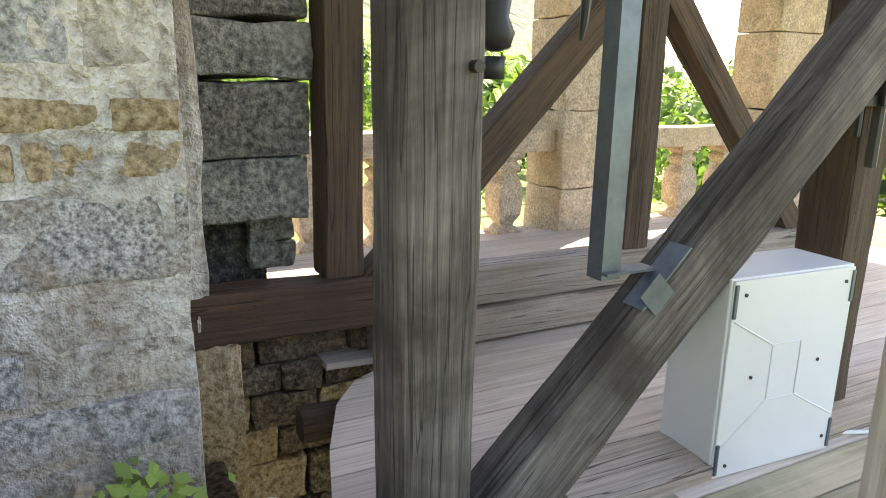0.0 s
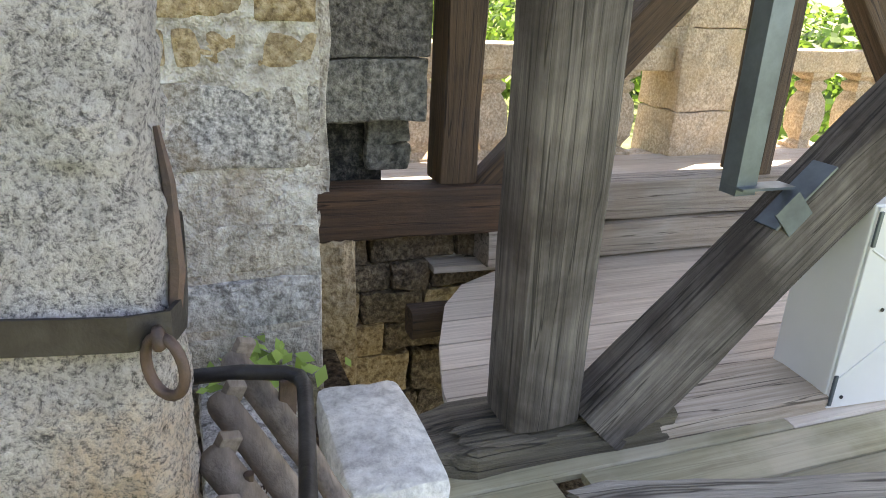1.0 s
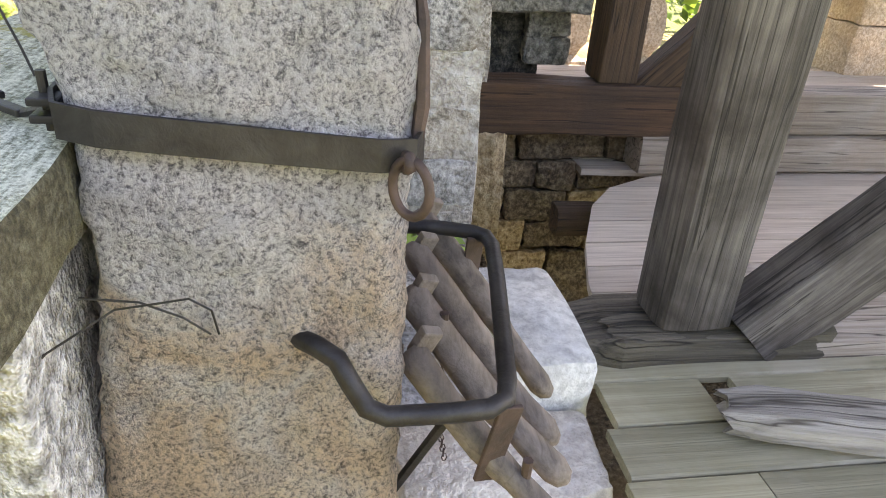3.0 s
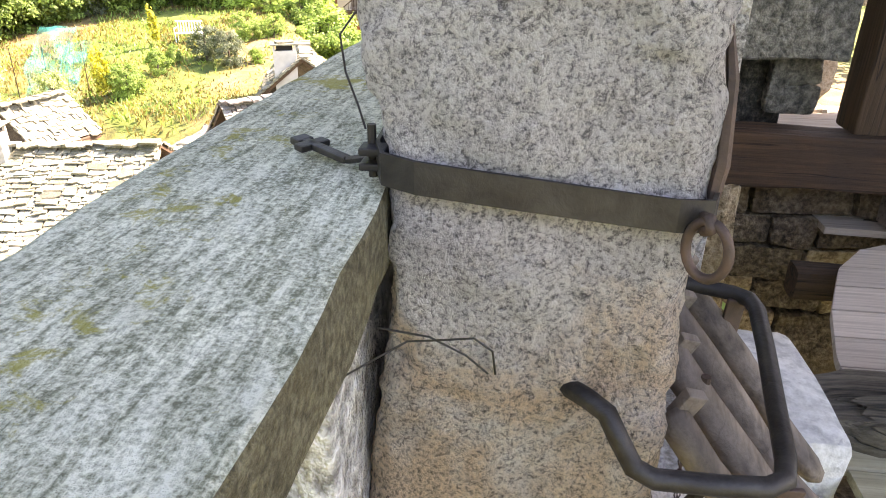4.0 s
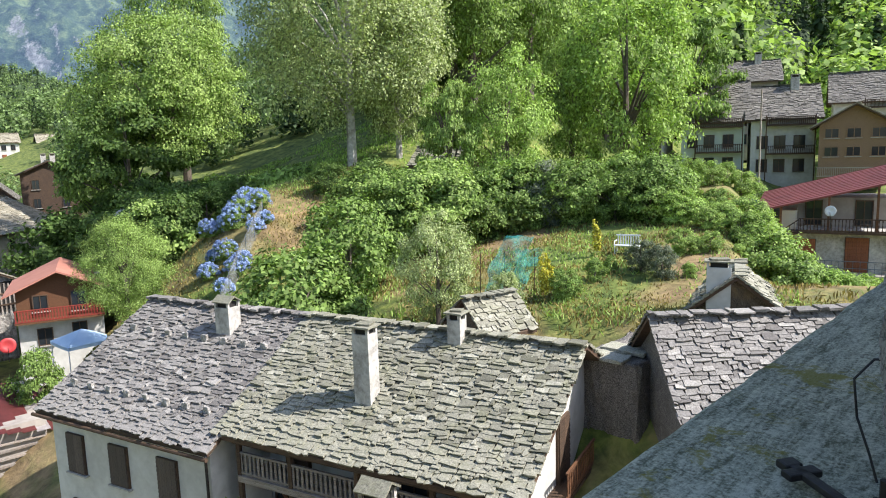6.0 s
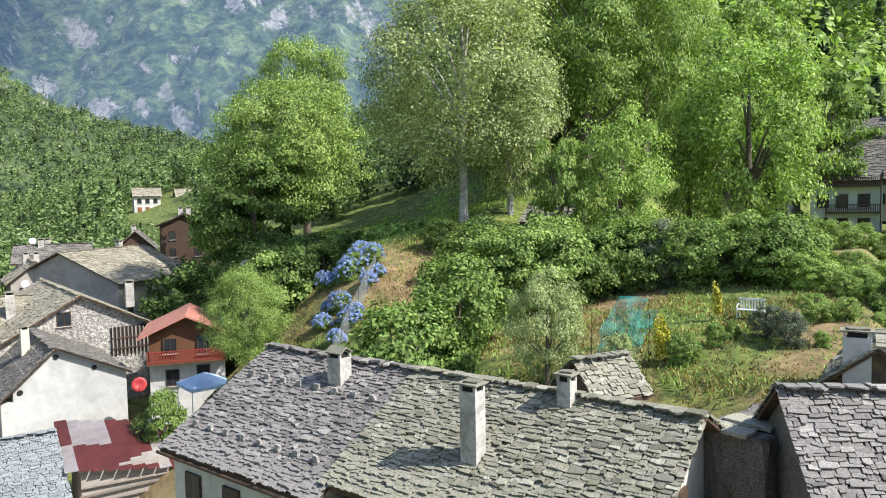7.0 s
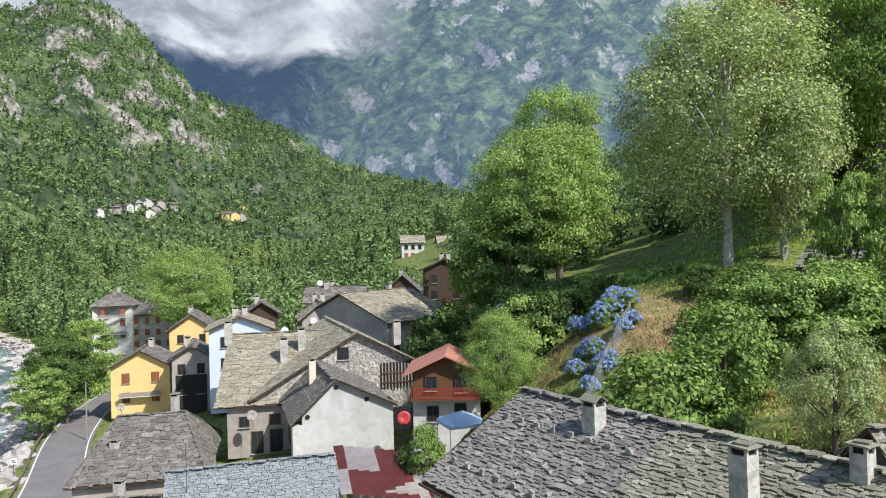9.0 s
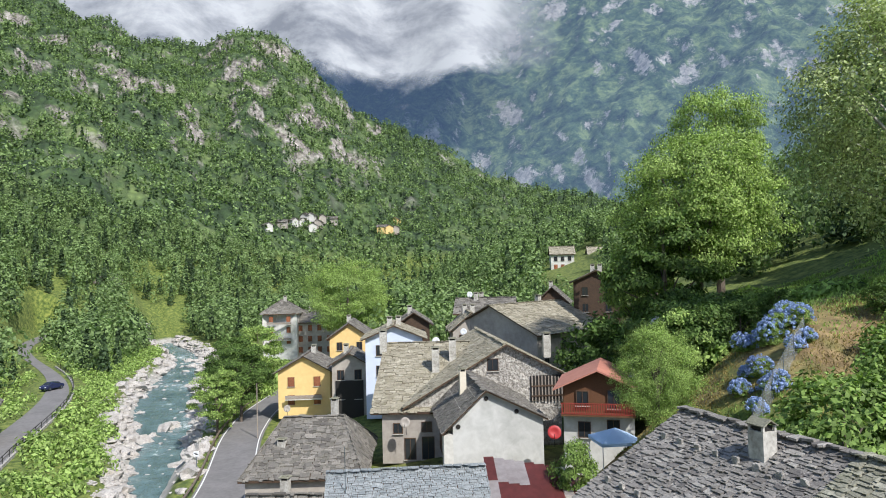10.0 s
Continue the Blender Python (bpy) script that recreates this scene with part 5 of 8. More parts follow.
hem = [bm.verts.new(v.co + Vector((0, 0, -0.22))) for v in rim]
for i in range(8):
    bm.faces.new((top, rim[i], rim[(i + 1) % 8]))
    bm.faces.new((rim[i], hem[i], hem[(i + 1) % 8], rim[(i + 1) % 8]))
part("canopy", bm, M_CANVAS, gaz)
for a, b in ((-1, -1), (1, -1), (1, 1), (-1, 1)):
    bm = bmesh.new()
    rod(bm, [(gx + a * 1.45, gy + b * 1.45, gzt - 4.5), (gx + a * 1.45, gy + b * 1.45, gzt - 0.8)], 0.035, 6)
    part("pole", bm, M_WHITE, gaz)
for az, D, el, mt, lab in ((83.9, 90, -5.6, M_WHITE, "white satellite dish on a slab roof"), (81.6, 106, -4.9, M_WHITE, "white satellite dish on a wall"), (81.0, 122, -1.9, M_WHITE, "white satellite dish above the roofs"), (95.9, 104, -10.4, M_GREYW, "grey satellite dish beside a balcony"), (86.6, 69.3, -11.9, M_GREYW, "grey satellite dish under an eave")):
    dish_at("satellite_dish", (*polar(az, D), zel_at(el, D)), 0.5, (0, -20, 30), mt, lab)

# ---- houses above the garden
U = [  # az, D, yaw, L, W, ridge el, eave el, foot el, roof, wall, label
    (20.6, 92, 20, 6.8, 9, 4.0, 1.5, -3.0, M_TILE_D, M_GREENW, "pale green house with wooden balconies and slab roof"),
    (16.0, 92, 20, 6.6, 9, 3.5, 1.5, -3.2, M_TILE_D, M_PLASTER, "white house with balconies and slab roof"),
    (8.8, 104, 14, 14, 9, 4.1, 2.4, -2.5, M_TILE_D, M_PLASTER, "long white house with dark slab roof"),
    (18.4, 114, 22, 8, 8, 5.4, 4.2, -1.0, M_TILE_D, M_GREYW, "old stone house with slab roof on the hillside"),
    (26.6, 92, 15, 9, 8, 1.8, 0.2, -2.5, M_TILE_D, M_PLASTER, "white house half hidden behind trees"),
]
for i, (az, D, yaw, L, W, er, ee, ef, rt, wt, lab) in enumerate(U):
    c = polar(az, D)
    zf, ze, zr = zel_at(ef, D - W / 2) - 1.4, zel_at(ee, D - W / 2 - 0.6), zel_at(er, D)
    hb, hr_, hm = house("house", c, yaw, L, W, zf, ze, zr, wt, lab, rt, 0.8, 0.6, (0.42, 0.24, 0.05), seed=200 + i)
    for lv in range(2):
        for q in (-0.32, -0.05, 0.25):
            window_at(hb, wall_m(hm, L, W, zf, "-y", q * L, 2.3 + 2.6 * lv), 1.1, 1.4, None)
    if i < 3:
        for zz in (4.3, ze - zf - 1.1):
            bm = bmesh.new()
            box(bm, (0.1 * L, -W / 2 - 0.5, zz), (L * 0.75, 1.0, 0.14))
            part("balcony_floor", bm, M_WOODB, hb, m=hm)
            rail_of(hb, hm, -0.27 * L, 0.47 * L, zz, 0.9, M_WOODB if zz > 3 else M_WOODG, 26, -W / 2 - 0.95, 0.09)
        posts(hb, hm, [-0.27 * L, 0.47 * L], -W / 2 - 0.9, 0.2, ze - zf, M_WOODB, 0.12)
    q = hm @ Vector((L * 0.2, -0.6, zr - zf - 0.4))
    chimney_on(hr_, q.x, q.y, q.z, 0.9, 0.8, 1.4, yaw, M_LIME)
# brown chalet and red-roofed house
c = polar(11.3, 84)
zf = zel_at(-3.4, 80)
HBr, HBrr, HBm2 = house("chalet", c, 102, 9, 6.2, zf, zel_at(0.65, 80), zel_at(1.95, 80), M_CHALETL, "brown timber chalet with gable windows", M_TILE_B, 0.8, 0.8, (0.42, 0.24, 0.05), seed=301)
for u in (-2.0, 0.1, 2.0):
    for z in (2.6, 4.4):
        window_at(HBr, wall_m(HBm2, 9, 6.2, zf, "-x", u, z), 1.2, 0.9, None, M_CHALETL)
rail_of(HBr, HBm2 @ pose(-5.3, 0, 0, 0, 0, -90), -3.2, 3.2, 0.6, 0.9, M_GREYW, 40, 0, 0.05)
HRd = thing("house", (-14.4, 50.2, 10.0), "white house with red sheet roof and dark loggia", "house", yaw=12.5)
hm = WM[HRd]
bm = bmesh.new()
box(bm, (4.0, 3.2, 2.9), (8.0, 6.4, 5.8))
part("wall", bm, M_LIME, HRd, m=hm)
bm = bmesh.new()
box(bm, (4.0, 4.4, 6.7), (8.0, 4.0, 2.2))
part("upper_wall", bm, M_GREYW, HRd, m=hm)
bm = bmesh.new()
box(bm, (0.5, 1.2, 6.35), (1.0, 2.4, 1.5))
part("side_wall", bm, M_OCHREP, HRd, m=hm)
rz = lambda x, y: 7.45 + 0.25 * x + 0.10 * y
bm = bmesh.new()
cor = [(-1.5, -0.9), (8.6, -0.9), (8.6, 6.9), (-1.5, 6.9)]
lo, hi = [bm.verts.new((x, y, rz(x, y))) for x, y in cor], [bm.verts.new((x, y, rz(x, y) + 0.10)) for x, y in cor]
bm.faces.new(lo)
bm.faces.new(hi)
for i in range(4):
    bm.faces.new((lo[i], lo[(i + 1) % 4], hi[(i + 1) % 4], hi[i]))
red_ = part("roof", bm, M_TIN, HRd, m=hm)
for i in range(13):
    y = -0.9 + 0.64 * i
    bm = bmesh.new()
    rod(bm, [(-1.5, y, rz(-1.5, y) + 0.11), (8.6, y, rz(8.6, y) + 0.11)], 0.03, 5)
    part("seam", bm, M_TIN, red_, m=hm)
for x in (0.1, 2.9, 5.6, 8.0):
    bm = bmesh.new()
    box(bm, (x, -0.75, 0.5 * (5.8 + rz(x, -0.75))), (0.14, 0.14, rz(x, -0.75) - 5.8), None, 0, 0.01)
    part("post", bm, M_CHALET, HRd, m=hm)
bm = bmesh.new()
box(bm, (4.4, -0.45, 5.75), (7.4, 0.95, 0.14))
part("balcony_floor", bm, M_WOODB, HRd, m=hm)
rail_of(HRd, hm, 1.2, 8.0, 5.8, 0.85, M_WOODB, 34, -0.88, 0.07)
bm = bmesh.new()
box(bm, (4.4, -0.5, 3.0), (7.4, 1.0, 0.16))
part("balcony_floor", bm, M_GREYW, HRd, m=hm)
bm = bmesh.new()
for z in (3.5, 3.95):
    rod(bm, [(0.8, -0.95, z), (8.0, -0.95, z)], 0.025, 6)
for i in range(19):
    rod(bm, [(0.8 + 0.4 * i, -0.95, 3.05), (0.8 + 0.4 * i, -0.95, 3.95)], 0.014, 5)
part("balcony_rail", bm, M_STEEL, HRd, m=hm)
st_ = bmesh.new()
for k in range(8):
    box(st_, (1.1 - 0.26 * k, -0.7, 5.65 - 0.2 * k), (0.30, 0.7, 0.06))
rod(st_, [(1.2, -1.0, 6.6), (-0.9, -1.0, 5.0)], 0.04, 6)
for k in range(9):
    rod(st_, [(1.2 - 0.26 * k, -1.0, 5.7 - 0.2 * k), (1.2 - 0.26 * k, -1.0, 6.6 - 0.2 * k)], 0.02, 5)
part("stair", st_, M_WOODB, HRd, m=hm)
for x, z, w_, h_ in ((1.6, 3.5, 1.2, 1.7), (4.6, 3.15, 1.3, 2.2), (3.8, 0.5, 1.8, 1.9), (6.9, 3.4, 1.2, 1.5)):
    window_at(HRd, hm @ pose(x, -0.02, z), w_, h_, M_SHUTR)
for x in (2.0, 5.0):
    window_at(HRd, hm @ pose(x, 2.38, 5.9), 1.0, 1.7, None)
dish_at("satellite_dish", tuple(hm @ Vector((3.0, -1.2, 7.2))), 0.34, (-6, 0, 26), M_WHITE, "white satellite dish on the loggia rail")
# far blocks and hamlets
for az, D, w, h, el, mt in ((73.4, 235, 7.5, 9.0, 1.2, M_PLASTER), (70.5, 240, 7, 8.0, 1.1, M_PLASTER), (70.6, 300, 10, 7, 2.0, M_PLASTER)):
    c = polar(az, D)
    zf = zel_at(-2.2, D)
    hb, hr_, hm = house("house", c, 78, w, w, zf, zel_at(el, D), zel_at(el, D) + 2.4, mt, "white apartment house with low roof among trees", M_TILE_B, 0.6, 0.4, (0.8, 0.5, 0.05), seed=int(D))
    for lv in range(3):
        for u in (-0.3, 0, 0.3):
            window_at(hb, wall_m(hm, w, w, zf, "-y", u * w, zel_at(el, D) - zf - 2.3 - lv * 2.6), 1.1, 1.4, M_SHUTR if lv % 2 else None)
rh = random.Random(12)
for n_, a0, a1, e0, e1, col in ((12, 92.0, 97.2, 3.0, 4.5, M_PLASTER), (4, 86.0, 88.0, 3.2, 3.8, M_OCHRE), (3, 107.5, 111.0, -0.4, 1.0, M_GREYW)):
    for _ in range(n_):
        az, el = rh.uniform(a0, a1), rh.uniform(e0, e1)
        for D in range(240, 940, 6):
            c = polar(az, D)
            if gz(*c) > zel_at(el, D):
                break
        s = min(D / 500, 1.3)
        zf = gz(*c) - 2
        house("house", c, rh.uniform(-30, 90), rh.uniform(6, 10) * s, 5.5 * s, zf, zf + 4.8 * s, zf + 6.4 * s, rh.choice((col, M_GREYW)), "small far hamlet house on the mountainside", M_TILE_D, 0.6, 0.5, (2.0, 1.2, 0.1), seed=rh.randint(0, 999))

# ------------------------------------------------------------------ belfry
FLOOR = 20.62


def beam(name, p0, p1, w, h, material, parent, label="", up=(0, 0, 1), bev=0.014, seed=0, amp=0.008, ends=0.0):
    """A hewn timber from p0 to p1 (axis), w wide, h deep, with worn edges and long checks."""
    p0, p1 = Vector(p0), Vector(p1)
    x = (p1 - p0).normalized()
    y = Vector(up).cross(x).normalized() if abs(Vector(up).dot(x)) < 0.99 else Vector((0, 1, 0)).cross(x).normalized()
    z = x.cross(y)
    L = (p1 - p0).length
    m = Matrix((x, y, z)).transposed().to_4x4()
    m.translation = p0
    bm = bmesh.new()
    n = max(int(L / 0.05), 3)
    prof = []
    k = 5
    corners = [(-1, -1), (1, -1), (1, 1), (-1, 1)]
    for i in range(4):
        (a0, b0), (a1, b1) = corners[i], corners[(i + 1) % 4]
        for j in range(k):
            t = (0.04, 0.27, 0.5, 0.73, 0.96)[j]
            a, b = (a0 + (a1 - a0) * t) * w / 2, (b0 + (b1 - b0) * t) * h / 2
            if j in (0, k - 1):
                a, b = a * (1 - bev / w * 0.6), b * (1 - bev / h * 0.6)
            prof.append((a, b))
    check = {seed * 3 % 20: 0.012, (seed * 7 + 5) % 20: 0.009}
    rings = []
    for i in range(n + 1):
        ring = []
        u = L * i / n
        for q, (a, b) in enumerate(prof):
            s = noise.noise_vector(Vector((u * 2.0 + seed * 7, a * 9, b * 9)))
            f = noise.noise_vector(Vector((u * 7.0 + seed, q * 1.7, seed)))
            d = check.get(q, 0) * max(0, noise.noise(Vector((u * 1.6, seed, q))) + 0.35)
            e = ends * (1 - i / 2.0) if i < 2 else 0.0
            r = 1 - d / max(math.hypot(a, b), 0.02) - e * 0.25
            ring.append(bm.verts.new((u + (ends * 0.08 * f.x if i in (0, n) else 0), (a + s.y * amp + f.y * amp * 0.35) * r, (b + s.z * amp + f.z * amp * 0.35) * r)))
        rings.append(ring)
    c = len(prof)
    for r0, r1 in zip(rings, rings[1:]):
        for q in range(c):
            bm.faces.new((r0[q], r0[(q + 1) % c], r1[(q + 1) % c], r1[q]))
    bm.faces.new(rings[0][::-1])
    bm.faces.new(rings[-1])
    return part(name, bm, material, parent, label, m=m)


def courses(parent, x0, x1, y0, y1, zs, seed, mats, wmin=0.22, wmax=0.55, proud=0.012, amp=0.012, gap=0.016, ragged=0.0):
    """Stones in courses, each a piece of its own, their faces a little uneven."""
    rng = random.Random(seed)
    for z0, z1 in zip(zs, zs[1:]):
        x = x0
        while x < x1 - 0.02:
            w = min(wmin + (wmax - wmin) * rng.random(), x1 - x)
            if x1 - x - w < wmin * 0.6:
                w = x1 - x
            p = proud * (rng.random() - 0.3)
            e = ragged * rng.random() if x + w > x1 - 0.01 else 0.0
            b = rock(x + gap / 2, x + w - gap / 2 + e, y0 - p, y1, z0 + gap / 2, z1 - gap / 2 + 0.01 * (rng.random() - 0.5), rng.random() * 90, 4 if w > 0.2 else 3, amp)
            part("stone", b, rng.choice(mats), parent, smooth=True)
            x += w


# granite pillar on the parapet
pillar = thing("pillar", (-0.35, 0.96, 20.2), "rough grey granite pillar with ochre stains", "pillar")
bm = bmesh.new()
zs_, prof_ = [20.0 + 0.012 * i for i in range(534)], []
for sx, sy, ex, ey in ((-1, -1, 1, -1), (1, -1, 1, 1), (1, 1, -1, 1), (-1, 1, -1, -1)):
    for j in range(36):
        t = j / 36
        prof_.append((sx + (ex - sx) * t, sy + (ey - sy) * t))
rings = []
for z in zs_:
    ring = []
    for a, b in prof_:
        c = max(abs(a), abs(b))
        rr = (abs(a) ** 9 + abs(b) ** 9) ** (1 / 9)
        x, y = -0.352 + a / rr * 0.200, 0.965 + b / rr * 0.195
        if z < 21.42:
            x -= 0.05 * float(sstep(21.42, 21.0, z)) * (1 if a < -0.5 else 0)
        if a < 0:
            x += 0.032 * a * float(sstep(21.58, 21.80, z))
        p = Vector((x, y, z))
        k = noise.noise_vector(p * 6.0) * 0.013 + noise.noise_vector(p * 17.0) * 0.013 + noise.noise_vector(p * 48.0) * 0.008
        ring.append(bm.verts.new(p + k))
    rings.append(ring)
for r0, r1 in zip(rings, rings[1:]):
    for k in range(144):
        bm.faces.new((r0[k], r0[(k + 1) % 144], r1[(k + 1) % 144], r1[k]))
bm.faces.new(rings[0][::-1])
bm.faces.new(rings[-1])
part("shaft", bm, M_PILLAR, pillar, smooth=True)

# iron strap round the pillar, with ring, pin and keys
strap = thing("iron_strap", (-0.35, 0.96, 21.58), "dark iron strap clamped round the granite pillar", "strap")
bm = bmesh.new()
loop_ = []
for i in range(40):
    a = 2 * math.pi * i / 40
    ca, sa = math.cos(a), math.sin(a)
    rr = (abs(ca) ** 9 + abs(sa) ** 9) ** (1 / 9)
    loop_.append((-0.352 + ca / rr * 0.213, 0.965 + sa / rr * 0.208))
vs = []
for x, y in loop_:
    zt = 21.592 - 0.10 * (x + 0.35) + 0.02 * (y - 0.96)
    o = Vector((x + 0.352, y - 0.965, 0)).normalized() * 0.006
    vs.append([bm.verts.new((x, y, zt - 0.021)), bm.verts.new((x + o.x, y + o.y, zt - 0.021)), bm.verts.new((x + o.x, y + o.y, zt + 0.021)), bm.verts.new((x, y, zt + 0.021))])
for q0, q1 in zip(vs, vs[1:] + vs[:1]):
    for k in range(4):
        bm.faces.new((q0[k], q0[(k + 1) % 4], q1[(k + 1) % 4], q1[k]))
part("band", bm, M_IRON, strap)
bm = bmesh.new()
rod(bm, [(-0.160 + 0.020 * math.sin(t), 0.738 - 0.020 * math.sin(t), 21.538 + 0.036 * math.cos(t)) for t in [2 * math.pi * k / 20 for k in range(21)]], 0.0065, 8)
part("ring", bm, M_RUST, strap, "hanging rusty iron ring", smooth=True)
bm = bmesh.new()
rod(bm, [(-0.165, 0.757, 21.573), (-0.163, 0.735, 21.580), (-0.163, 0.728, 21.568), (-0.165, 0.745, 21.560)], 0.007, 8)
part("staple", bm, M_RUST, strap, smooth=True)
bm = bmesh.new()
rod(bm, [(-0.150, 0.80, 21.55), (-0.141, 0.81, 21.62), (-0.142, 0.83, 21.72), (-0.150, 0.85, 21.78)], 0.008, 6, 0, [0.007, 0.010, 0.008, 0.004])
part("wedge", bm, M_RUST, strap, "rusty iron wedge behind the strap")
bm = bmesh.new()
for z in (21.600, 21.620):
    box(bm, (-0.570, 0.81, z), (0.036, 0.034, 0.010), pose(0, 0, 0), 0, 0.003)
rod(bm, [(-0.575, 0.82, 21.58), (-0.575, 0.82, 21.650)], 0.006, 8)
part("clasp", bm, M_IRON, strap)
bm = bmesh.new()
km = pose(-0.662, 0.895, 21.588, 0, -4, 145)
box(bm, (0, 0, 0), (0.10, 0.016, 0.010), km, 0, 0.003)
box(bm, (0.028, 0, 0), (0.020, 0.052, 0.010), km, 0, 0.003)
box(bm, (0.052, 0, 0), (0.022, 0.028, 0.011), km, 0, 0.003)
rod(bm, [km @ Vector((-0.05, 0, 0)), (-0.575, 0.83, 21.603)], 0.006, 6)
part("key", bm, M_IRON, strap, "flat cross-shaped iron key")
bm = bmesh.new()
rod(bm, [(-0.585, 0.83, 21.64), (-0.595, 0.835, 21.67), (-0.612, 0.845, 21.71), (-0.618, 0.85, 21.755), (-0.60, 0.86, 21.78), (-0.555, 0.86, 21.785)], 0.0016, 5)
part("wire", bm, M_IRON, strap)
wires = thing("loose_wire", (-0.5, 0.74, 21.3), "thin dark loose wire in front of the pillar", "wire")
bm = bmesh.new()
rod(bm, [(-0.60, 0.72, 21.33), (-0.52, 0.745, 21.375), (-0.47, 0.74, 21.385), (-0.43, 0.742, 21.39), (-0.405, 0.745, 21.37), (-0.40, 0.75, 21.33)], 0.0016, 5)
rod(bm, [(-0.56, 0.75, 21.39), (-0.49, 0.745, 21.385), (-0.44, 0.745, 21.36), (-0.41, 0.75, 21.33)], 0.0016, 5)
rod(bm, [(-0.60, 0.72, 21.33), (-0.66, 0.70, 21.27), (-0.72, 0.69, 21.22)], 0.002, 5)
part("strand", bm, M_IRON, wires)

# parapet: granite coping on rough stones
parapet = thing("parapet", (-0.72, 0.8, 20.6), "lichen-spotted grey granite parapet slab", "parapet")
bm = boxb(-0.91, -0.55, -2.4, 4.9, 21.455, 21.57, 0.010)
bmesh.ops.subdivide_edges(bm, edges=[e for e in bm.edges if abs(e.verts[0].co.y - e.verts[1].co.y) > 1], cuts=90, use_grid_fill=True)
for v in bm.verts:
    k = noise.noise_vector(v.co * 8.0)
    v.co += Vector((k.x * 0.008, 0, k.z * 0.004))
    v.co.x += 0.030 * max(0, (v.co.y - 0.7)) * (1 if v.co.x < -0.7 else 0)
bm.normal_update()
# faces towards the belfry take the darker stone that carries their shade
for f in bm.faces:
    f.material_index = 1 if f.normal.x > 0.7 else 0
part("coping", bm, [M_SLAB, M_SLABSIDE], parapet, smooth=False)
for y0, y1, s in ((-2.3, -0.6, 3), (0.66, 1.3, 5), (1.6, 4.6, 7)):
    part("stone", rock(-0.86, -0.60, y0, y1, 20.0, 21.455, s, 8, 0.02), M_PIER2, parapet, smooth=True)
ledge = thing("plank", (-0.75, 0.45, 20.9), "brown weathered plank below the parapet", "plank")
beam("board", (-0.98, 0.25, 21.08), (-0.66, 0.62, 21.12), 0.16, 0.03, M_WOODB, ledge, seed=40)

# wall piers
pier = thing("wall_west", (0, 2.8, 20.0), "thick old stone wall pier with worn pale plaster", "wall", kind="structure")
part("mortar", rock(-0.84, 0.318, 2.462, 3.3, 19.5, 26.4, 2.0, 24, 0.016, 0.01), M_MORTAR, pier, smooth=True)
courses(pier, -0.86, 0.33, 2.455, 3.28, [19.6, 19.9, 20.22, 20.50, 20.70, 20.92, 21.13], 3, [M_SLATEROCK, M_PIERW, M_PIER2], 0.3, 0.7, 0.016, 0.012, 0.03)
courses(pier, -0.86, 0.335, 2.455, 3.28, [21.31, 21.62], 4, [M_GRANITE], 0.5, 0.8, 0.012, 0.012, 0.03)
courses(pier, -0.86, 0.33, 2.458, 3.28, [21.65, 21.80, 21.93], 5, [M_OCHRESTONE, M_PIER], 0.22, 0.4, 0.012, 0.010, 0.03)
courses(pier, -0.86, 0.33, 2.462, 3.28, [22.0, 22.28, 22.6, 22.9, 23.3, 23.7, 24.1, 24.6, 25.1, 25.7, 26.4], 6, [M_PIERW, M_PIER2], 0.3, 0.6, 0.012, 0.012, 0.03)
inner = thing("wall_inner", (0.6, 3.4, 20.0), "dark rubble wall behind the timbers", "wall", kind="structure")
courses(inner, 0.34, 0.96, 3.17, 3.60, [21.34, 21.63, 21.98, 22.24, 22.6, 23.0, 23.5, 24.1, 25.0, 26.4], 8, [M_SLATEROCK, M_RUBBLEG], 0.5, 0.7, 0.02, 0.018, 0.012, 0.05)
courses(inner, 0.70, 0.94, 3.34, 3.60, [21.06, 21.2, 21.34], 9, [M_SLATEROCK], 0.2, 0.3, 0.02, 0.016, 0.012)
# back of the niche, the hole's shade put into near-black stone
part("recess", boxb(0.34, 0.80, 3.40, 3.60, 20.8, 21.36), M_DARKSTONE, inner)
courses(inner, 0.34, 3.6, 3.19, 3.60, [19.3, 19.62, 19.85, 20.1, 20.28, 20.46, 20.62, 20.80], 10, [M_RUBBLE, M_RUBBLE, M_OCHRESTONE], 0.2, 0.5, 0.03, 0.018, 0.01)
part("stone", rock(0.33, 0.58, 2.98, 3.22, 19.4, 20.84, 5.5, 6, 0.03, 0.05), M_OCHRESTONE, inner, smooth=True)
part("stone", rock(0.30, 0.46, 3.0, 3.2, 20.84, 24.0, 6.5, 10, 0.03, 0.05), M_MORTAR, inner, smooth=True)

# wooden floor, board by board
floor_ = thing("floor", (1.5, 2.5, FLOOR), "weathered grey wooden floor boards", "floor", kind="structure")
rngb = random.Random(6)
for a, b, mt in ((0.485, 1.72, M_BOARDG), (1.724, 4.4, M_BOARD)):
    beam("board", (a, 1.54, FLOOR - 0.015), (b, 1.54, FLOOR - 0.015), 0.161, 0.03, mt, floor_, seed=90, amp=0.002, bev=0.003)
y = 1.455
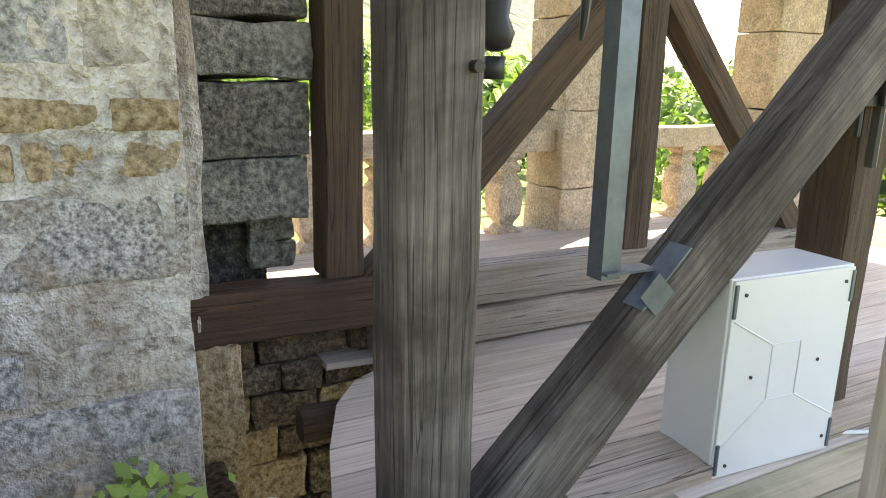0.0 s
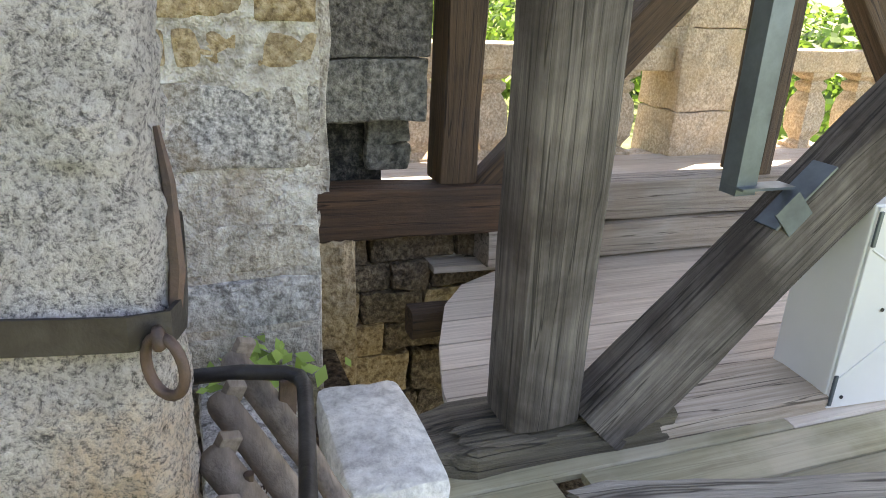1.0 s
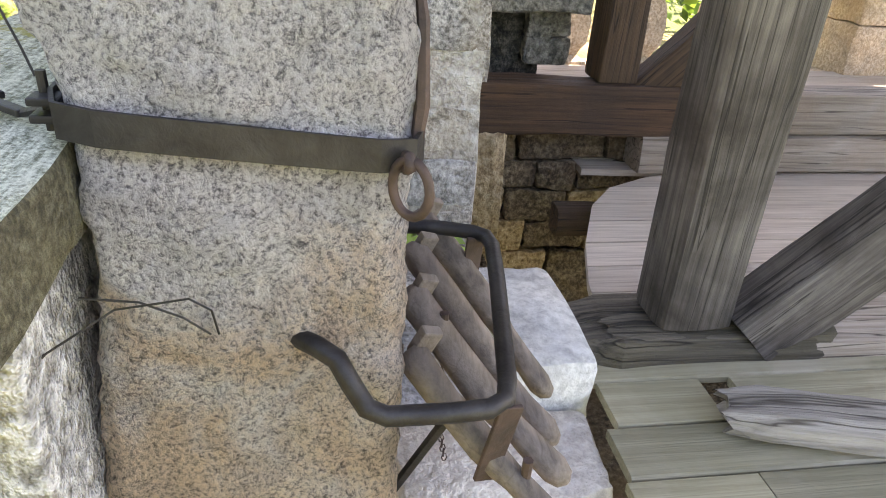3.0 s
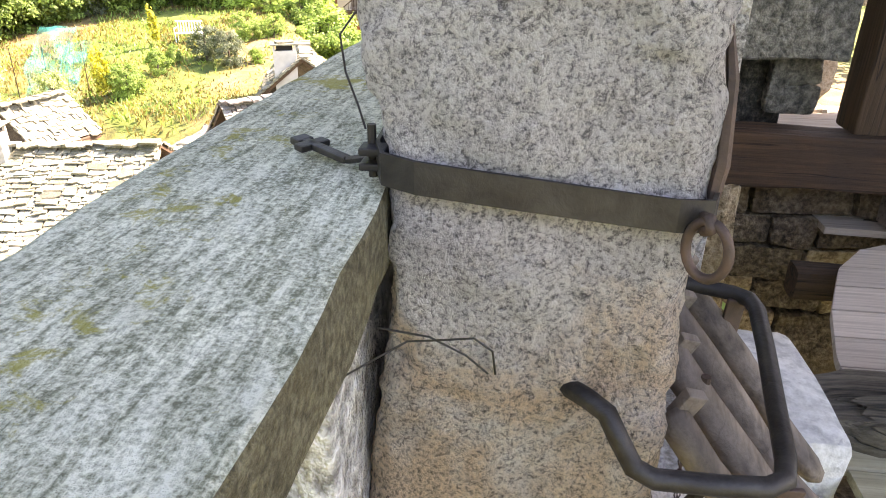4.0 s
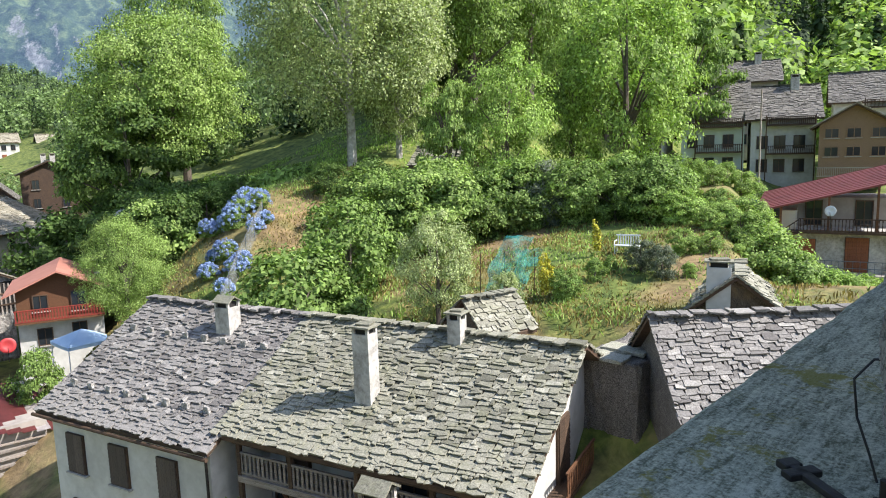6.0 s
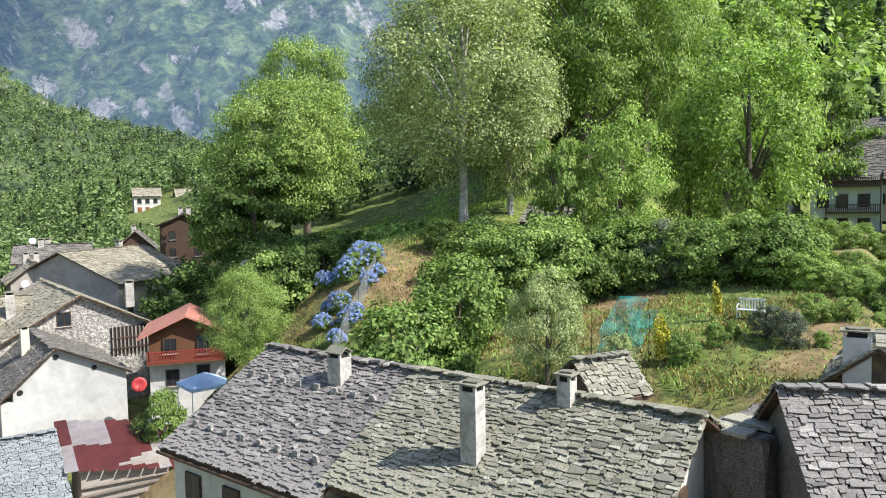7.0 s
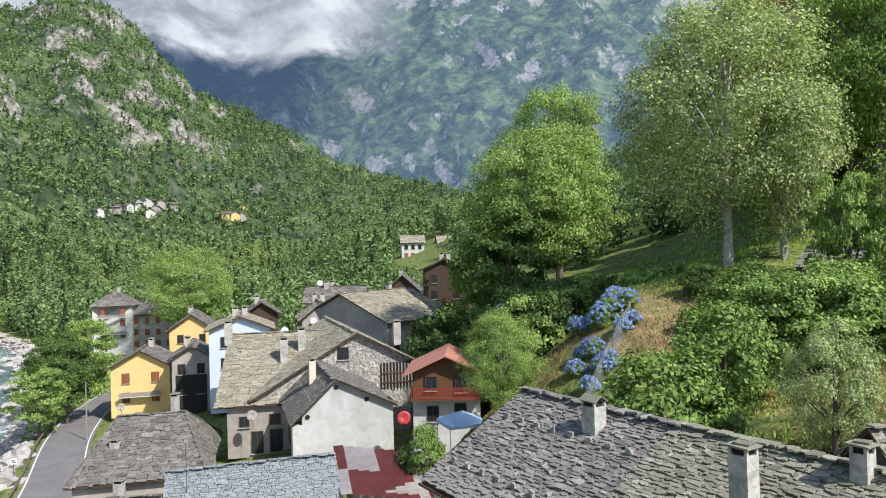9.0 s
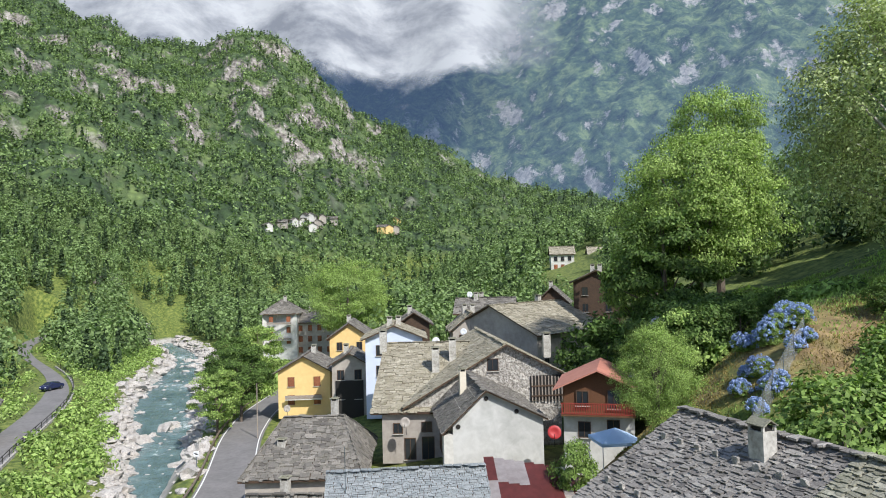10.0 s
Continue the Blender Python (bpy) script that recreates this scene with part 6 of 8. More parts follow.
for i in range(9):
    w = 0.165 + 0.02 * rngb.random()
    if i == 0:
        for a, b in ((0.49, 0.80), (0.90, 4.4)):
            beam("board", (a, y - w / 2, FLOOR - 0.015), (b, y - w / 2, FLOOR - 0.015), w - 0.009, 0.03, M_BOARDG, floor_, seed=i, amp=0.002, bev=0.003)
    else:
        x0 = 0.47 - 0.10 * i * 0.18
        xs = [x0, 4.4] if i % 2 else [x0, 0.78 if i == 2 else 1.6 + rngb.random(), 4.4]
        for a, b in zip(xs, xs[1:]):
            beam("board", (a + 0.002, y - w / 2, FLOOR - 0.015), (b - 0.002, y - w / 2, FLOOR - 0.015), w - 0.009, 0.03, M_BOARDG if a < 1.2 else M_BOARD, floor_, seed=i + int(a * 9), amp=0.002, bev=0.003)
    y -= w
def board_edge(y):
    """The floor's rounded inner edge."""
    return float(np.interp(y, [1.6, 1.99, 2.3, 2.65, 2.85, 2.98, 3.05, 3.06, 6], [0.60, 0.655, 0.75, 0.90, 1.06, 1.30, 1.60, 1.0, 1.0]))


y = 1.74
i = 0
while y < 5.1:
    w = 0.17 + 0.03 * rngb.random()
    n = 5
    bm = bmesh.new()
    lo, hi = [], []
    pts = [(board_edge(y + 0.004 + (w - 0.008) * k / n), y + 0.004 + (w - 0.008) * k / n) for k in range(n + 1)] + [(6.2, y + w - 0.004), (6.2, y + 0.004)]
    c0 = Vector((pts[0][0], y, FLOOR))
    lo = [bm.verts.new((a - c0.x, q - c0.y, -0.035)) for a, q in pts]
    hi = [bm.verts.new((a - c0.x, q - c0.y, 0.002 * math.sin(i * 5.1))) for a, q in pts]
    bm.faces.new(hi)
    bm.faces.new(lo[::-1])
    for k in range(len(pts)):
        q = (k + 1) % len(pts)
        bm.faces.new((lo[k], lo[q], hi[q], hi[k]))
    part("board", bm, M_BOARD, floor_, m=Matrix.Translation(c0))
    y += w
    i += 1
for yy in (0.5, 1.3, 2.0, 2.7):
    beam("joist", (0.75, yy, 20.53), (6.0, yy, 20.53), 0.12, 0.14, M_WOODB, floor_, seed=70 + int(yy * 3))

# timber bell frame
frame_ = thing("bell_stand", (1.2, 2.3, FLOOR), "massive weathered timber bell stand with braces", "timber stand")
beam("sill", (0.49, 1.665, 20.64), (1.20, 1.660, 20.638), 0.30, 0.13, M_WOODOLD, frame_, seed=1, amp=0.014, ends=1.0)
beam("sill", (1.205, 1.660, 20.630), (4.3, 1.635, 20.622), 0.30, 0.11, M_SILL, frame_, seed=19, amp=0.006)
beam("sill_layer", (0.56, 1.60, 20.685), (1.26, 1.595, 20.675), 0.15, 0.06, M_WOODOLD, frame_, seed=11, amp=0.012, ends=1.0)
beam("post", (0.828, 1.66, 20.72), (0.795, 1.66, 26.4), 0.245, 0.225, M_WOOD, frame_, seed=2, bev=0.03)
beam("brace", (1.02, 1.60, 20.66), (2.75, 1.60, 22.34), 0.18, 0.245, M_WOOD, frame_, seed=3, amp=0.012, bev=0.03)
beam("beam", (0.36, 3.10, 20.945), (1.45, 3.10, 20.93), 0.2, 0.25, M_WOODR, frame_, seed=4, amp=0.010)
beam("beam", (1.4, 3.10, 20.935), (5.2, 3.10, 20.935), 0.2, 0.21, M_WOODG, frame_, seed=14, amp=0.010)
beam("beam", (1.25, 3.08, 20.725), (5.2, 3.08, 20.725), 0.2, 0.19, M_WOODG, frame_, seed=5, amp=0.012)
beam("post", (1.10, 3.17, 21.06), (1.13, 3.17, 26.4), 0.2, 0.225, M_WOODB, frame_, seed=6)
beam("post", (2.90, 3.12, 21.04), (2.93, 3.12, 26.4), 0.2, 0.22, M_WOODB, frame_, seed=7)
beam("brace", (1.25, 3.12, 20.98), (2.78, 3.12, 22.55), 0.16, 0.20, M_WOODB, frame_, seed=8)
beam("brace", (4.50, 3.12, 20.93), (3.06, 3.12, 22.50), 0.16, 0.17, M_WOODB, frame_, seed=9)
beam("post", (2.78, 1.75, 20.6), (2.78, 1.75, 26.4), 0.2, 0.22, M_WOODB, frame_, seed=12)
beam("post", (4.75, 3.12, 20.6), (4.75, 3.12, 26.4), 0.22, 0.22, M_WOOD, frame_, seed=13)
beam("post", (2.09, 1.02, 20.6), (2.03, 1.02, 26.4), 0.14, 0.12, M_BOARD, frame_, seed=15)
beam("head_beam", (0.5, 1.62, 25.9), (5.0, 1.62, 25.9), 0.2, 0.22, M_WOODB, frame_, seed=16)
beam("head_beam", (0.5, 3.12, 25.9), (5.0, 3.12, 25.9), 0.2, 0.22, M_WOODB, frame_, seed=17)
for x, z in ((0.90, 22.03),):
    bm = bmesh.new()
    rod(bm, [(x, 1.56, z), (x, 1.52, z)], 0.016, 10)
    part("bolt", bm, M_IRON, frame_)
bm = bmesh.new()
box(bm, (1.44, 1.60, 22.2), (0.075, 0.008, 1.60))
box(bm, (1.406, 1.63, 22.2), (0.008, 0.07, 1.60))
box(bm, (1.50, 1.60, 21.425), (0.20, 0.07, 0.008))
part("steel_angle", bm, M_STEEL, frame_, "blue-grey steel angle bar")
bm = bmesh.new()
box(bm, (0, 0, 0), (0.26, 0.09, 0.008), pose(1.60, 1.56, 21.405, 0, -45, 0))
box(bm, (0, 0, 0), (0.10, 0.008, 0.10), pose(1.56, 1.515, 21.36, 0, -45, 0))
part("bracket", bm, M_STEEL, frame_, "blue-grey steel bracket")
log_ = thing("timber_offcut", (1.1, 1.2, FLOOR), "grey split weathered timber lying on the boards", "timber")
beam("log", (0.77, 1.25, FLOOR + 0.045), (1.95, 0.98, FLOOR + 0.05), 0.17, 0.09, M_LOG, log_, seed=33, amp=0.02, bev=0.04, ends=0.8)
scrap = thing("scrap_iron", (1.35, 1.72, FLOOR), "small rusty scrap of iron on the boards", "scrap")
beam("bar", (1.26, 1.78, FLOOR + 0.02), (1.46, 1.74, FLOOR + 0.02), 0.03, 0.012, M_RUST, scrap, seed=3)

# motor drive and cable on the frame post
drive = thing("bell_hammer_drive", (2.75, 1.62, 21.9), "black electric bell hammer drive on the post", "drive")
bm = bmesh.new()
box(bm, (2.72, 1.60, 21.98), (0.16, 0.10, 0.10), None, 0, 0.008)
box(bm, (2.60, 1.60, 21.95), (0.10, 0.05, 0.04), None, 0, 0.004)
rod(bm, [(2.58, 1.60, 22.0), (2.58, 1.60, 21.82)], 0.014, 8)
rod(bm, [(2.70, 1.60, 21.93), (2.70, 1.60, 21.70)], 0.022, 8)
part("housing", bm, M_BLACK, drive)
hammer = thing("bell_clapper", (2.2, 2.9, 22.3), "black iron clapper rod hanging above the beams", "clapper")
bm = bmesh.new()
rod(bm, [(2.42, 2.95, 22.9), (2.36, 2.95, 22.45), (2.35, 2.95, 22.28), (2.34, 2.95, 22.20)], 0.03, 8, 0, [0.028, 0.03, 0.022, 0.01])
part("rod", bm, M_BLACK, hammer)
bm = bmesh.new()
lathe(bm, [(0.02, 0.0), (0.07, 0.02), (0.09, 0.08), (0.06, 0.15), (0.07, 0.22), (0.03, 0.30)], (1.70, 2.75, 22.12), 14)
box(bm, (1.69, 2.75, 22.05), (0.08, 0.08, 0.10))
part("ball", bm, M_BLACK, hammer, smooth=True)
cab = thing("cable", (2.62, 1.4, FLOOR), "white electric cable on the boards", "cable")
bm = bmesh.new()
rod(bm, [(2.46, 1.60, FLOOR + 0.06), (2.56, 1.55, FLOOR + 0.02), (2.68, 1.50, FLOOR + 0.012), (2.9, 1.40, FLOOR + 0.012), (3.3, 1.38, FLOOR + 0.012)], 0.010, 8)
part("sheath", bm, M_WHITE, cab, smooth=True)

# white cabinet
cabm = pose(2.205, 1.62, FLOOR, 0, 0, -4)
cabinet = thing("cabinet", (2.205, 1.62, FLOOR), "white plastic equipment cabinet standing on the boards", "cabinet", yaw=-4)
bm = bmesh.new()
box(bm, (0, 0.006, 0.375), (0.60, 0.262, 0.75), None, 0, 0.006)
part("body", bm, M_WHITE, cabinet, m=cabm)
bm = bmesh.new()
box(bm, (0, -0.131, 0.375), (0.585, 0.012, 0.735), None, 0, 0.004)
cover = part("cover", bm, M_WHITE, cabinet, m=cabm)
for x0, z0, x1, z1 in ((-0.28, 0.60, -0.08, 0.49), (-0.08, 0.49, 0.06, 0.49), (-0.08, 0.49, -0.08, 0.28), (-0.08, 0.28, -0.28, 0.12), (0.06, 0.49, 0.06, 0.28), (-0.08, 0.28, 0.06, 0.28), (0.06, 0.28, 0.28, 0.16)):
    bm = bmesh.new()
    rod(bm, [(x0, -0.138, z0), (x1, -0.138, z1)], 0.0035, 6)
    part("rib", bm, M_WHITE, cover, m=cabm)
for x in (-0.285, 0.285):
    for z in (0.08, 0.67):
        bm = bmesh.new()
        box(bm, (x, -0.137, z), (0.014, 0.012, 0.12), None, 0, 0.003)
        part("clip", bm, M_STEEL, cover, m=cabm)
for x, z in ((-0.24, 0.69), (0.25, 0.69), (-0.24, 0.05), (0.25, 0.07), (-0.17, 0.38), (0.16, 0.40)):
    bm = bmesh.new()
    rod(bm, [(x, -0.136, z), (x, -0.141, z)], 0.007, 10)
    part("screw", bm, M_BLACK, cover, m=cabm)

# iron bracket with the wooden clappers beside the pillar
rack = thing("clapper_rack", (-0.05, 0.9, 21.2), "bent iron bracket with old wooden clappers beside the pillar", "clapper rack")
bm = bmesh.new()
rod(bm, [(-0.305, 0.775, 21.305), (-0.275, 0.745, 21.307), (-0.250, 0.725, 21.30), (-0.232, 0.71, 21.27), (-0.212, 0.695, 21.24), (-0.185, 0.69, 21.228), (-0.10, 0.685, 21.232), (-0.045, 0.685, 21.236), (-0.020, 0.70, 21.238), (-0.010, 0.735, 21.242), (0.008, 0.85, 21.25), (0.028, 0.98, 21.262), (0.042, 1.09, 21.27), (0.038, 1.125, 21.27), (0.015, 1.145, 21.27), (-0.06, 1.17, 21.27), (-0.16, 1.175, 21.27)], 0.0145, 10)
part("bar", bm, M_IRON, rack, "bent round iron bar", smooth=True)
bm = bmesh.new()
box(bm, (0, 0, 0), (0.036, 0.008, 0.15), pose(-0.025, 0.695, 21.16, 6, 8, 10), 0, 0.002)
part("tang", bm, M_RUST, rack)
bm = bmesh.new()
box(bm, (0, 0, 0), (0.034, 0.008, 0.13), pose(0.015, 1.13, 21.20, 0, 4, 10), 0, 0.002)
part("tang", bm, M_RUST, rack)
for i, (a, b, w) in enumerate((((-0.075, 1.27, 21.245), (0.115, 0.87, 21.10), 0.026), ((-0.105, 1.13, 21.235), (0.095, 0.76, 21.09), 0.027), ((-0.125, 0.99, 21.225), (0.085, 0.68, 21.08), 0.029), ((-0.135, 0.86, 21.205), (0.06, 0.60, 21.06), 0.027))):
    bm = bmesh.new()
    a, b = Vector(a), Vector(b)
    pts = [a.lerp(b, t) + Vector((0, 0, 0.012 * math.sin(t * 5 + i))) for t in (0, 0.04, 0.25, 0.5, 0.62, 0.7, 0.8, 0.93, 0.98, 1.0)]
    rod(bm, pts, w, 8, 0, [w * 0.75, w * 1.05, w, w * 1.02, w * 0.86, w * 0.72, w * 0.78, w * 0.86, w * 0.6, w * 0.15])
    rough(bm, 0.003, 18, i)
    part("clapper", bm, M_CLUB, rack, "smooth worn wooden clapper", smooth=True)
    bm = bmesh.new()
    box(bm, (0, 0, 0), (0.036, 0.020, 0.055), Matrix.Translation(a.lerp(b, 0.07) + Vector((0.010, 0.02, 0.028))) @ pose(0, 0, 0, 15, 20, 20), 0, 0.004)
    part("tongue", bm, M_CLUB, rack)
for p in ((-0.07, 0.93, 21.20), (0.015, 0.67, 21.12)):
    bm = bmesh.new()
    rod(bm, [(p[0], p[1], p[2] - 0.04), (p[0], p[1], p[2] + 0.03)], 0.008, 8)
    part("pin", bm, M_RUST, rack)
bm = bmesh.new()
rod(bm, [(-0.06, 0.80, 21.15), (-0.10, 0.86, 21.0), (-0.16, 0.93, 20.8)], 0.010, 6)
part("stay", bm, M_IRON, rack)
chain = [(-0.04 + 0.03 * t - 0.02 * math.sin(t * 3), 1.0 + 0.1 * t, 21.18 - 0.45 * t) for t in np.linspace(0, 1, 26)]
bm = bmesh.new()
for i, p in enumerate(chain):
    rod(bm, [(p[0] + 0.006 * math.cos(q) * (i % 2), p[1] + 0.006 * math.cos(q) * (1 - i % 2), p[2] + 0.011 * math.sin(q)) for q in np.linspace(0, 6.283, 7)], 0.0016, 4)
part("chain", bm, M_RUST, rack)

# loose stones beside the floor
stone_w = thing("white_stone", (0.3, 1.7, 20.5), "pale whitewashed stone block beside the sill", "stone block")
part("block", rock(0.20, 0.475, 1.42, 1.95, 20.42, 20.72, 12, 6, 0.016, 0.03), M_PALE, stone_w, smooth=True)
stone_x = thing("white_stone", (0.2, 1.3, 20.4), "pinkish worn stone block under the clappers", "stone block")
part("block", rock(-0.10, 0.44, 1.10, 1.41, 20.30, 20.58, 14, 6, 0.02, 0.03), M_PINK, stone_x, smooth=True)
stone_y = thing("paving_stone", (0.1, 1.4, 20.3), "pinkish flat paving stone beside the pillar", "paving stone")
part("block", rock(-0.15, 0.40, 0.55, 1.09, 20.2, 20.50, 16, 6, 0.016, 0.03), M_PINK, stone_y, smooth=True)
part("bed", rock(-0.2, 0.48, 0.2, 3.2, 19.2, 20.28, 17, 8, 0.03, 0.03), M_RUBBLE, inner, smooth=True)
ledge2 = thing("stone_ledge", (0.0, 2.2, 20.4), "grey stone ledge before the pier", "ledge")
part("block", rock(-0.15, 0.19, 1.45, 2.46, 20.2, 20.55, 18, 6, 0.02, 0.03), M_PIER2, ledge2, smooth=True)
# weeds on the ledge
weed = thing("weed", (0.05, 2.35, 20.55), "small green leafy weed on the ledge", "weed")
rngw = np.random.default_rng(3)
P = np.array([0.06, 2.32, 20.60]) + rngw.normal(0, 1, (70, 3)) * np.array([0.10, 0.05, 0.05])
V, F = leaf_quads(P, np.tile([0.1, -0.6, 0.8], (70, 1)), 0.055, rngw, 1.3, 0.4)
pymesh("leaves", V, F, M_LEAF, weed)

# far side: balustrade and cream pillars
bal = thing("balustrade", (5, 5.4, 20.6), "cream stone balustrade with square balusters", "balustrade")
part("rail", rock(-0.6, 9.0, 5.25, 5.58, 21.36, 21.56, 3, 12, 0.008, 0.02), M_CREAM, bal)
part("base", boxb(-0.6, 9.0, 5.25, 5.58, 20.40, 20.60), M_CREAM, bal)
prof_b = [(0.19, 0.0), (0.19, 0.06), (0.10, 0.10), (0.12, 0.14), (0.17, 0.20), (0.185, 0.36), (0.165, 0.50), (0.11, 0.58), (0.15, 0.62), (0.15, 0.66), (0.10, 0.69), (0.19, 0.74), (0.19, 0.78)]
bm = bmesh.new()
lathe(bm, [(r * 0.98, z) for r, z in prof_b], (0, 0, 0), 4)
bal0 = part("baluster", bm, M_CREAM, bal, m=pose(3.5, 5.41, 20.58, 0, 0, 45))
for x in (0.4, 1.02, 1.64, 2.26, 2.88, 5.12, 5.74, 6.36, 8.2, 8.8):
    again(bal0, pose(x, 5.41, 20.58, 0, 0, 45), bal)
for x0, x1, nm in ((3.95, 4.62, "cream stone pillar with crumbling edge"), (6.72, 7.6, "broad cream stone pillar of squared blocks")):
    pl = thing("pillar", ((x0 + x1) / 2, 5.4, 20.4), nm, "pillar")
    z = 20.4
    i = 0
    while z < 26.3:
        h = 0.62 + 0.1 * (i % 3)
        part("block", rock(x0, x1, 5.15, 5.72, z, min(z + h, 26.4) - 0.008, i + x0, 5, 0.016, 0.02), M_CREAM, pl, smooth=True)
        z += h
        i += 1
# unseen ceiling of the belfry, sized to block sun yet admit skylight
top_ = part("ceiling", boxb(-1.0, 10.6, -1.4, 7.2, 26.4, 26.6), M_WOODB)
tagged(top_, "unseen brown belfry ceiling, sized to block the sun", "ceiling", kind="structure")
low = thing("wall_tower", (3.0, 2.0, 10.0), "rough stone tower wall under the belfry", "wall", kind="structure")
part("masonry", boxb(-0.88, 9.0, 3.3, 5.6, 0.0, 20.4), M_RUBBLE, low)
part("masonry", boxb(-0.86, 9.0, -2.4, 3.3, 0.0, 19.3), M_RUBBLE, low)

# ------------------------------------------------------------------ trees and shrubs
def crown_mesh(name, kind, seed, n_clump, n_leaf, size):
    """A crown for a tree 1 high and about 1 wide (origin at the foot)."""
    rng = np.random.default_rng(seed)
    cs = []
    if kind == "round":
        cz, hz, rad, lo = 0.60, 0.40, 0.46, 0.14
    elif kind == "birch":
        cz, hz, rad, lo = 0.58, 0.44, 0.36, 0.12
    elif kind == "shrub":
        cz, hz, rad, lo = 0.45, 0.50, 0.55, 0.0
    else:
        cz, hz, rad, lo = 0.5, 0.5, 0.24, 0.02
    lump = rng.normal(0, 1, (14, 3))
    lump /= np.linalg.norm(lump, axis=1, keepdims=True)
    while len(cs) < n_clump:
        d = rng.normal(0, 1, 3)
        d /= np.linalg.norm(d)
        q = 0.50 + 0.5 * rng.random() ** 0.5
        bulge = 0.80 + 0.28 * max(0, max(lump @ d)) ** 6 + 0.16 * rng.random() - 0.10
        p = np.array([d[0] * rad, d[1] * rad, d[2] * hz]) * q * bulge + np.array([0, 0, cz])
        if kind == "conifer":
            z = rng.random() ** 0.8
            r = rad * (1 - z) * (0.55 + 0.45 * rng.random()) + 0.01
            th = rng.random() * 6.283
            p = np.array([math.cos(th) * r, math.sin(th) * r, 0.05 + 0.95 * z])
        if p[2] < lo:
            continue
        cs.append(p)
    cs = np.array(cs)
    per = n_leaf // n_clump
    cr = {"round": 0.105, "birch": 0.075, "shrub": 0.15, "conifer": 0.05}[kind] * (0.7 + 0.6 * rng.random(n_clump))
    d = rng.normal(0, 1, (n_clump, per, 3))
    d /= np.linalg.norm(d, axis=2, keepdims=True)
    d[..., 2] = np.where(d[..., 2] < -0.2, -d[..., 2] * 0.6, d[..., 2])
    rr = (0.45 + 0.6 * rng.random((n_clump, per, 1)))
    sc = np.array([1.0, 1.0, {"birch": 1.15, "shrub": 1.0}.get(kind, 0.75)])
    P = cs[:, None, :] + d * rr * cr[:, None, None] * sc
    if kind == "birch":
        P[..., 2] -= 0.06 * rng.random((n_clump, per)) ** 2
    out = d * 0.7 + (cs[:, None, :] - np.array([0, 0, cz - 0.25])) * 1.1
    V, F = leaf_quads(P.reshape(-1, 3), out.reshape(-1, 3), size, rng, 1.3, 0.5, 0.5 if kind == "birch" else 0.0)
    me = pymesh(name, V, F, M_LEAF)
    data = me.data
    bpy.data.objects.remove(me)
    return data, cs


CROWNS = {}
for key, kind, seed, nc, nl, size in (("round", "round", 1, 170, 60000, 0.0105), ("round_b", "round", 2, 150, 50000, 0.0115), ("birch", "birch", 3, 230, 62000, 0.0082), ("airy", "birch", 4, 150, 24000, 0.0135),
                                      ("shrub", "shrub", 5, 70, 11000, 0.033), ("shrub_b", "shrub", 6, 54, 10000, 0.035), ("conifer", "conifer", 7, 260, 9000, 0.030), ("bushy", "round", 8, 90, 18000, 0.021)):
    CROWNS[key] = crown_mesh("crown", kind, seed, nc, nl, size)


def tree(name, x, y, h, w, crown, leaf, label, category="tree", group="", bark=None, z=None, lean=0.0, seed=0, trunk=True):
    """A tree or shrub: tapered trunk with limbs, and its crown of leaves. w: crown width over height."""
    z = gz(x, y) - 0.1 if z is None else z
    t = thing(name, (x, y, z), label, category, group)
    data, cs = CROWNS[crown]
    k = {"round": 0.92, "round_b": 0.92, "birch": 0.72, "airy": 0.72, "shrub": 1.1, "shrub_b": 1.1, "conifer": 0.48, "bushy": 0.92}[crown]
    m = pose(x, y, z, lean, 0, seed * 67.0) @ Matrix.Diagonal((h * w / k, h * w / k, h, 1))
    ob = new("crown", data)
    ob.parent, ob.matrix_parent_inverse, ob.matrix_basis = t, WM[t].inverted(), m
    ob.material_slots[0].link = "OBJECT"
    ob.material_slots[0].material = leaf
    if trunk:
        bm = bmesh.new()
        r = h * 0.016 + 0.02
        rod(bm, [(0, 0, -0.3), (0.02 * h * 0.3, 0, h * 0.25), (0, 0.01 * h, h * 0.55), (0.01 * h, 0, h * 0.9)], r, 7, 0, [r * 1.25, r, r * 0.65, r * 0.15])
        rng = random.Random(seed)
        for c in rng.sample(list(map(tuple, cs)), min(9, len(cs))):
            zb = h * min(max(c[2] * 0.55, 0.12), 0.7)
            e = (c[0] * h * w / k, c[1] * h * w / k, c[2] * h)
            rod(bm, [(0, 0, zb), (e[0] * 0.5, e[1] * 0.5, zb * 0.4 + e[2] * 0.6), e], r * 0.4, 5, 0, [r * 0.5, r * 0.3, r * 0.08])
        part("trunk" if h > 3.5 else "stem", bm, bark or M_BARK, t, m=pose(x, y, z, lean, 0, seed * 67.0))
    return t


def at_az(az, D):
    return -math.sin(radians(az)) * D, math.cos(radians(az)) * D


def tree_at(name, az, D, top_el, w, crown, leaf, label, base=None, **kw):
    """A tree at a bearing and a distance from the tower, whose top stands at an elevation seen from the belfry."""
    x, y = at_az(az, D)
    z = gz(x, y) - 0.1 if base is None else base
    return tree(name, x, y, 22.1 + D * math.tan(radians(top_el)) - z, w, crown, leaf, label, z=z, **kw)


# large trees over the garden
tree_at("broadleaf_tree", 63.2, 84, 10.3, 0.80, "round", M_LEAF, "large bright green broadleaf tree on the slope", seed=1)
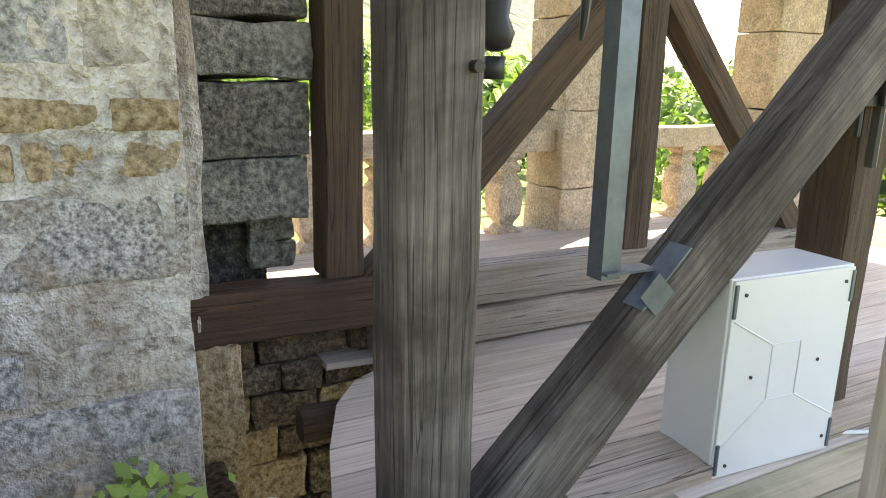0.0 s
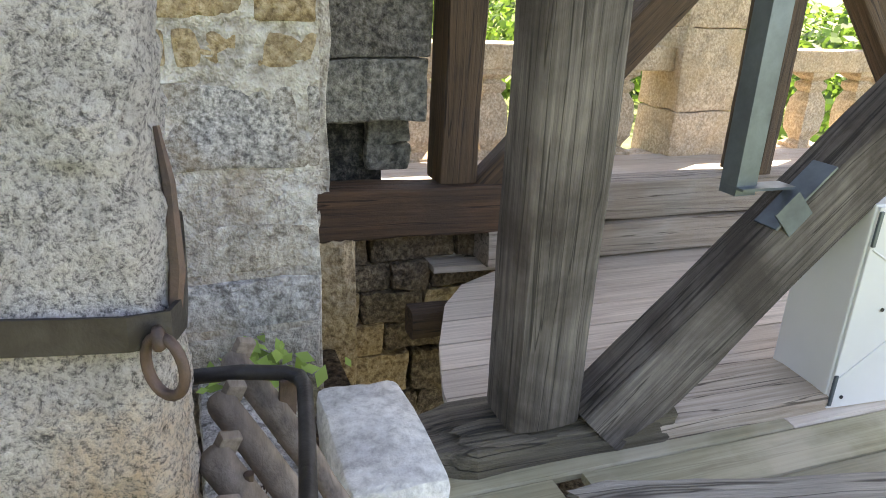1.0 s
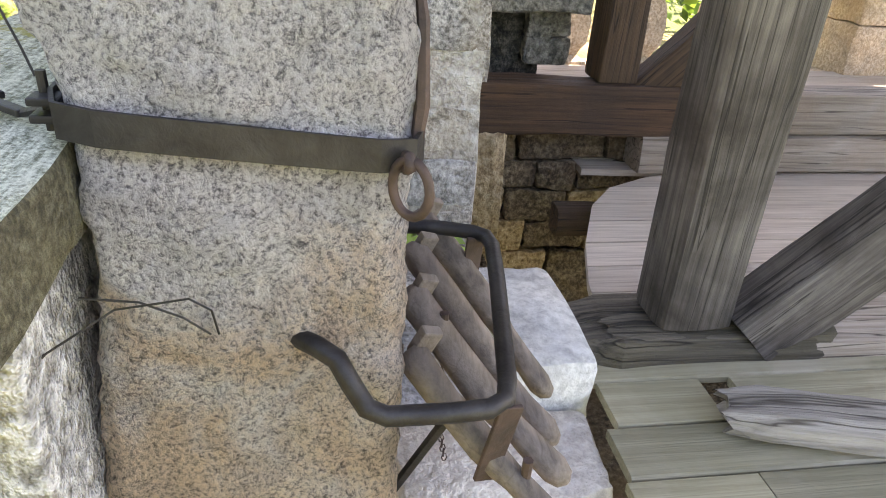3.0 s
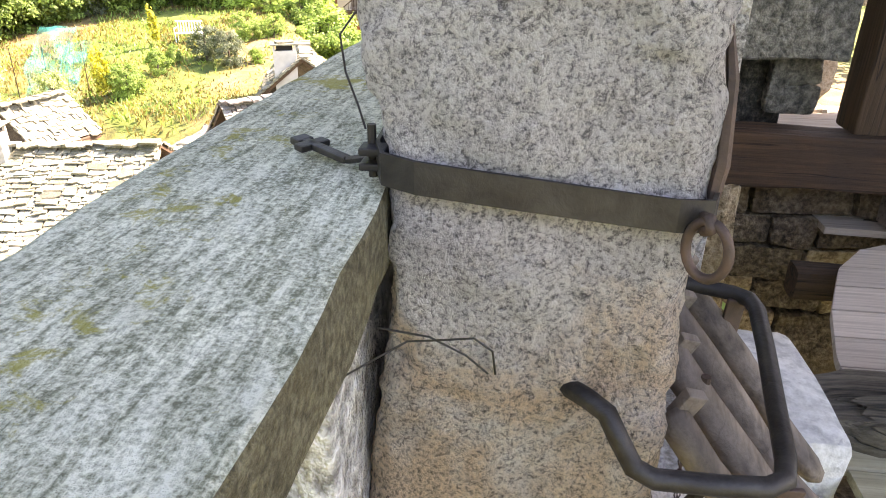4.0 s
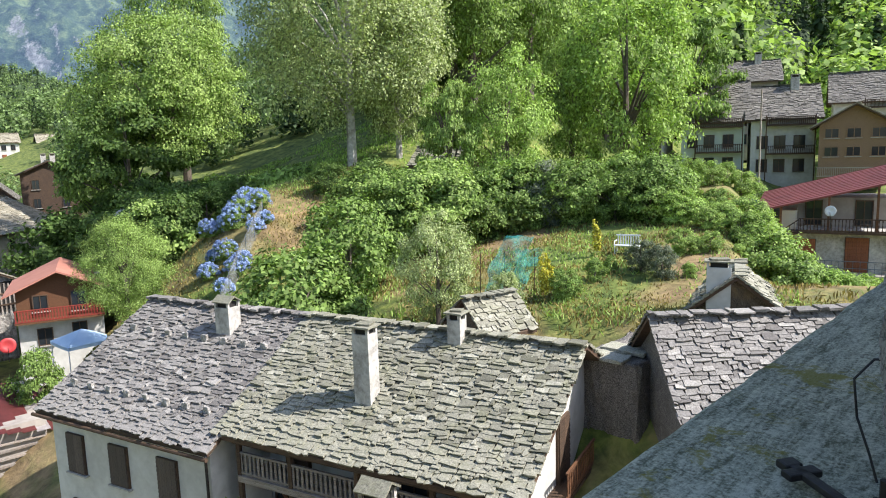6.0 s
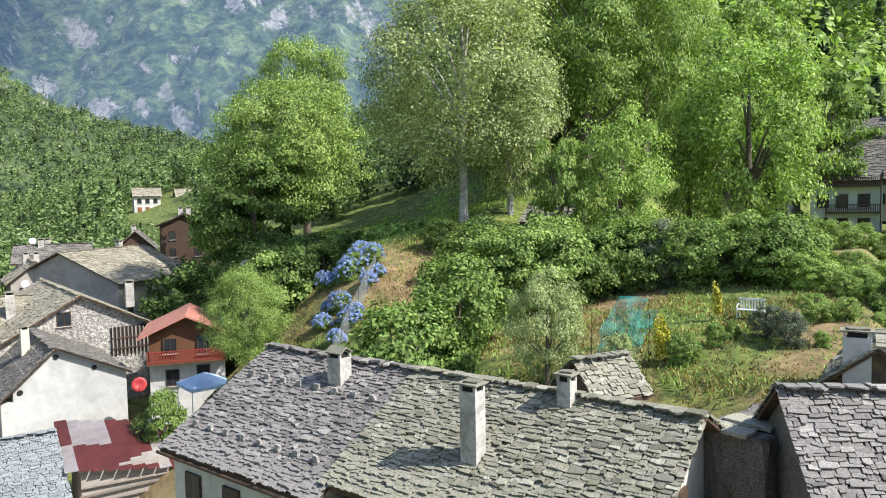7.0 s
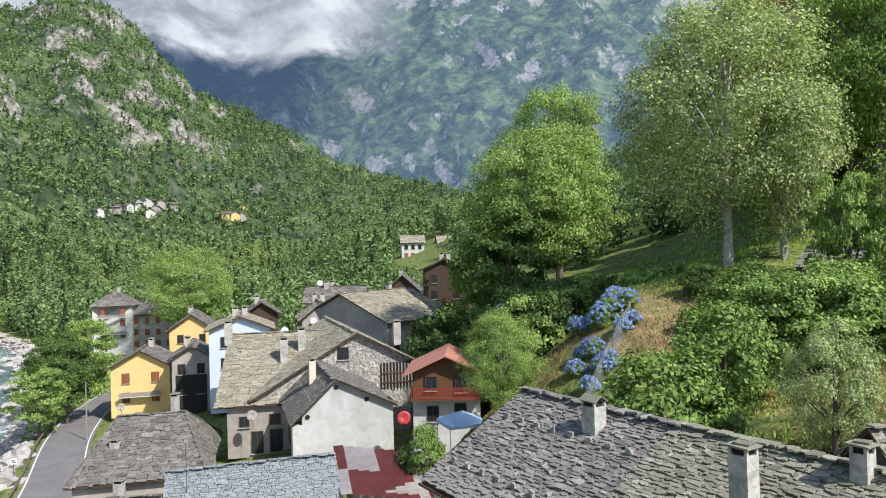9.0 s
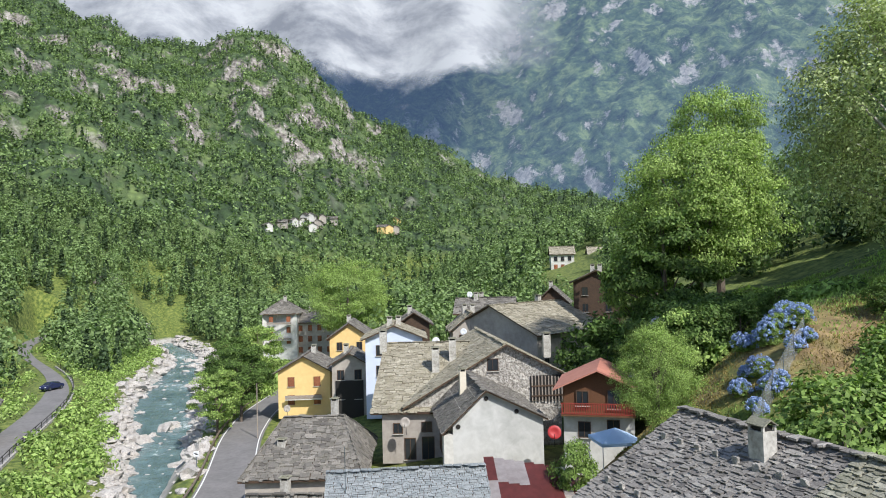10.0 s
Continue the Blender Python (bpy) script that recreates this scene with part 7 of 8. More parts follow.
tree_at("broadleaf_tree", 61.6, 90, 13.2, 0.50, "round_b", M_LEAF, "tall bright green broadleaf tree with pointed crown", seed=2)
tree_at("broadleaf_tree", 65.6, 78, 4.2, 0.8, "bushy", M_LEAF_D, "dark green broadleaf tree at the foot of the slope", seed=3)
tree_at("broadleaf_tree", 67.6, 84, 1.8, 0.6, "bushy", M_LEAF, "green broadleaf tree among dark shrubs", seed=4)
tree_at("birch_tree", 49.0, 62, 18.0, 0.86, "birch", M_LEAF_B, "large grey-green birch with airy hanging twigs", bark=M_BIRCHBARK, seed=5)
tree_at("birch_tree", 45.2, 64, 12, 0.60, "airy", M_LEAF_B, "tall slim birch behind the garden", bark=M_BIRCHBARK, seed=7)
tree_at("copper_tree", 45.9, 84, 20.5, 0.30, "round_b", M_LEAF_R, "dark copper-leaved tree among green ones", seed=8)
tree_at("broadleaf_tree", 39.0, 72, 20.0, 0.60, "round", M_LEAF, "very tall bright green broadleaf tree", seed=9)
tree_at("broadleaf_tree", 34.5, 78, 19.5, 0.55, "round_b", M_LEAF, "very tall green broadleaf tree", seed=10)
tree_at("broadleaf_tree", 36.6, 54, 7.0, 0.62, "airy", M_LEAF_Y, "yellow-green young tree behind the hedge", seed=11)
tree_at("broadleaf_tree", 41.2, 52, 5.5, 0.42, "bushy", M_LEAF, "slim silvery green tree behind the hedge", seed=12)
tree_at("broadleaf_tree", 27.0, 62, 12.0, 0.70, "airy", M_LEAF_Y, "spreading yellow-green locust tree before white houses", seed=13)
tree_at("broadleaf_tree", 31.2, 66, 8.0, 0.5, "airy", M_LEAF, "slim green tree behind the hedge", seed=14)
tree_at("conifer", 43.0, 95, 20, 0.36, "conifer", M_LEAF_D, "dark green spruce in the wood", seed=15)
tree_at("conifer", 66.4, 105, 8.5, 0.34, "conifer", M_LEAF_D, "dark spruce behind bright trees", seed=16)
tree_at("birch_tree", 66.8, 47, -4.8, 0.72, "birch", M_LEAF, "low weeping green tree beside the chalet", seed=17)
tree_at("broadleaf_tree", 90.9, 165, 1.2, 0.85, "round", M_LEAF, "round green tree behind the yellow houses", seed=18)
for i, (az, D, el, w) in enumerate(((99.4, 112, -5.2, 0.8), (101.2, 104, -7.0, 0.8), (100.0, 126, -4.6, 0.8), (98.0, 138, -3.8, 0.8))):
    tree_at("broadleaf_tree", az, D, el, w, "bushy", M_LEAF if i % 2 else M_LEAF_D, "round green tree between road and river", group="riverside trees", seed=60 + i)
for i, (az, D, el) in enumerate(((17.6, 66, -3.4), (18.6, 64, -2.4), (19.6, 66, -1.8), (20.8, 64, -1.6), (22.0, 66, -1.5))):
    tree_at("shrub", az, D, el, 1.1, "shrub" if i % 2 else "shrub_b", M_LEAF, "dense leafy shrub before the upper houses", category="shrub", group="garden shrubs", seed=200 + i)
# hedge and garden shrubs
rng_ = random.Random(4)
for az, D, el, w, cr, lf in ((45.5, 45, -2.2, 1.0, "shrub", M_LEAF_M), (42.5, 46, -1.8, 1.0, "shrub_b", M_LEAF_M), (39.6, 46, -2.0, 1.0, "shrub", M_LEAF_M), (36.5, 47, -1.5, 1.0, "shrub_b", M_LEAF_M), (33.6, 47, -1.4, 0.9, "shrub", M_LEAF_S), (30.8, 46, -1.6, 1.0, "shrub_b", M_LEAF_M),
                             (28.0, 45, -2.5, 1.0, "shrub", M_LEAF_M), (25.4, 44, -2.6, 1.0, "shrub_b", M_LEAF_M), (23.0, 43, -4.0, 1.2, "shrub", M_LEAF_Y), (20.0, 42, -5.0, 1.2, "shrub", M_LEAF_Y), (17.4, 40, -7.0, 1.2, "shrub_b", M_LEAF_Y), (15.5, 38, -8.6, 1.2, "shrub", M_LEAF_M),
                             (49.8, 38, -3.7, 0.95, "shrub", M_LEAF_M), (54.4, 34, -7.4, 1.0, "shrub", M_LEAF_M), (58.0, 62, -2.0, 1.1, "shrub", M_LEAF_D), (60.5, 60, -3.0, 1.1, "shrub_b", M_LEAF_D), (62.0, 66, -2.0, 1.1, "shrub", M_LEAF_D),
                             (64.5, 62, -4.0, 1.1, "shrub_b", M_LEAF_M), (67.0, 70, -3.8, 1.0, "shrub", M_LEAF_D), (70.2, 78, -3.6, 1.0, "shrub", M_LEAF_D), (73.2, 47, -13.6, 0.7, "shrub_b", M_LEAF_M), (47.5, 52, -1.0, 1.0, "shrub_b", M_LEAF_D), (51.0, 55, -1.2, 1.0, "shrub", M_LEAF_D)):
    tree_at("shrub", az, D, el + 0.3, w * 1.1, cr, lf, "dense leafy green shrub on the garden slope", category="shrub", group="garden shrubs", seed=int(az * 7))
rh_ = random.Random(8)
for i in range(30):
    az = 24.0 + 0.82 * i
    tree_at("shrub", az, 45 + 5 * rh_.random(), -2.4 + 1.6 * rh_.random(), 0.95 + 0.3 * rh_.random(), rh_.choice(("shrub", "shrub_b")), rh_.choice((M_LEAF_M, M_LEAF, M_LEAF_M, M_LEAF_D)), "dense leafy hedge shrub above the garden", category="shrub", group="hedge shrubs", seed=i)
for i in range(26):
    az = 10.0 + 1.0 * i
    tree_at("shrub", az, 30 + 10 * rh_.random() + (4 if az > 20 else 6), (-10.6 + 0.22 * i) + 1.2 * rh_.random() if az < 24 else -7.6 + rh_.random(), 0.9 + 0.3 * rh_.random(), rh_.choice(("shrub", "shrub_b")), rh_.choice((M_LEAF_Y, M_LEAF, M_LEAF_Y)), "bright leafy shrub beside the lane", category="shrub", group="lane shrubs", seed=40 + i) if az < 23.5 else None
for i in range(16):
    az = 57.0 + 0.55 * i
    tree_at("shrub", az, 58 + 14 * rh_.random(), -3.2 + 1.4 * rh_.random(), 1.0, rh_.choice(("shrub", "shrub_b")), rh_.choice((M_LEAF_D, M_LEAF, M_LEAF_D)), "dark leafy shrub under the trees", category="shrub", group="slope shrubs", seed=80 + i)
for i in range(10):
    az = 22.5 + 2.0 * i
    tree_at("broadleaf_tree", az, 82 + 10 * rh_.random(), (15 if az > 36 else 7) + 8 * rh_.random(), 0.55, rh_.choice(("bushy", "round_b", "bushy")), rh_.choice((M_LEAF, M_LEAF_Y, M_LEAF_M)), "tall green tree in the wood behind the garden", group="wood trees", seed=120 + i)
for az, D, el, w, cr, lf in ((42.8, 31, -6.4, 0.62, "airy", M_LEAF_B), (32.2, 31, -10.6, 0.9, "shrub", M_LEAF_M), (29.8, 33, -9.9, 0.9, "shrub_b", M_LEAF_M), (26.2, 34, -8.2, 0.8, "shrub", M_LEAF_S),
                             (24.6, 33, -8.8, 0.9, "shrub_b", M_LEAF_S), (22.5, 33, -10.2, 1.0, "shrub_b", M_LEAF_Y), (28.6, 34, -9.6, 0.7, "shrub", M_LEAF_M), (37.2, 30, -11.0, 0.8, "shrub_b", M_LEAF_B)):
    tree_at("garden_bush", az, D, el + 0.6, w * 1.05, cr, lf, "low loose garden bush in dry grass", category="bush", group="garden bushes", seed=int(az * 5))


# shrubs on the bank below the upper houses
for i, (az, D, el) in enumerate(((22.2, 43, -4.6), (21.0, 41, -5.0), (19.8, 42, -4.8), (18.8, 40, -5.4), (17.8, 41, -5.6), (16.8, 39, -6.4), (20.4, 46, -3.8), (18.2, 46, -4.2))):
    tree_at("shrub", az, D, el, 1.1, "shrub" if i % 2 else "shrub_b", M_LEAF if i % 3 else M_LEAF_M, "bright leafy shrub on the bank beside the lane", category="shrub", group="bank shrubs", seed=300 + i)


# hydrangeas
def hydrangea(x, y, h, w, seed):
    t = tree("hydrangea", x, y, h, w, "shrub_b", M_LEAF, "hydrangea bush full of blue flower heads", "hydrangea", "hydrangeas", seed=seed, trunk=False)
    rng = np.random.default_rng(seed)
    z = gz(x, y)
    Vs, Ns = [], []
    for i in range(60):
        d = rng.normal(0, 1, 3)
        d /= np.linalg.norm(d)
        d[2] = abs(d[2])
        c = np.array([x, y, z + 0.3 * h]) + d * np.array([h * w * 0.55, h * w * 0.55, h * 0.75])
        q = rng.normal(0, 1, (34, 3))
        q /= np.linalg.norm(q, axis=1, keepdims=True)
        Vs.append(c + q * 0.12)
        Ns.append(q)
    V, F = leaf_quads(np.concatenate(Vs), np.concatenate(Ns), 0.085, rng, 1.0, 0.2)
    pymesh("bloom", V, F, M_HYD, t, "pale blue flower heads")


for az, D, h, w in ((61.0, 61.0, 1.1, 1.2), (60.0, 53.0, 1.1, 1.2), (59.0, 52.0, 1.2, 1.2), (58.0, 51.5, 1.2, 1.2), (57.0, 51.0, 1.2, 1.2), (56.2, 50.5, 1.1, 1.2), (60.8, 46.5, 1.1, 1.2), (59.8, 46.5, 1.1, 1.2), (58.9, 45.5, 1.1, 1.2), (58.2, 45.5, 1.0, 1.2), (60.5, 54.5, 1.1, 1.2), (58.5, 53.2, 1.2, 1.2), (57.5, 52.8, 1.2, 1.2), (56.6, 52.0, 1.1, 1.2), (59.4, 47.8, 1.1, 1.2), (58.6, 47.0, 1.1, 1.2), (60.3, 48.0, 1.0, 1.2)):
    hydrangea(*at_az(az, D + 1.6 * math.sin(az * 9)), h * (1.05 + 0.3 * math.sin(az * 23)), w, int(az * 10))


# far woods: one mass of small crowns
def woods(name, n, az0, az1, r0, r1, keep, size, quads, leaf, label, seed, conifer=0.3, hmin=7, hmax=13):
    rng = np.random.default_rng(seed)
    az = np.radians(az0 + (az1 - az0) * rng.random(n * 3))
    r = np.sqrt(r0 ** 2 + (r1 ** 2 - r0 ** 2) * rng.random(n * 3))
    x, y = -np.sin(az) * r, np.cos(az) * r
    ok = keep(x, y, np.degrees(az), r, rng.random(len(x)))
    x, y = x[ok][:n], y[ok][:n]
    z = ground(x, y)
    n = len(x)
    h = hmin + (hmax - hmin) * rng.random(n)
    con = rng.random(n) < conifer
    w = np.where(con, h * 0.16, h * 0.36)
    d = rng.normal(0, 1, (n, quads, 3))
    d /= np.linalg.norm(d, axis=2, keepdims=True)
    lump = 0.75 + 0.35 * rng.random((n, quads, 1))
    P = d * lump
    u = rng.random((n, quads))
    P[..., 2] = np.where(con[:, None], u * 2 - 1, P[..., 2])
    f = np.where(con[:, None], 1.25 * (1 - u) + 0.06, 1.0)
    P[..., 0] *= f
    P[..., 1] *= f
    C = np.stack([x[:, None] + P[..., 0] * w[:, None], y[:, None] + P[..., 1] * w[:, None], z[:, None] + h[:, None] * (0.55 + 0.46 * P[..., 2])], -1)
    up = d + np.array([0, 0, 0.25])
    V, F = leaf_quads(C.reshape(-1, 3), up.reshape(-1, 3), 1.0, rng, 1.25, 0.4)
    s = np.repeat((h * size)[:, None], quads, 1).reshape(-1)
    c4 = np.repeat(C.reshape(-1, 3), 4, 0)
    V = c4 + (V - c4) * np.repeat(s, 4)[:, None]
    idx = np.repeat(con.astype(np.int32), quads)
    ob = pymesh(name, V, F, [leaf, M_LEAF_FD], idx=idx)
    return tagged(ob, label, "woods", kind="stuff")


def off_roads(x, y, m=6):
    d = -x
    return (np.abs(y - road_y(d)) > m) & ((np.abs(y - far_road_y(d)) > m - 1) | (d > 262)) & ((np.abs(y - river_y(d)) > 10.5) | (d > 315))


woods("woods", 900, 70, 95.5, 150, 430, lambda x, y, a, r, q: off_roads(x, y) & ((a < 88) | (r > 205)) & ((a > 75.4) | (r > 310)), 0.085, 170, M_LEAF_F, "mixed green woods on the valley floor", 1, 0.22, 6, 12)
woods("woods", 520, 63, 76, 140, 430, lambda x, y, a, r, q: (r > 246) | ((r < 225) & (a < 70.2) & (r > 165)) | ((r < 225) & (a > 74.9)), 0.085, 150, M_LEAF_F, "mixed green woods round the white houses", 8, 0.3, 6, 11)
woods("woods", 1700, 94, 128, 150, 430, lambda x, y, a, r, q: off_roads(x, y, 7) & ((y < river_y(-x) - 14) | (r > 225)), 0.085, 170, M_LEAF_F, "mixed green woods across the river", 2, 0.3, 6, 12)
woods("woods", 24000, 60, 128, 390, 960, lambda x, y, a, r, q: (q < 0.30 + 1.0 * fbm(x * 0.012, y * 0.012, 3, 4.0)), 0.24, 15, M_LEAF_F, "wooded lower mountainside", 3, 0.28, 4, 8.5)
woods("woods", 130, 67, 76.5, 140, 222, lambda x, y, a, r, q: (q < 1) & (ground(x, y) < 14.0), 0.085, 150, M_LEAF_F, "young green trees below the white houses", 9, 0.15, 4, 7)
woods("woods", 420, -8, 47, 92, 190, lambda x, y, a, r, q: (q < 1) & ((a > 23) | (r > 125)), 0.075, 240, M_LEAF, "wooded hillside above the garden", 4, 0.2, 9, 17)
woods("woods", 200, 47, 62, 105, 190, lambda x, y, a, r, q: (q < 1), 0.08, 170, M_LEAF_F, "wooded hillside beyond the meadow", 5, 0.25, 5, 10)
# dark leaf colour carries the shade of these backlit trees
woods("woods", 150, -75, -8, 55, 170, lambda x, y, a, r, q: (q < 1), 0.075, 240, M_LEAF_D, "green trees beyond the belfry, shade put into dark leaves", 7, 0.1, 9, 18)
woods("woods", 1200, -8, 58, 190, 560, lambda x, y, a, r, q: (q < 1), 0.12, 70, M_LEAF_F, "distant wooded slopes", 6, 0.35, 8, 14)


# low growth along the river
def thicket(name, n, keep, box4, smin, smax, leaf, label, seed):
    rng = np.random.default_rng(seed)
    x = box4[0] + (box4[1] - box4[0]) * rng.random(n * 6)
    y = box4[2] + (box4[3] - box4[2]) * rng.random(n * 6)
    ok = keep(x, y)
    x, y = x[ok][:n], y[ok][:n]
    n, k = len(x), 130
    z = ground(x, y)
    s = smin + (smax - smin) * rng.random(n)
    d = rng.normal(0, 1, (n, k, 3))
    d /= np.linalg.norm(d, axis=2, keepdims=True)
    d[..., 2] = np.abs(d[..., 2])
    q = 0.7 + 0.4 * rng.random((n, k, 1))
    C = np.stack([x, y, z], -1)[:, None, :] + d * q * s[:, None, None] * np.array([1, 1, 0.9])
    V, F = leaf_quads(C.reshape(-1, 3), d.reshape(-1, 3), 0.42, rng, 1.3, 0.4)
    return tagged(pymesh(name, V, F, leaf), label, "undergrowth", kind="stuff")


thicket("undergrowth", 330, lambda x, y: (y - river_y(-x) > 1.7 * river_half(-x)) & (road_y(-x) - y > 4.0), (-175, -70, -50, -10), 0.8, 2.4, M_LEAF, "bright green undergrowth between road and river", 11)
thicket("undergrowth", 420, lambda x, y: (river_y(-x) - y > 1.75 * river_half(-x)) & (y - far_road_y(-x) > 4.2), (-230, -75, -90, -30), 0.8, 2.6, M_LEAF, "green bushes on the far river bank", 12)
thicket("undergrowth", 300, lambda x, y: (far_road_y(-x) - y > 4.5), (-230, -90, -130, -45), 0.9, 2.8, M_LEAF, "green bushes beside the lane", 13)
thicket("undergrowth", 160, lambda x, y: (y > 27 + 0.15 * (-x - 55)) & (y < 40), (-110, -52, 22, 42), 0.7, 2.0, M_LEAF_Y, "bright weeds at the foot of the slope", 14)


def tufts(name, n, keep, box4, size, leaf, label, seed):
    """Upright blades and weeds scattered on the slope."""
    rng = np.random.default_rng(seed)
    x = box4[0] + (box4[1] - box4[0]) * rng.random(n * 4)
    y = box4[2] + (box4[3] - box4[2]) * rng.random(n * 4)
    q = fbm(x * 0.35, y * 0.35, 3, seed)
    ok = keep(x, y) & (rng.random(len(x)) < np.clip((q - 0.36) * 5, 0, 1))
    x, y = x[ok][:n], y[ok][:n]
    z = ground(x, y)
    C = np.stack([x, y, z + size * 0.4 * rng.random(len(x))], -1)
    N_ = np.stack([rng.normal(0, 1, len(x)), rng.normal(0, 1, len(x)), np.full(len(x), 0.25)], -1)
    V, F = leaf_quads(C, N_, size, rng, 3.2, 0.3, 0.55)
    return tagged(pymesh(name, V, F, leaf), label, "grass", kind="stuff")


in_garden = lambda x, y: (np.hypot(x, y) > 24) & (np.hypot(x, y) < 62)
tufts("grass", 50000, in_garden, (-50, -4, 18, 55), 0.085, M_GRASS, "dry yellow-green garden grass and weeds", 31)
tufts("grass", 26000, in_garden, (-50, -4, 18, 55), 0.10, M_LEAF, "green weeds in the garden", 32)
tufts("grass", 18000, lambda x, y: (np.hypot(x, y) > 55) & (np.hypot(x, y) < 95), (-80, -35, 28, 70), 0.15, M_LEAF_Y, "fresh green meadow grass", 33)


# boulders in and along the river
def boulders(n, spread, rmin, rmax, seed, zoff):
    rng = np.random.default_rng(seed)
    base = bmesh.new()
    bmesh.ops.create_icosphere(base, subdivisions=2, radius=1.0)
    bv = np.array([v.co[:] for v in base.verts])
    bf = np.array([[v.index for v in f.verts] for f in base.faces])
    base.free()
    d = 66 + 220 * rng.random(n) ** 1.5
    side = rng.random(n)
    off = np.where(side < 0.47, 4.6 + spread * rng.random(n), np.where(side < 0.93, -4.6 - spread * rng.random(n), 9 * (rng.random(n) - 0.5)))
    y = river_y(d) + off * river_half(d) / 5.2
    ok = y < road_y(d) - 4.2
    d, y = d[ok], y[ok]
    n = len(d)
    r = rmin + (rmax - rmin) * rng.random(n) ** 3
    z = np.maximum(ground(-d, y), -2.9) + zoff * r
    Vs = bv[None] * (1 + 0.22 * rng.normal(0, 1, (n, len(bv), 1))) * r[:, None, None] * np.stack([0.8 + 0.7 * rng.random(n), 0.8 + 0.7 * rng.random(n), 0.5 + 0.3 * rng.random(n)], -1)[:, None, :]
    Vs = Vs + np.stack([-d, y, z], -1)[:, None, :]
    F = bf[None] + (np.arange(n) * len(bv))[:, None, None]
    ob = pymesh("river_stones", Vs.reshape(-1, 3), F.reshape(-1, 3), M_BOULDER, smooth=False)
    return tagged(ob, "pale grey boulders and cobbles along the river", "river stones", kind="stuff")


boulders(900, 4.5, 0.25, 1.5, 51, 0.1)
boulders(1500, 6.0, 0.15, 0.5, 52, 0.2)

# ------------------------------------------------------------------ garden and roadside things
def net_material(name, col, alpha):
    def f(N, L, bs):
        v = coords(N, L)
        a = tex(N, L, v, 2.0, 5, 0.7, 0.5)
        L(ramp(N, L, a, [(0.35, tuple(c * 0.6 for c in col)), (0.65, col)]), bs.inputs["Base Color"])
        bs.inputs["Roughness"].default_value = 0.7
        mr = N("MapRange", **{"To Min": alpha - 0.25, "To Max": alpha + 0.25})
        L(a, mr.inputs["Value"])
        L(mr.outputs["Result"], bs.inputs["Alpha"])
    return mat(name, f)


M_NET = net_material("turquoise_netting", (0.03, 0.36, 0.32), 0.45)
M_WIRE = net_material("grey_wire_mesh", (0.45, 0.48, 0.47), 0.30)


def drape(nx, nz, fun):
    bm = bmesh.new()
    vs = [[bm.verts.new(fun(i / nx, j / nz)) for i in range(nx + 1)] for j in range(nz + 1)]
    for j in range(nz):
        for i in range(nx):
            bm.faces.new((vs[j][i], vs[j][i + 1], vs[j + 1][i + 1], vs[j + 1][i]))
    return bm


nx0, ny0 = at_az(38.5, 31.5)
nz0 = gz(nx0, ny0)
net = thing("garden_net", (nx0, ny0, nz0), "turquoise plastic netting draped over stakes in the garden", "netting")
side = Vector((math.cos(radians(38.5)), math.sin(radians(38.5)), 0))
for k, (w0, w1, off_, h) in enumerate(((0.8, 1.7, 0.0, 3.3), (0.5, 1.0, 0.7, 2.7))):
    def f(u, v, w0=w0, w1=w1, off_=off_, h=h, k=k):
        w = w0 + (w1 - w0) * v
        d = noise.noise_vector(Vector((u * 4 + k * 5, v * 5, 1.5)))
        p = Vector((nx0, ny0, nz0 - 0.3)) + side * ((u - 0.5) * w + off_ + 0.9 * v) + Vector((d.x * 0.22, d.y * 0.3 + 0.8 * v, v * h + d.z * 0.12))
        return p
    part("net", drape(14, 14, f), M_NET, net)
for s in (-0.9, 0.2, 1.6):
    bm = bmesh.new()
    p = Vector((nx0, ny0 + 0.8, nz0 - 0.3)) + side * s
    rod(bm, [p, p + Vector((0.05, 0, 2.6))], 0.02, 5)
    part("stake", bm, M_WOODB, net)

bx, by = at_az(27.2, 37.0)
bz = gz(bx, by)
bench = thing("garden_bench", (bx, by, bz), "white plastic garden bench on the grass", "bench", yaw=15)
bmx = WM[bench]
bm = bmesh.new()
box(bm, (0, 0, 0.42), (1.25, 0.45, 0.05), None, 0, 0.01)
part("seat", bm, M_WHITE, bench, m=bmx)
bm = bmesh.new()
for i in range(9):
    box(bm, (-0.52 + 0.13 * i, 0.24, 0.68), (0.05, 0.03, 0.48))
box(bm, (0, 0.25, 0.93), (1.25, 0.05, 0.07), None, 0, 0.01)
part("backrest", bm, M_WHITE, bench, m=bmx)
for s in (-1, 1):
    bm = bmesh.new()
    rod(bm, [(s * 0.6, 0.25, 0.66), (s * 0.62, -0.1, 0.66), (s * 0.62, -0.22, 0.55), (s * 0.60, -0.22, 0.0)], 0.028, 6)
    part("armrest", bm, M_WHITE, bench, m=bmx)
    bm = bmesh.new()
    rod(bm, [(s * 0.58, 0.22, 0.0), (s * 0.58, 0.22, 0.42)], 0.028, 6)
    part("leg", bm, M_WHITE, bench, m=bmx)

# wire fence beside the hydrangeas
fence = thing("wire_fence", (*at_az(59, 44), gz(*at_az(59, 44))), "grey wire mesh fence along the garden path", "fence")
fp = [Vector((*at_az(61.6 - 0.75 * i, 40.0 + 1.5 * i), 0)) for i in range(8)]
for p in fp:
    p.z = gz(p.x, p.y)
for p in fp:
    bm = bmesh.new()
    rod(bm, [p, p + Vector((0, 0, 1.7))], 0.025, 5)
    part("post", bm, M_STEEL, fence)
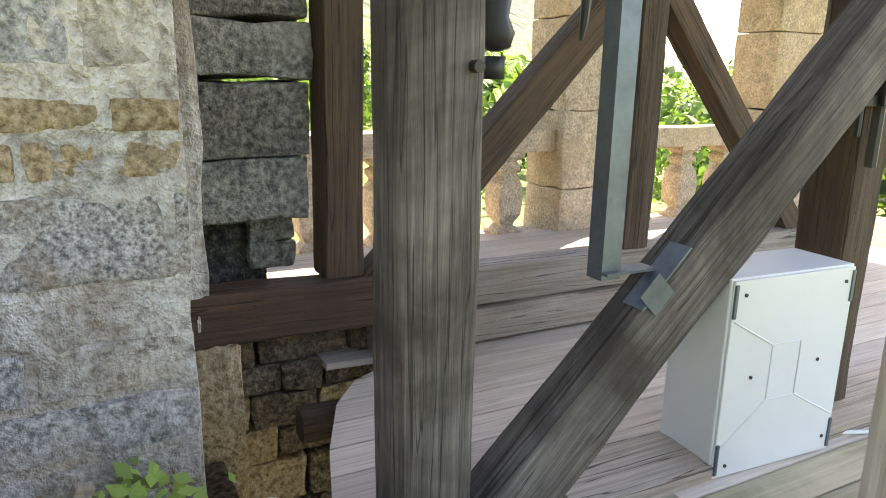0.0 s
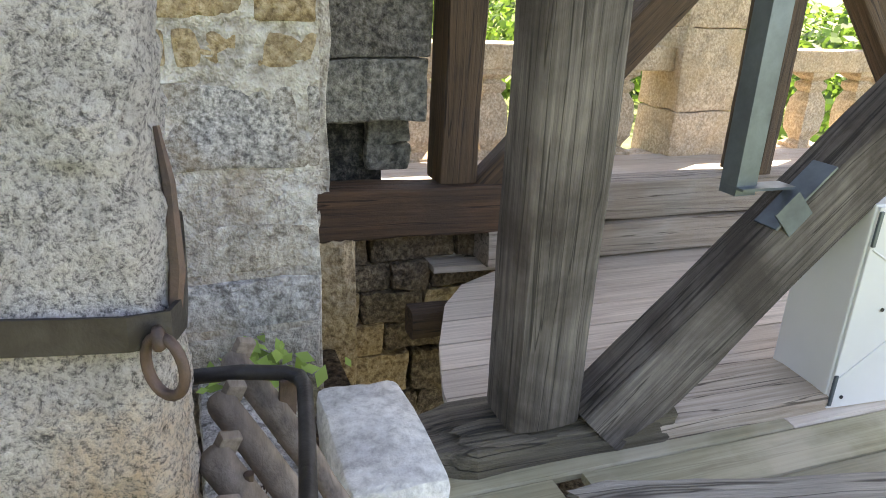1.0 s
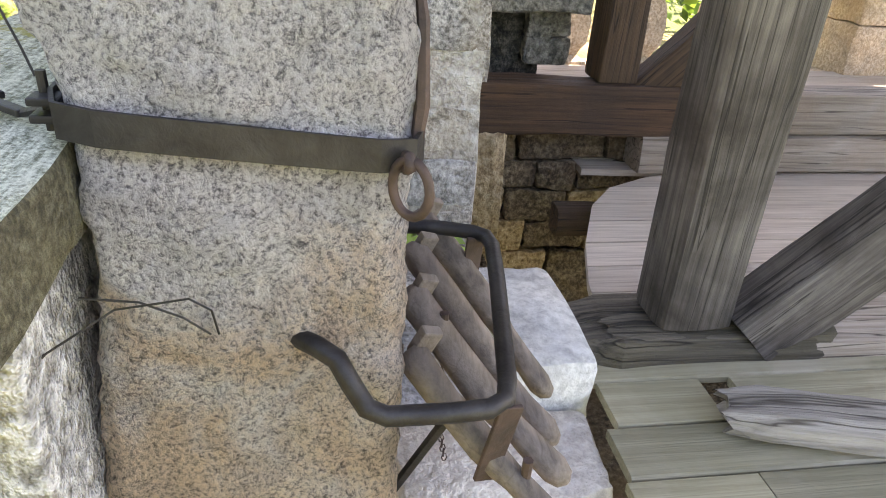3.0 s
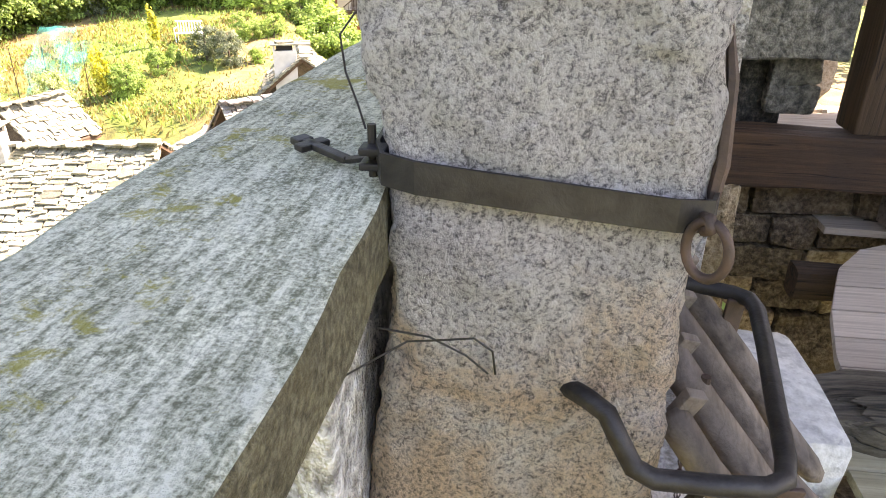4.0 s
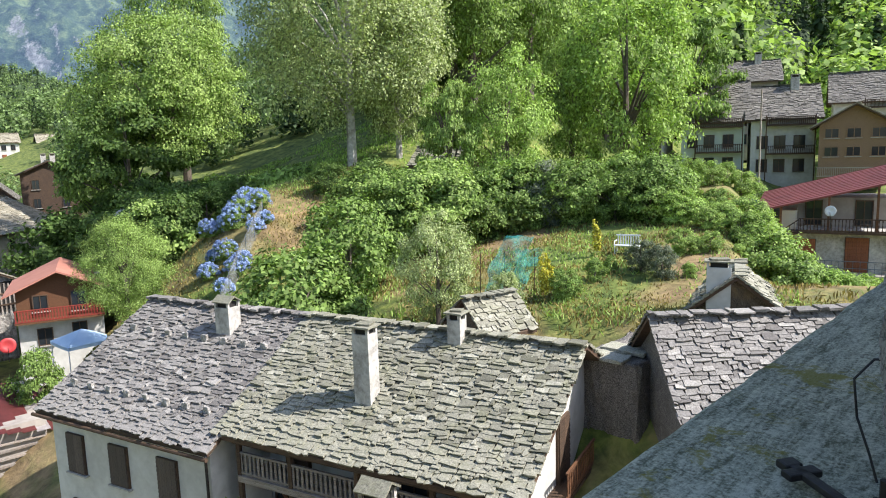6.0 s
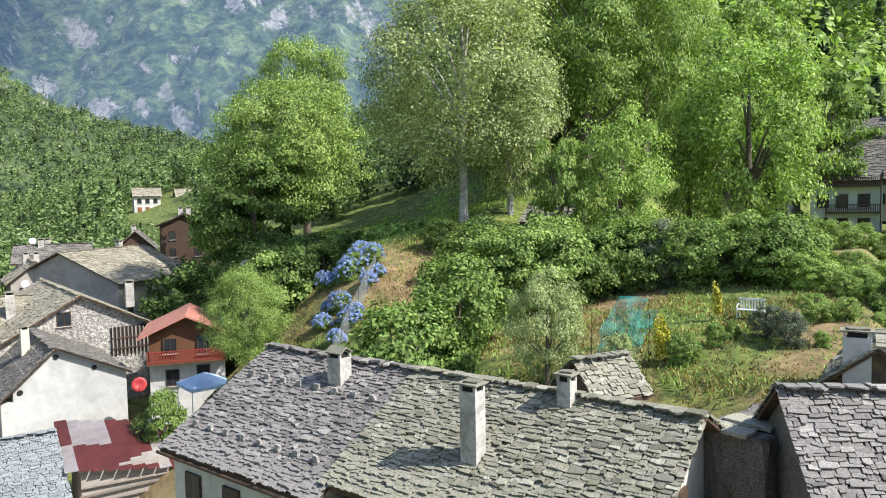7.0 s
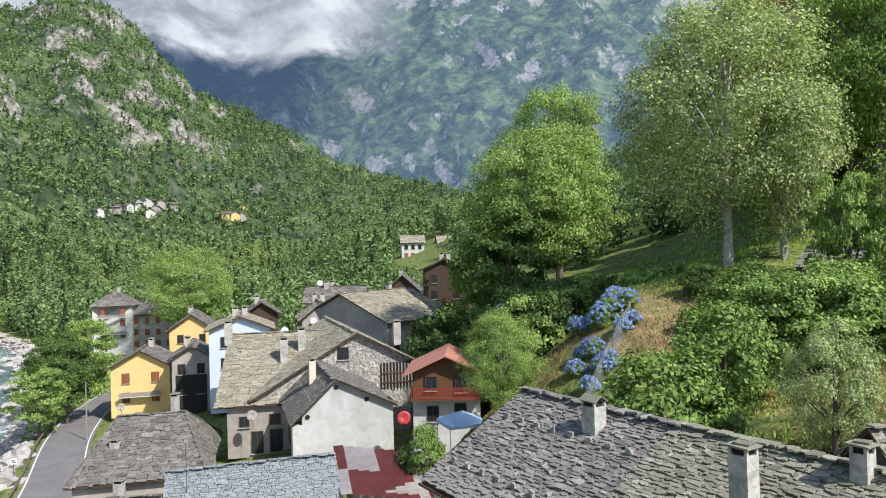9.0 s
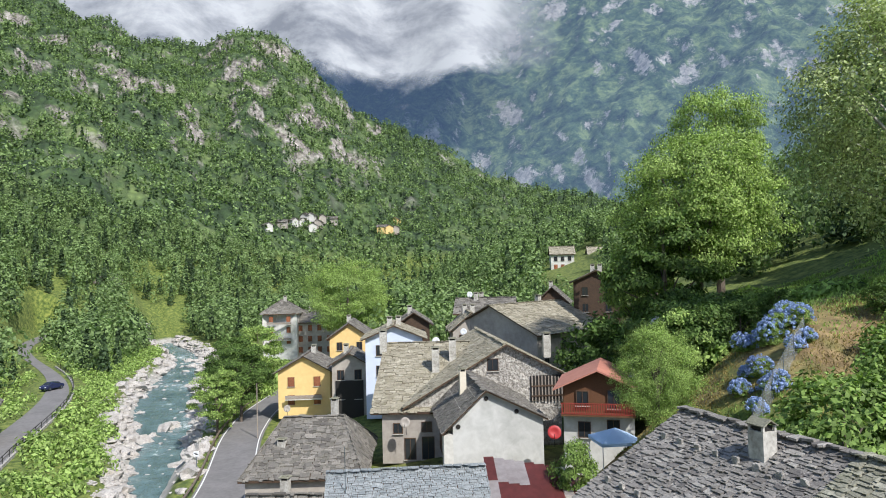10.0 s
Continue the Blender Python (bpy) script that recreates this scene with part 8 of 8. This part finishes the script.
for a, b in zip(fp, fp[1:]):
    bm = bmesh.new()
    bm.faces.new([bm.verts.new(q) for q in (a + Vector((0, 0, 0.05)), b + Vector((0, 0, 0.05)), b + Vector((0, 0, 1.6)), a + Vector((0, 0, 1.6)))])
    part("mesh_panel", bm, M_WIRE, fence)
# yellow flowering stalks
for az, D in ((29.8, 37), (34.2, 31), (33.8, 31.5)):
    x, y = at_az(az, D)
    z = gz(x, y)
    st = thing("flower_stalk", (x, y, z), "tall yellow flowering stalk in the garden", "plant", "flower stalks")
    rg = np.random.default_rng(int(az * 10))
    for k in range(3):
        P = np.array([x + 0.15 * k, y, z + 0.3]) + np.stack([rg.normal(0, 0.05, 120), rg.normal(0, 0.05, 120), rg.random(120) * (1.7 - 0.3 * k)], -1)
        V, F = leaf_quads(P, rg.normal(0, 1, (120, 3)), 0.12, rg, 1.2, 0.5)
        pymesh("spike", V, F, M_YELLOW, st)

# shacks on the slope
SH1, SH1r, SH1m = house("shack", at_az(64.6, 66), 20, 4.2, 3.0, gz(*at_az(64.6, 66)) - 0.3, zel_at(-4.4, 66), zel_at(-3.7, 66), M_WOODB, "grey wooden garden shack with sheet roof", M_TINW, 0.4, 0.3, stones=False, board=M_TINW)
SH2, SH2r, SH2m = house("hut", at_az(41.4, 60), 20, 4.5, 4.0, gz(*at_az(41.4, 60)) - 0.3, zel_at(-1.4, 60), zel_at(-0.2, 60), M_RUBBLE, "small hut with stone slab roof behind the hedge", M_TILE, 0.4, 0.3, (0.5, 0.3, 0.04), seed=91)


# cars
def car_at(x, y, z, yaw, paint, label):
    t = thing("car", (x, y, z), label, "car", yaw=yaw)
    m = WM[t]
    prof = [(-2.0, 0.35), (-2.05, 0.75), (-1.85, 0.92), (-1.3, 1.0), (-0.8, 1.42), (0.7, 1.45), (1.25, 1.05), (1.95, 0.9), (2.08, 0.65), (2.05, 0.35)]
    bm = bmesh.new()
    rings = [[bm.verts.new((a, s * (0.86 if b < 1.1 else 0.68), b)) for a, b in prof] for s in (-1, 1)]
    bm.faces.new(rings[0])
    bm.faces.new(rings[1][::-1])
    for i in range(len(prof)):
        j = (i + 1) % len(prof)
        bm.faces.new((rings[0][i], rings[1][i], rings[1][j], rings[0][j]))
    bmesh.ops.bevel(bm, geom=bm.edges[:], offset=0.05, segments=2, affect="EDGES")
    body = part("body", bm, paint, t, m=m, smooth=False)
    for s in (-1, 1):
        bm = bmesh.new()
        q = [(-1.15, 0.83 * s, 1.03), (1.1, 0.83 * s, 1.03), (0.62, 0.70 * s, 1.38), (-0.72, 0.70 * s, 1.38)]
        bm.faces.new([bm.verts.new((a, b + 0.012 * s, c)) for a, b, c in q])
        part("side_window", bm, M_GLASS, body, m=m)
        for x_ in (-1.3, 1.3):
            bm = bmesh.new()
            rod(bm, [(x_, 0.70 * s, 0.32), (x_, 0.89 * s, 0.32)], 0.32, 16)
            w = part("wheel", bm, M_BLACK, t, m=m)
            bm = bmesh.new()
            rod(bm, [(x_, 0.88 * s, 0.32), (x_, 0.905 * s, 0.32)], 0.19, 12)
            part("rim", bm, M_STEEL, w, m=m)
    for xa, za, xb, zb in ((-1.33, 1.03, -0.85, 1.40), (1.28, 1.06, 0.75, 1.42)):
        bm = bmesh.new()
        o = -0.03 if xa < 0 else 0.03
        bm.faces.new([bm.verts.new(v) for v in ((xa + o, -0.7, za), (xa + o, 0.7, za), (xb + o, 0.6, zb), (xb + o, -0.6, zb))])
        part("windscreen", bm, M_GLASS, body, m=m)
    for s in (-0.6, 0.6):
        bm = bmesh.new()
        box(bm, (2.07, s, 0.72), (0.04, 0.28, 0.12))
        part("headlight", bm, M_WHITE, body, m=m)
    return t


dcar = 137.0
car_at(-dcar, float(far_road_y(dcar)) - 1.0, 1.64 + 0.014 * (dcar - 90), -22, M_NAVY, "dark blue car standing on the narrow lane")
ux, uy = polar(17.2, 72)
car_at(ux, uy, gz(ux, uy), 200, M_CARBLUE, "light blue car parked beside the white houses")
ux, uy = polar(15.6, 74)
car_at(ux, uy, gz(ux, uy), 190, M_BLACK, "black car parked beside the white houses")

# guard rail, signs and lane wall
gr = thing("guard_rail", (-90, float(road_y(90.0)) - 3.2, 0.1), "brown steel guard rail along the valley road", "guard rail")
ds = np.arange(52, 128, 4.0)
for a, b in zip(ds, ds[1:]):
    pa, pb = Vector((-a, float(road_y(a)) - 3.15, 0.1)), Vector((-b, float(road_y(b)) - 3.15, 0.1))
    bm = bmesh.new()
    rod(bm, [pa - Vector((0, 0, 0.5)), pa + Vector((0, 0, 0.85))], 0.07, 5)
    part("post", bm, M_WOODB, gr)
    beam_ = bmesh.new()
    rod(beam_, [pa + Vector((0, 0.06, 0.68)), pb + Vector((0, 0.06, 0.68))], 0.13, 6)
    part("rail", beam_, M_RAIL, gr)
lw = thing("retaining_wall", (-110, float(far_road_y(110.0)) + 2.6, 0.5), "grey stone retaining wall with railing beside the lane", "wall")
ds = np.arange(64, 170, 3.0)
for a, b in zip(ds, ds[1:]):
    z = 1.62 + 0.014 * (a - 90)
    pa, pb = Vector((-a, float(far_road_y(a)) + 2.75, z)), Vector((-b, float(far_road_y(b)) + 2.75, z + 0.04))
    n_ = Vector((0, 0.18, 0))
    bm = bmesh.new()
    v = [bm.verts.new(q) for q in (pa - n_ - Vector((0, 0, 3)), pb - n_ - Vector((0, 0, 3)), pb + n_ - Vector((0, 0, 3)), pa + n_ - Vector((0, 0, 3)), pa - n_ + Vector((0, 0, 0.25)), pb - n_ + Vector((0, 0, 0.25)), pb + n_ + Vector((0, 0, 0.25)), pa + n_ + Vector((0, 0, 0.25)))]
    for q in ((0, 1, 2, 3), (4, 5, 6, 7), (0, 1, 5, 4), (2, 3, 7, 6), (1, 2, 6, 5), (0, 3, 7, 4)):
        bm.faces.new([v[i] for i in q])
    part("wall_block", bm, M_BOULDER, lw)
    bm = bmesh.new()
    rod(bm, [pa + Vector((0, 0, 0.2)), pa + Vector((0, 0, 1.15))], 0.05, 5)
    rod(bm, [pa + Vector((0, 0, 1.1)), pb + Vector((0, 0, 1.1))], 0.05, 5)
    rod(bm, [pa + Vector((0, 0, 0.7)), pb + Vector((0, 0, 0.7))], 0.04, 5)
    part("railing", bm, M_IRON, lw)
for d_, s_ in ((110, -4.0), (118, -4.0), (84, -3.9)):
    sg = thing("road_sign", (-d_, float(road_y(float(d_))) + s_, 0.0), "white chevron road sign on a post", "road sign", "road signs")
    bm = bmesh.new()
    p = Vector((-d_, float(road_y(float(d_))) + s_, 0))
    rod(bm, [p, p + Vector((0, 0, 2.2))], 0.04, 6)
    part("post", bm, M_STEEL, sg)
    bm = bmesh.new()
    box(bm, p + Vector((0.05, 0, 2.0)), (0.03, 0.6, 0.6))
    part("panel", bm, M_WHITE, sg)
    bm = bmesh.new()
    box(bm, p + Vector((0.07, -0.06, 2.08)), (0.01, 0.34, 0.10), None)
    box(bm, p + Vector((0.07, 0.06, 1.92)), (0.01, 0.34, 0.10), None)
    part("mark", bm, M_BLACK, sg)
for az, D, zt in ((17.4, 66, 26.0), (98.2, 100, 7.5)):
    x, y = polar(az, D)
    pl = thing("utility_pole", (x, y, gz(x, y)), "tall thin utility pole", "pole", "utility poles")
    bm = bmesh.new()
    rod(bm, [(x, y, gz(x, y) - 0.5), (x, y, zt)], 0.09, 7, 0, [0.10, 0.06])
    part("mast", bm, M_WOODG, pl)
HW, HWr, HWm = house("house", polar(117.6, 108), 20, 8, 7, gz(*polar(117.6, 108)) - 0.5, zel_at(-8.2, 108), zel_at(-7.0, 108), M_OCHREP, "cream house with brown roof across the river", M_TILE_D, 0.5, 0.4, (0.6, 0.4, 0.05), seed=95)

# ------------------------------------------------------------------ single roof slabs of the near houses
for V, tri, mt, roof in pieces_of:
    for i in range(len(V) // 10):
        pymesh("roof_slab", V[i * 10:i * 10 + 10], tri, mt, roof)
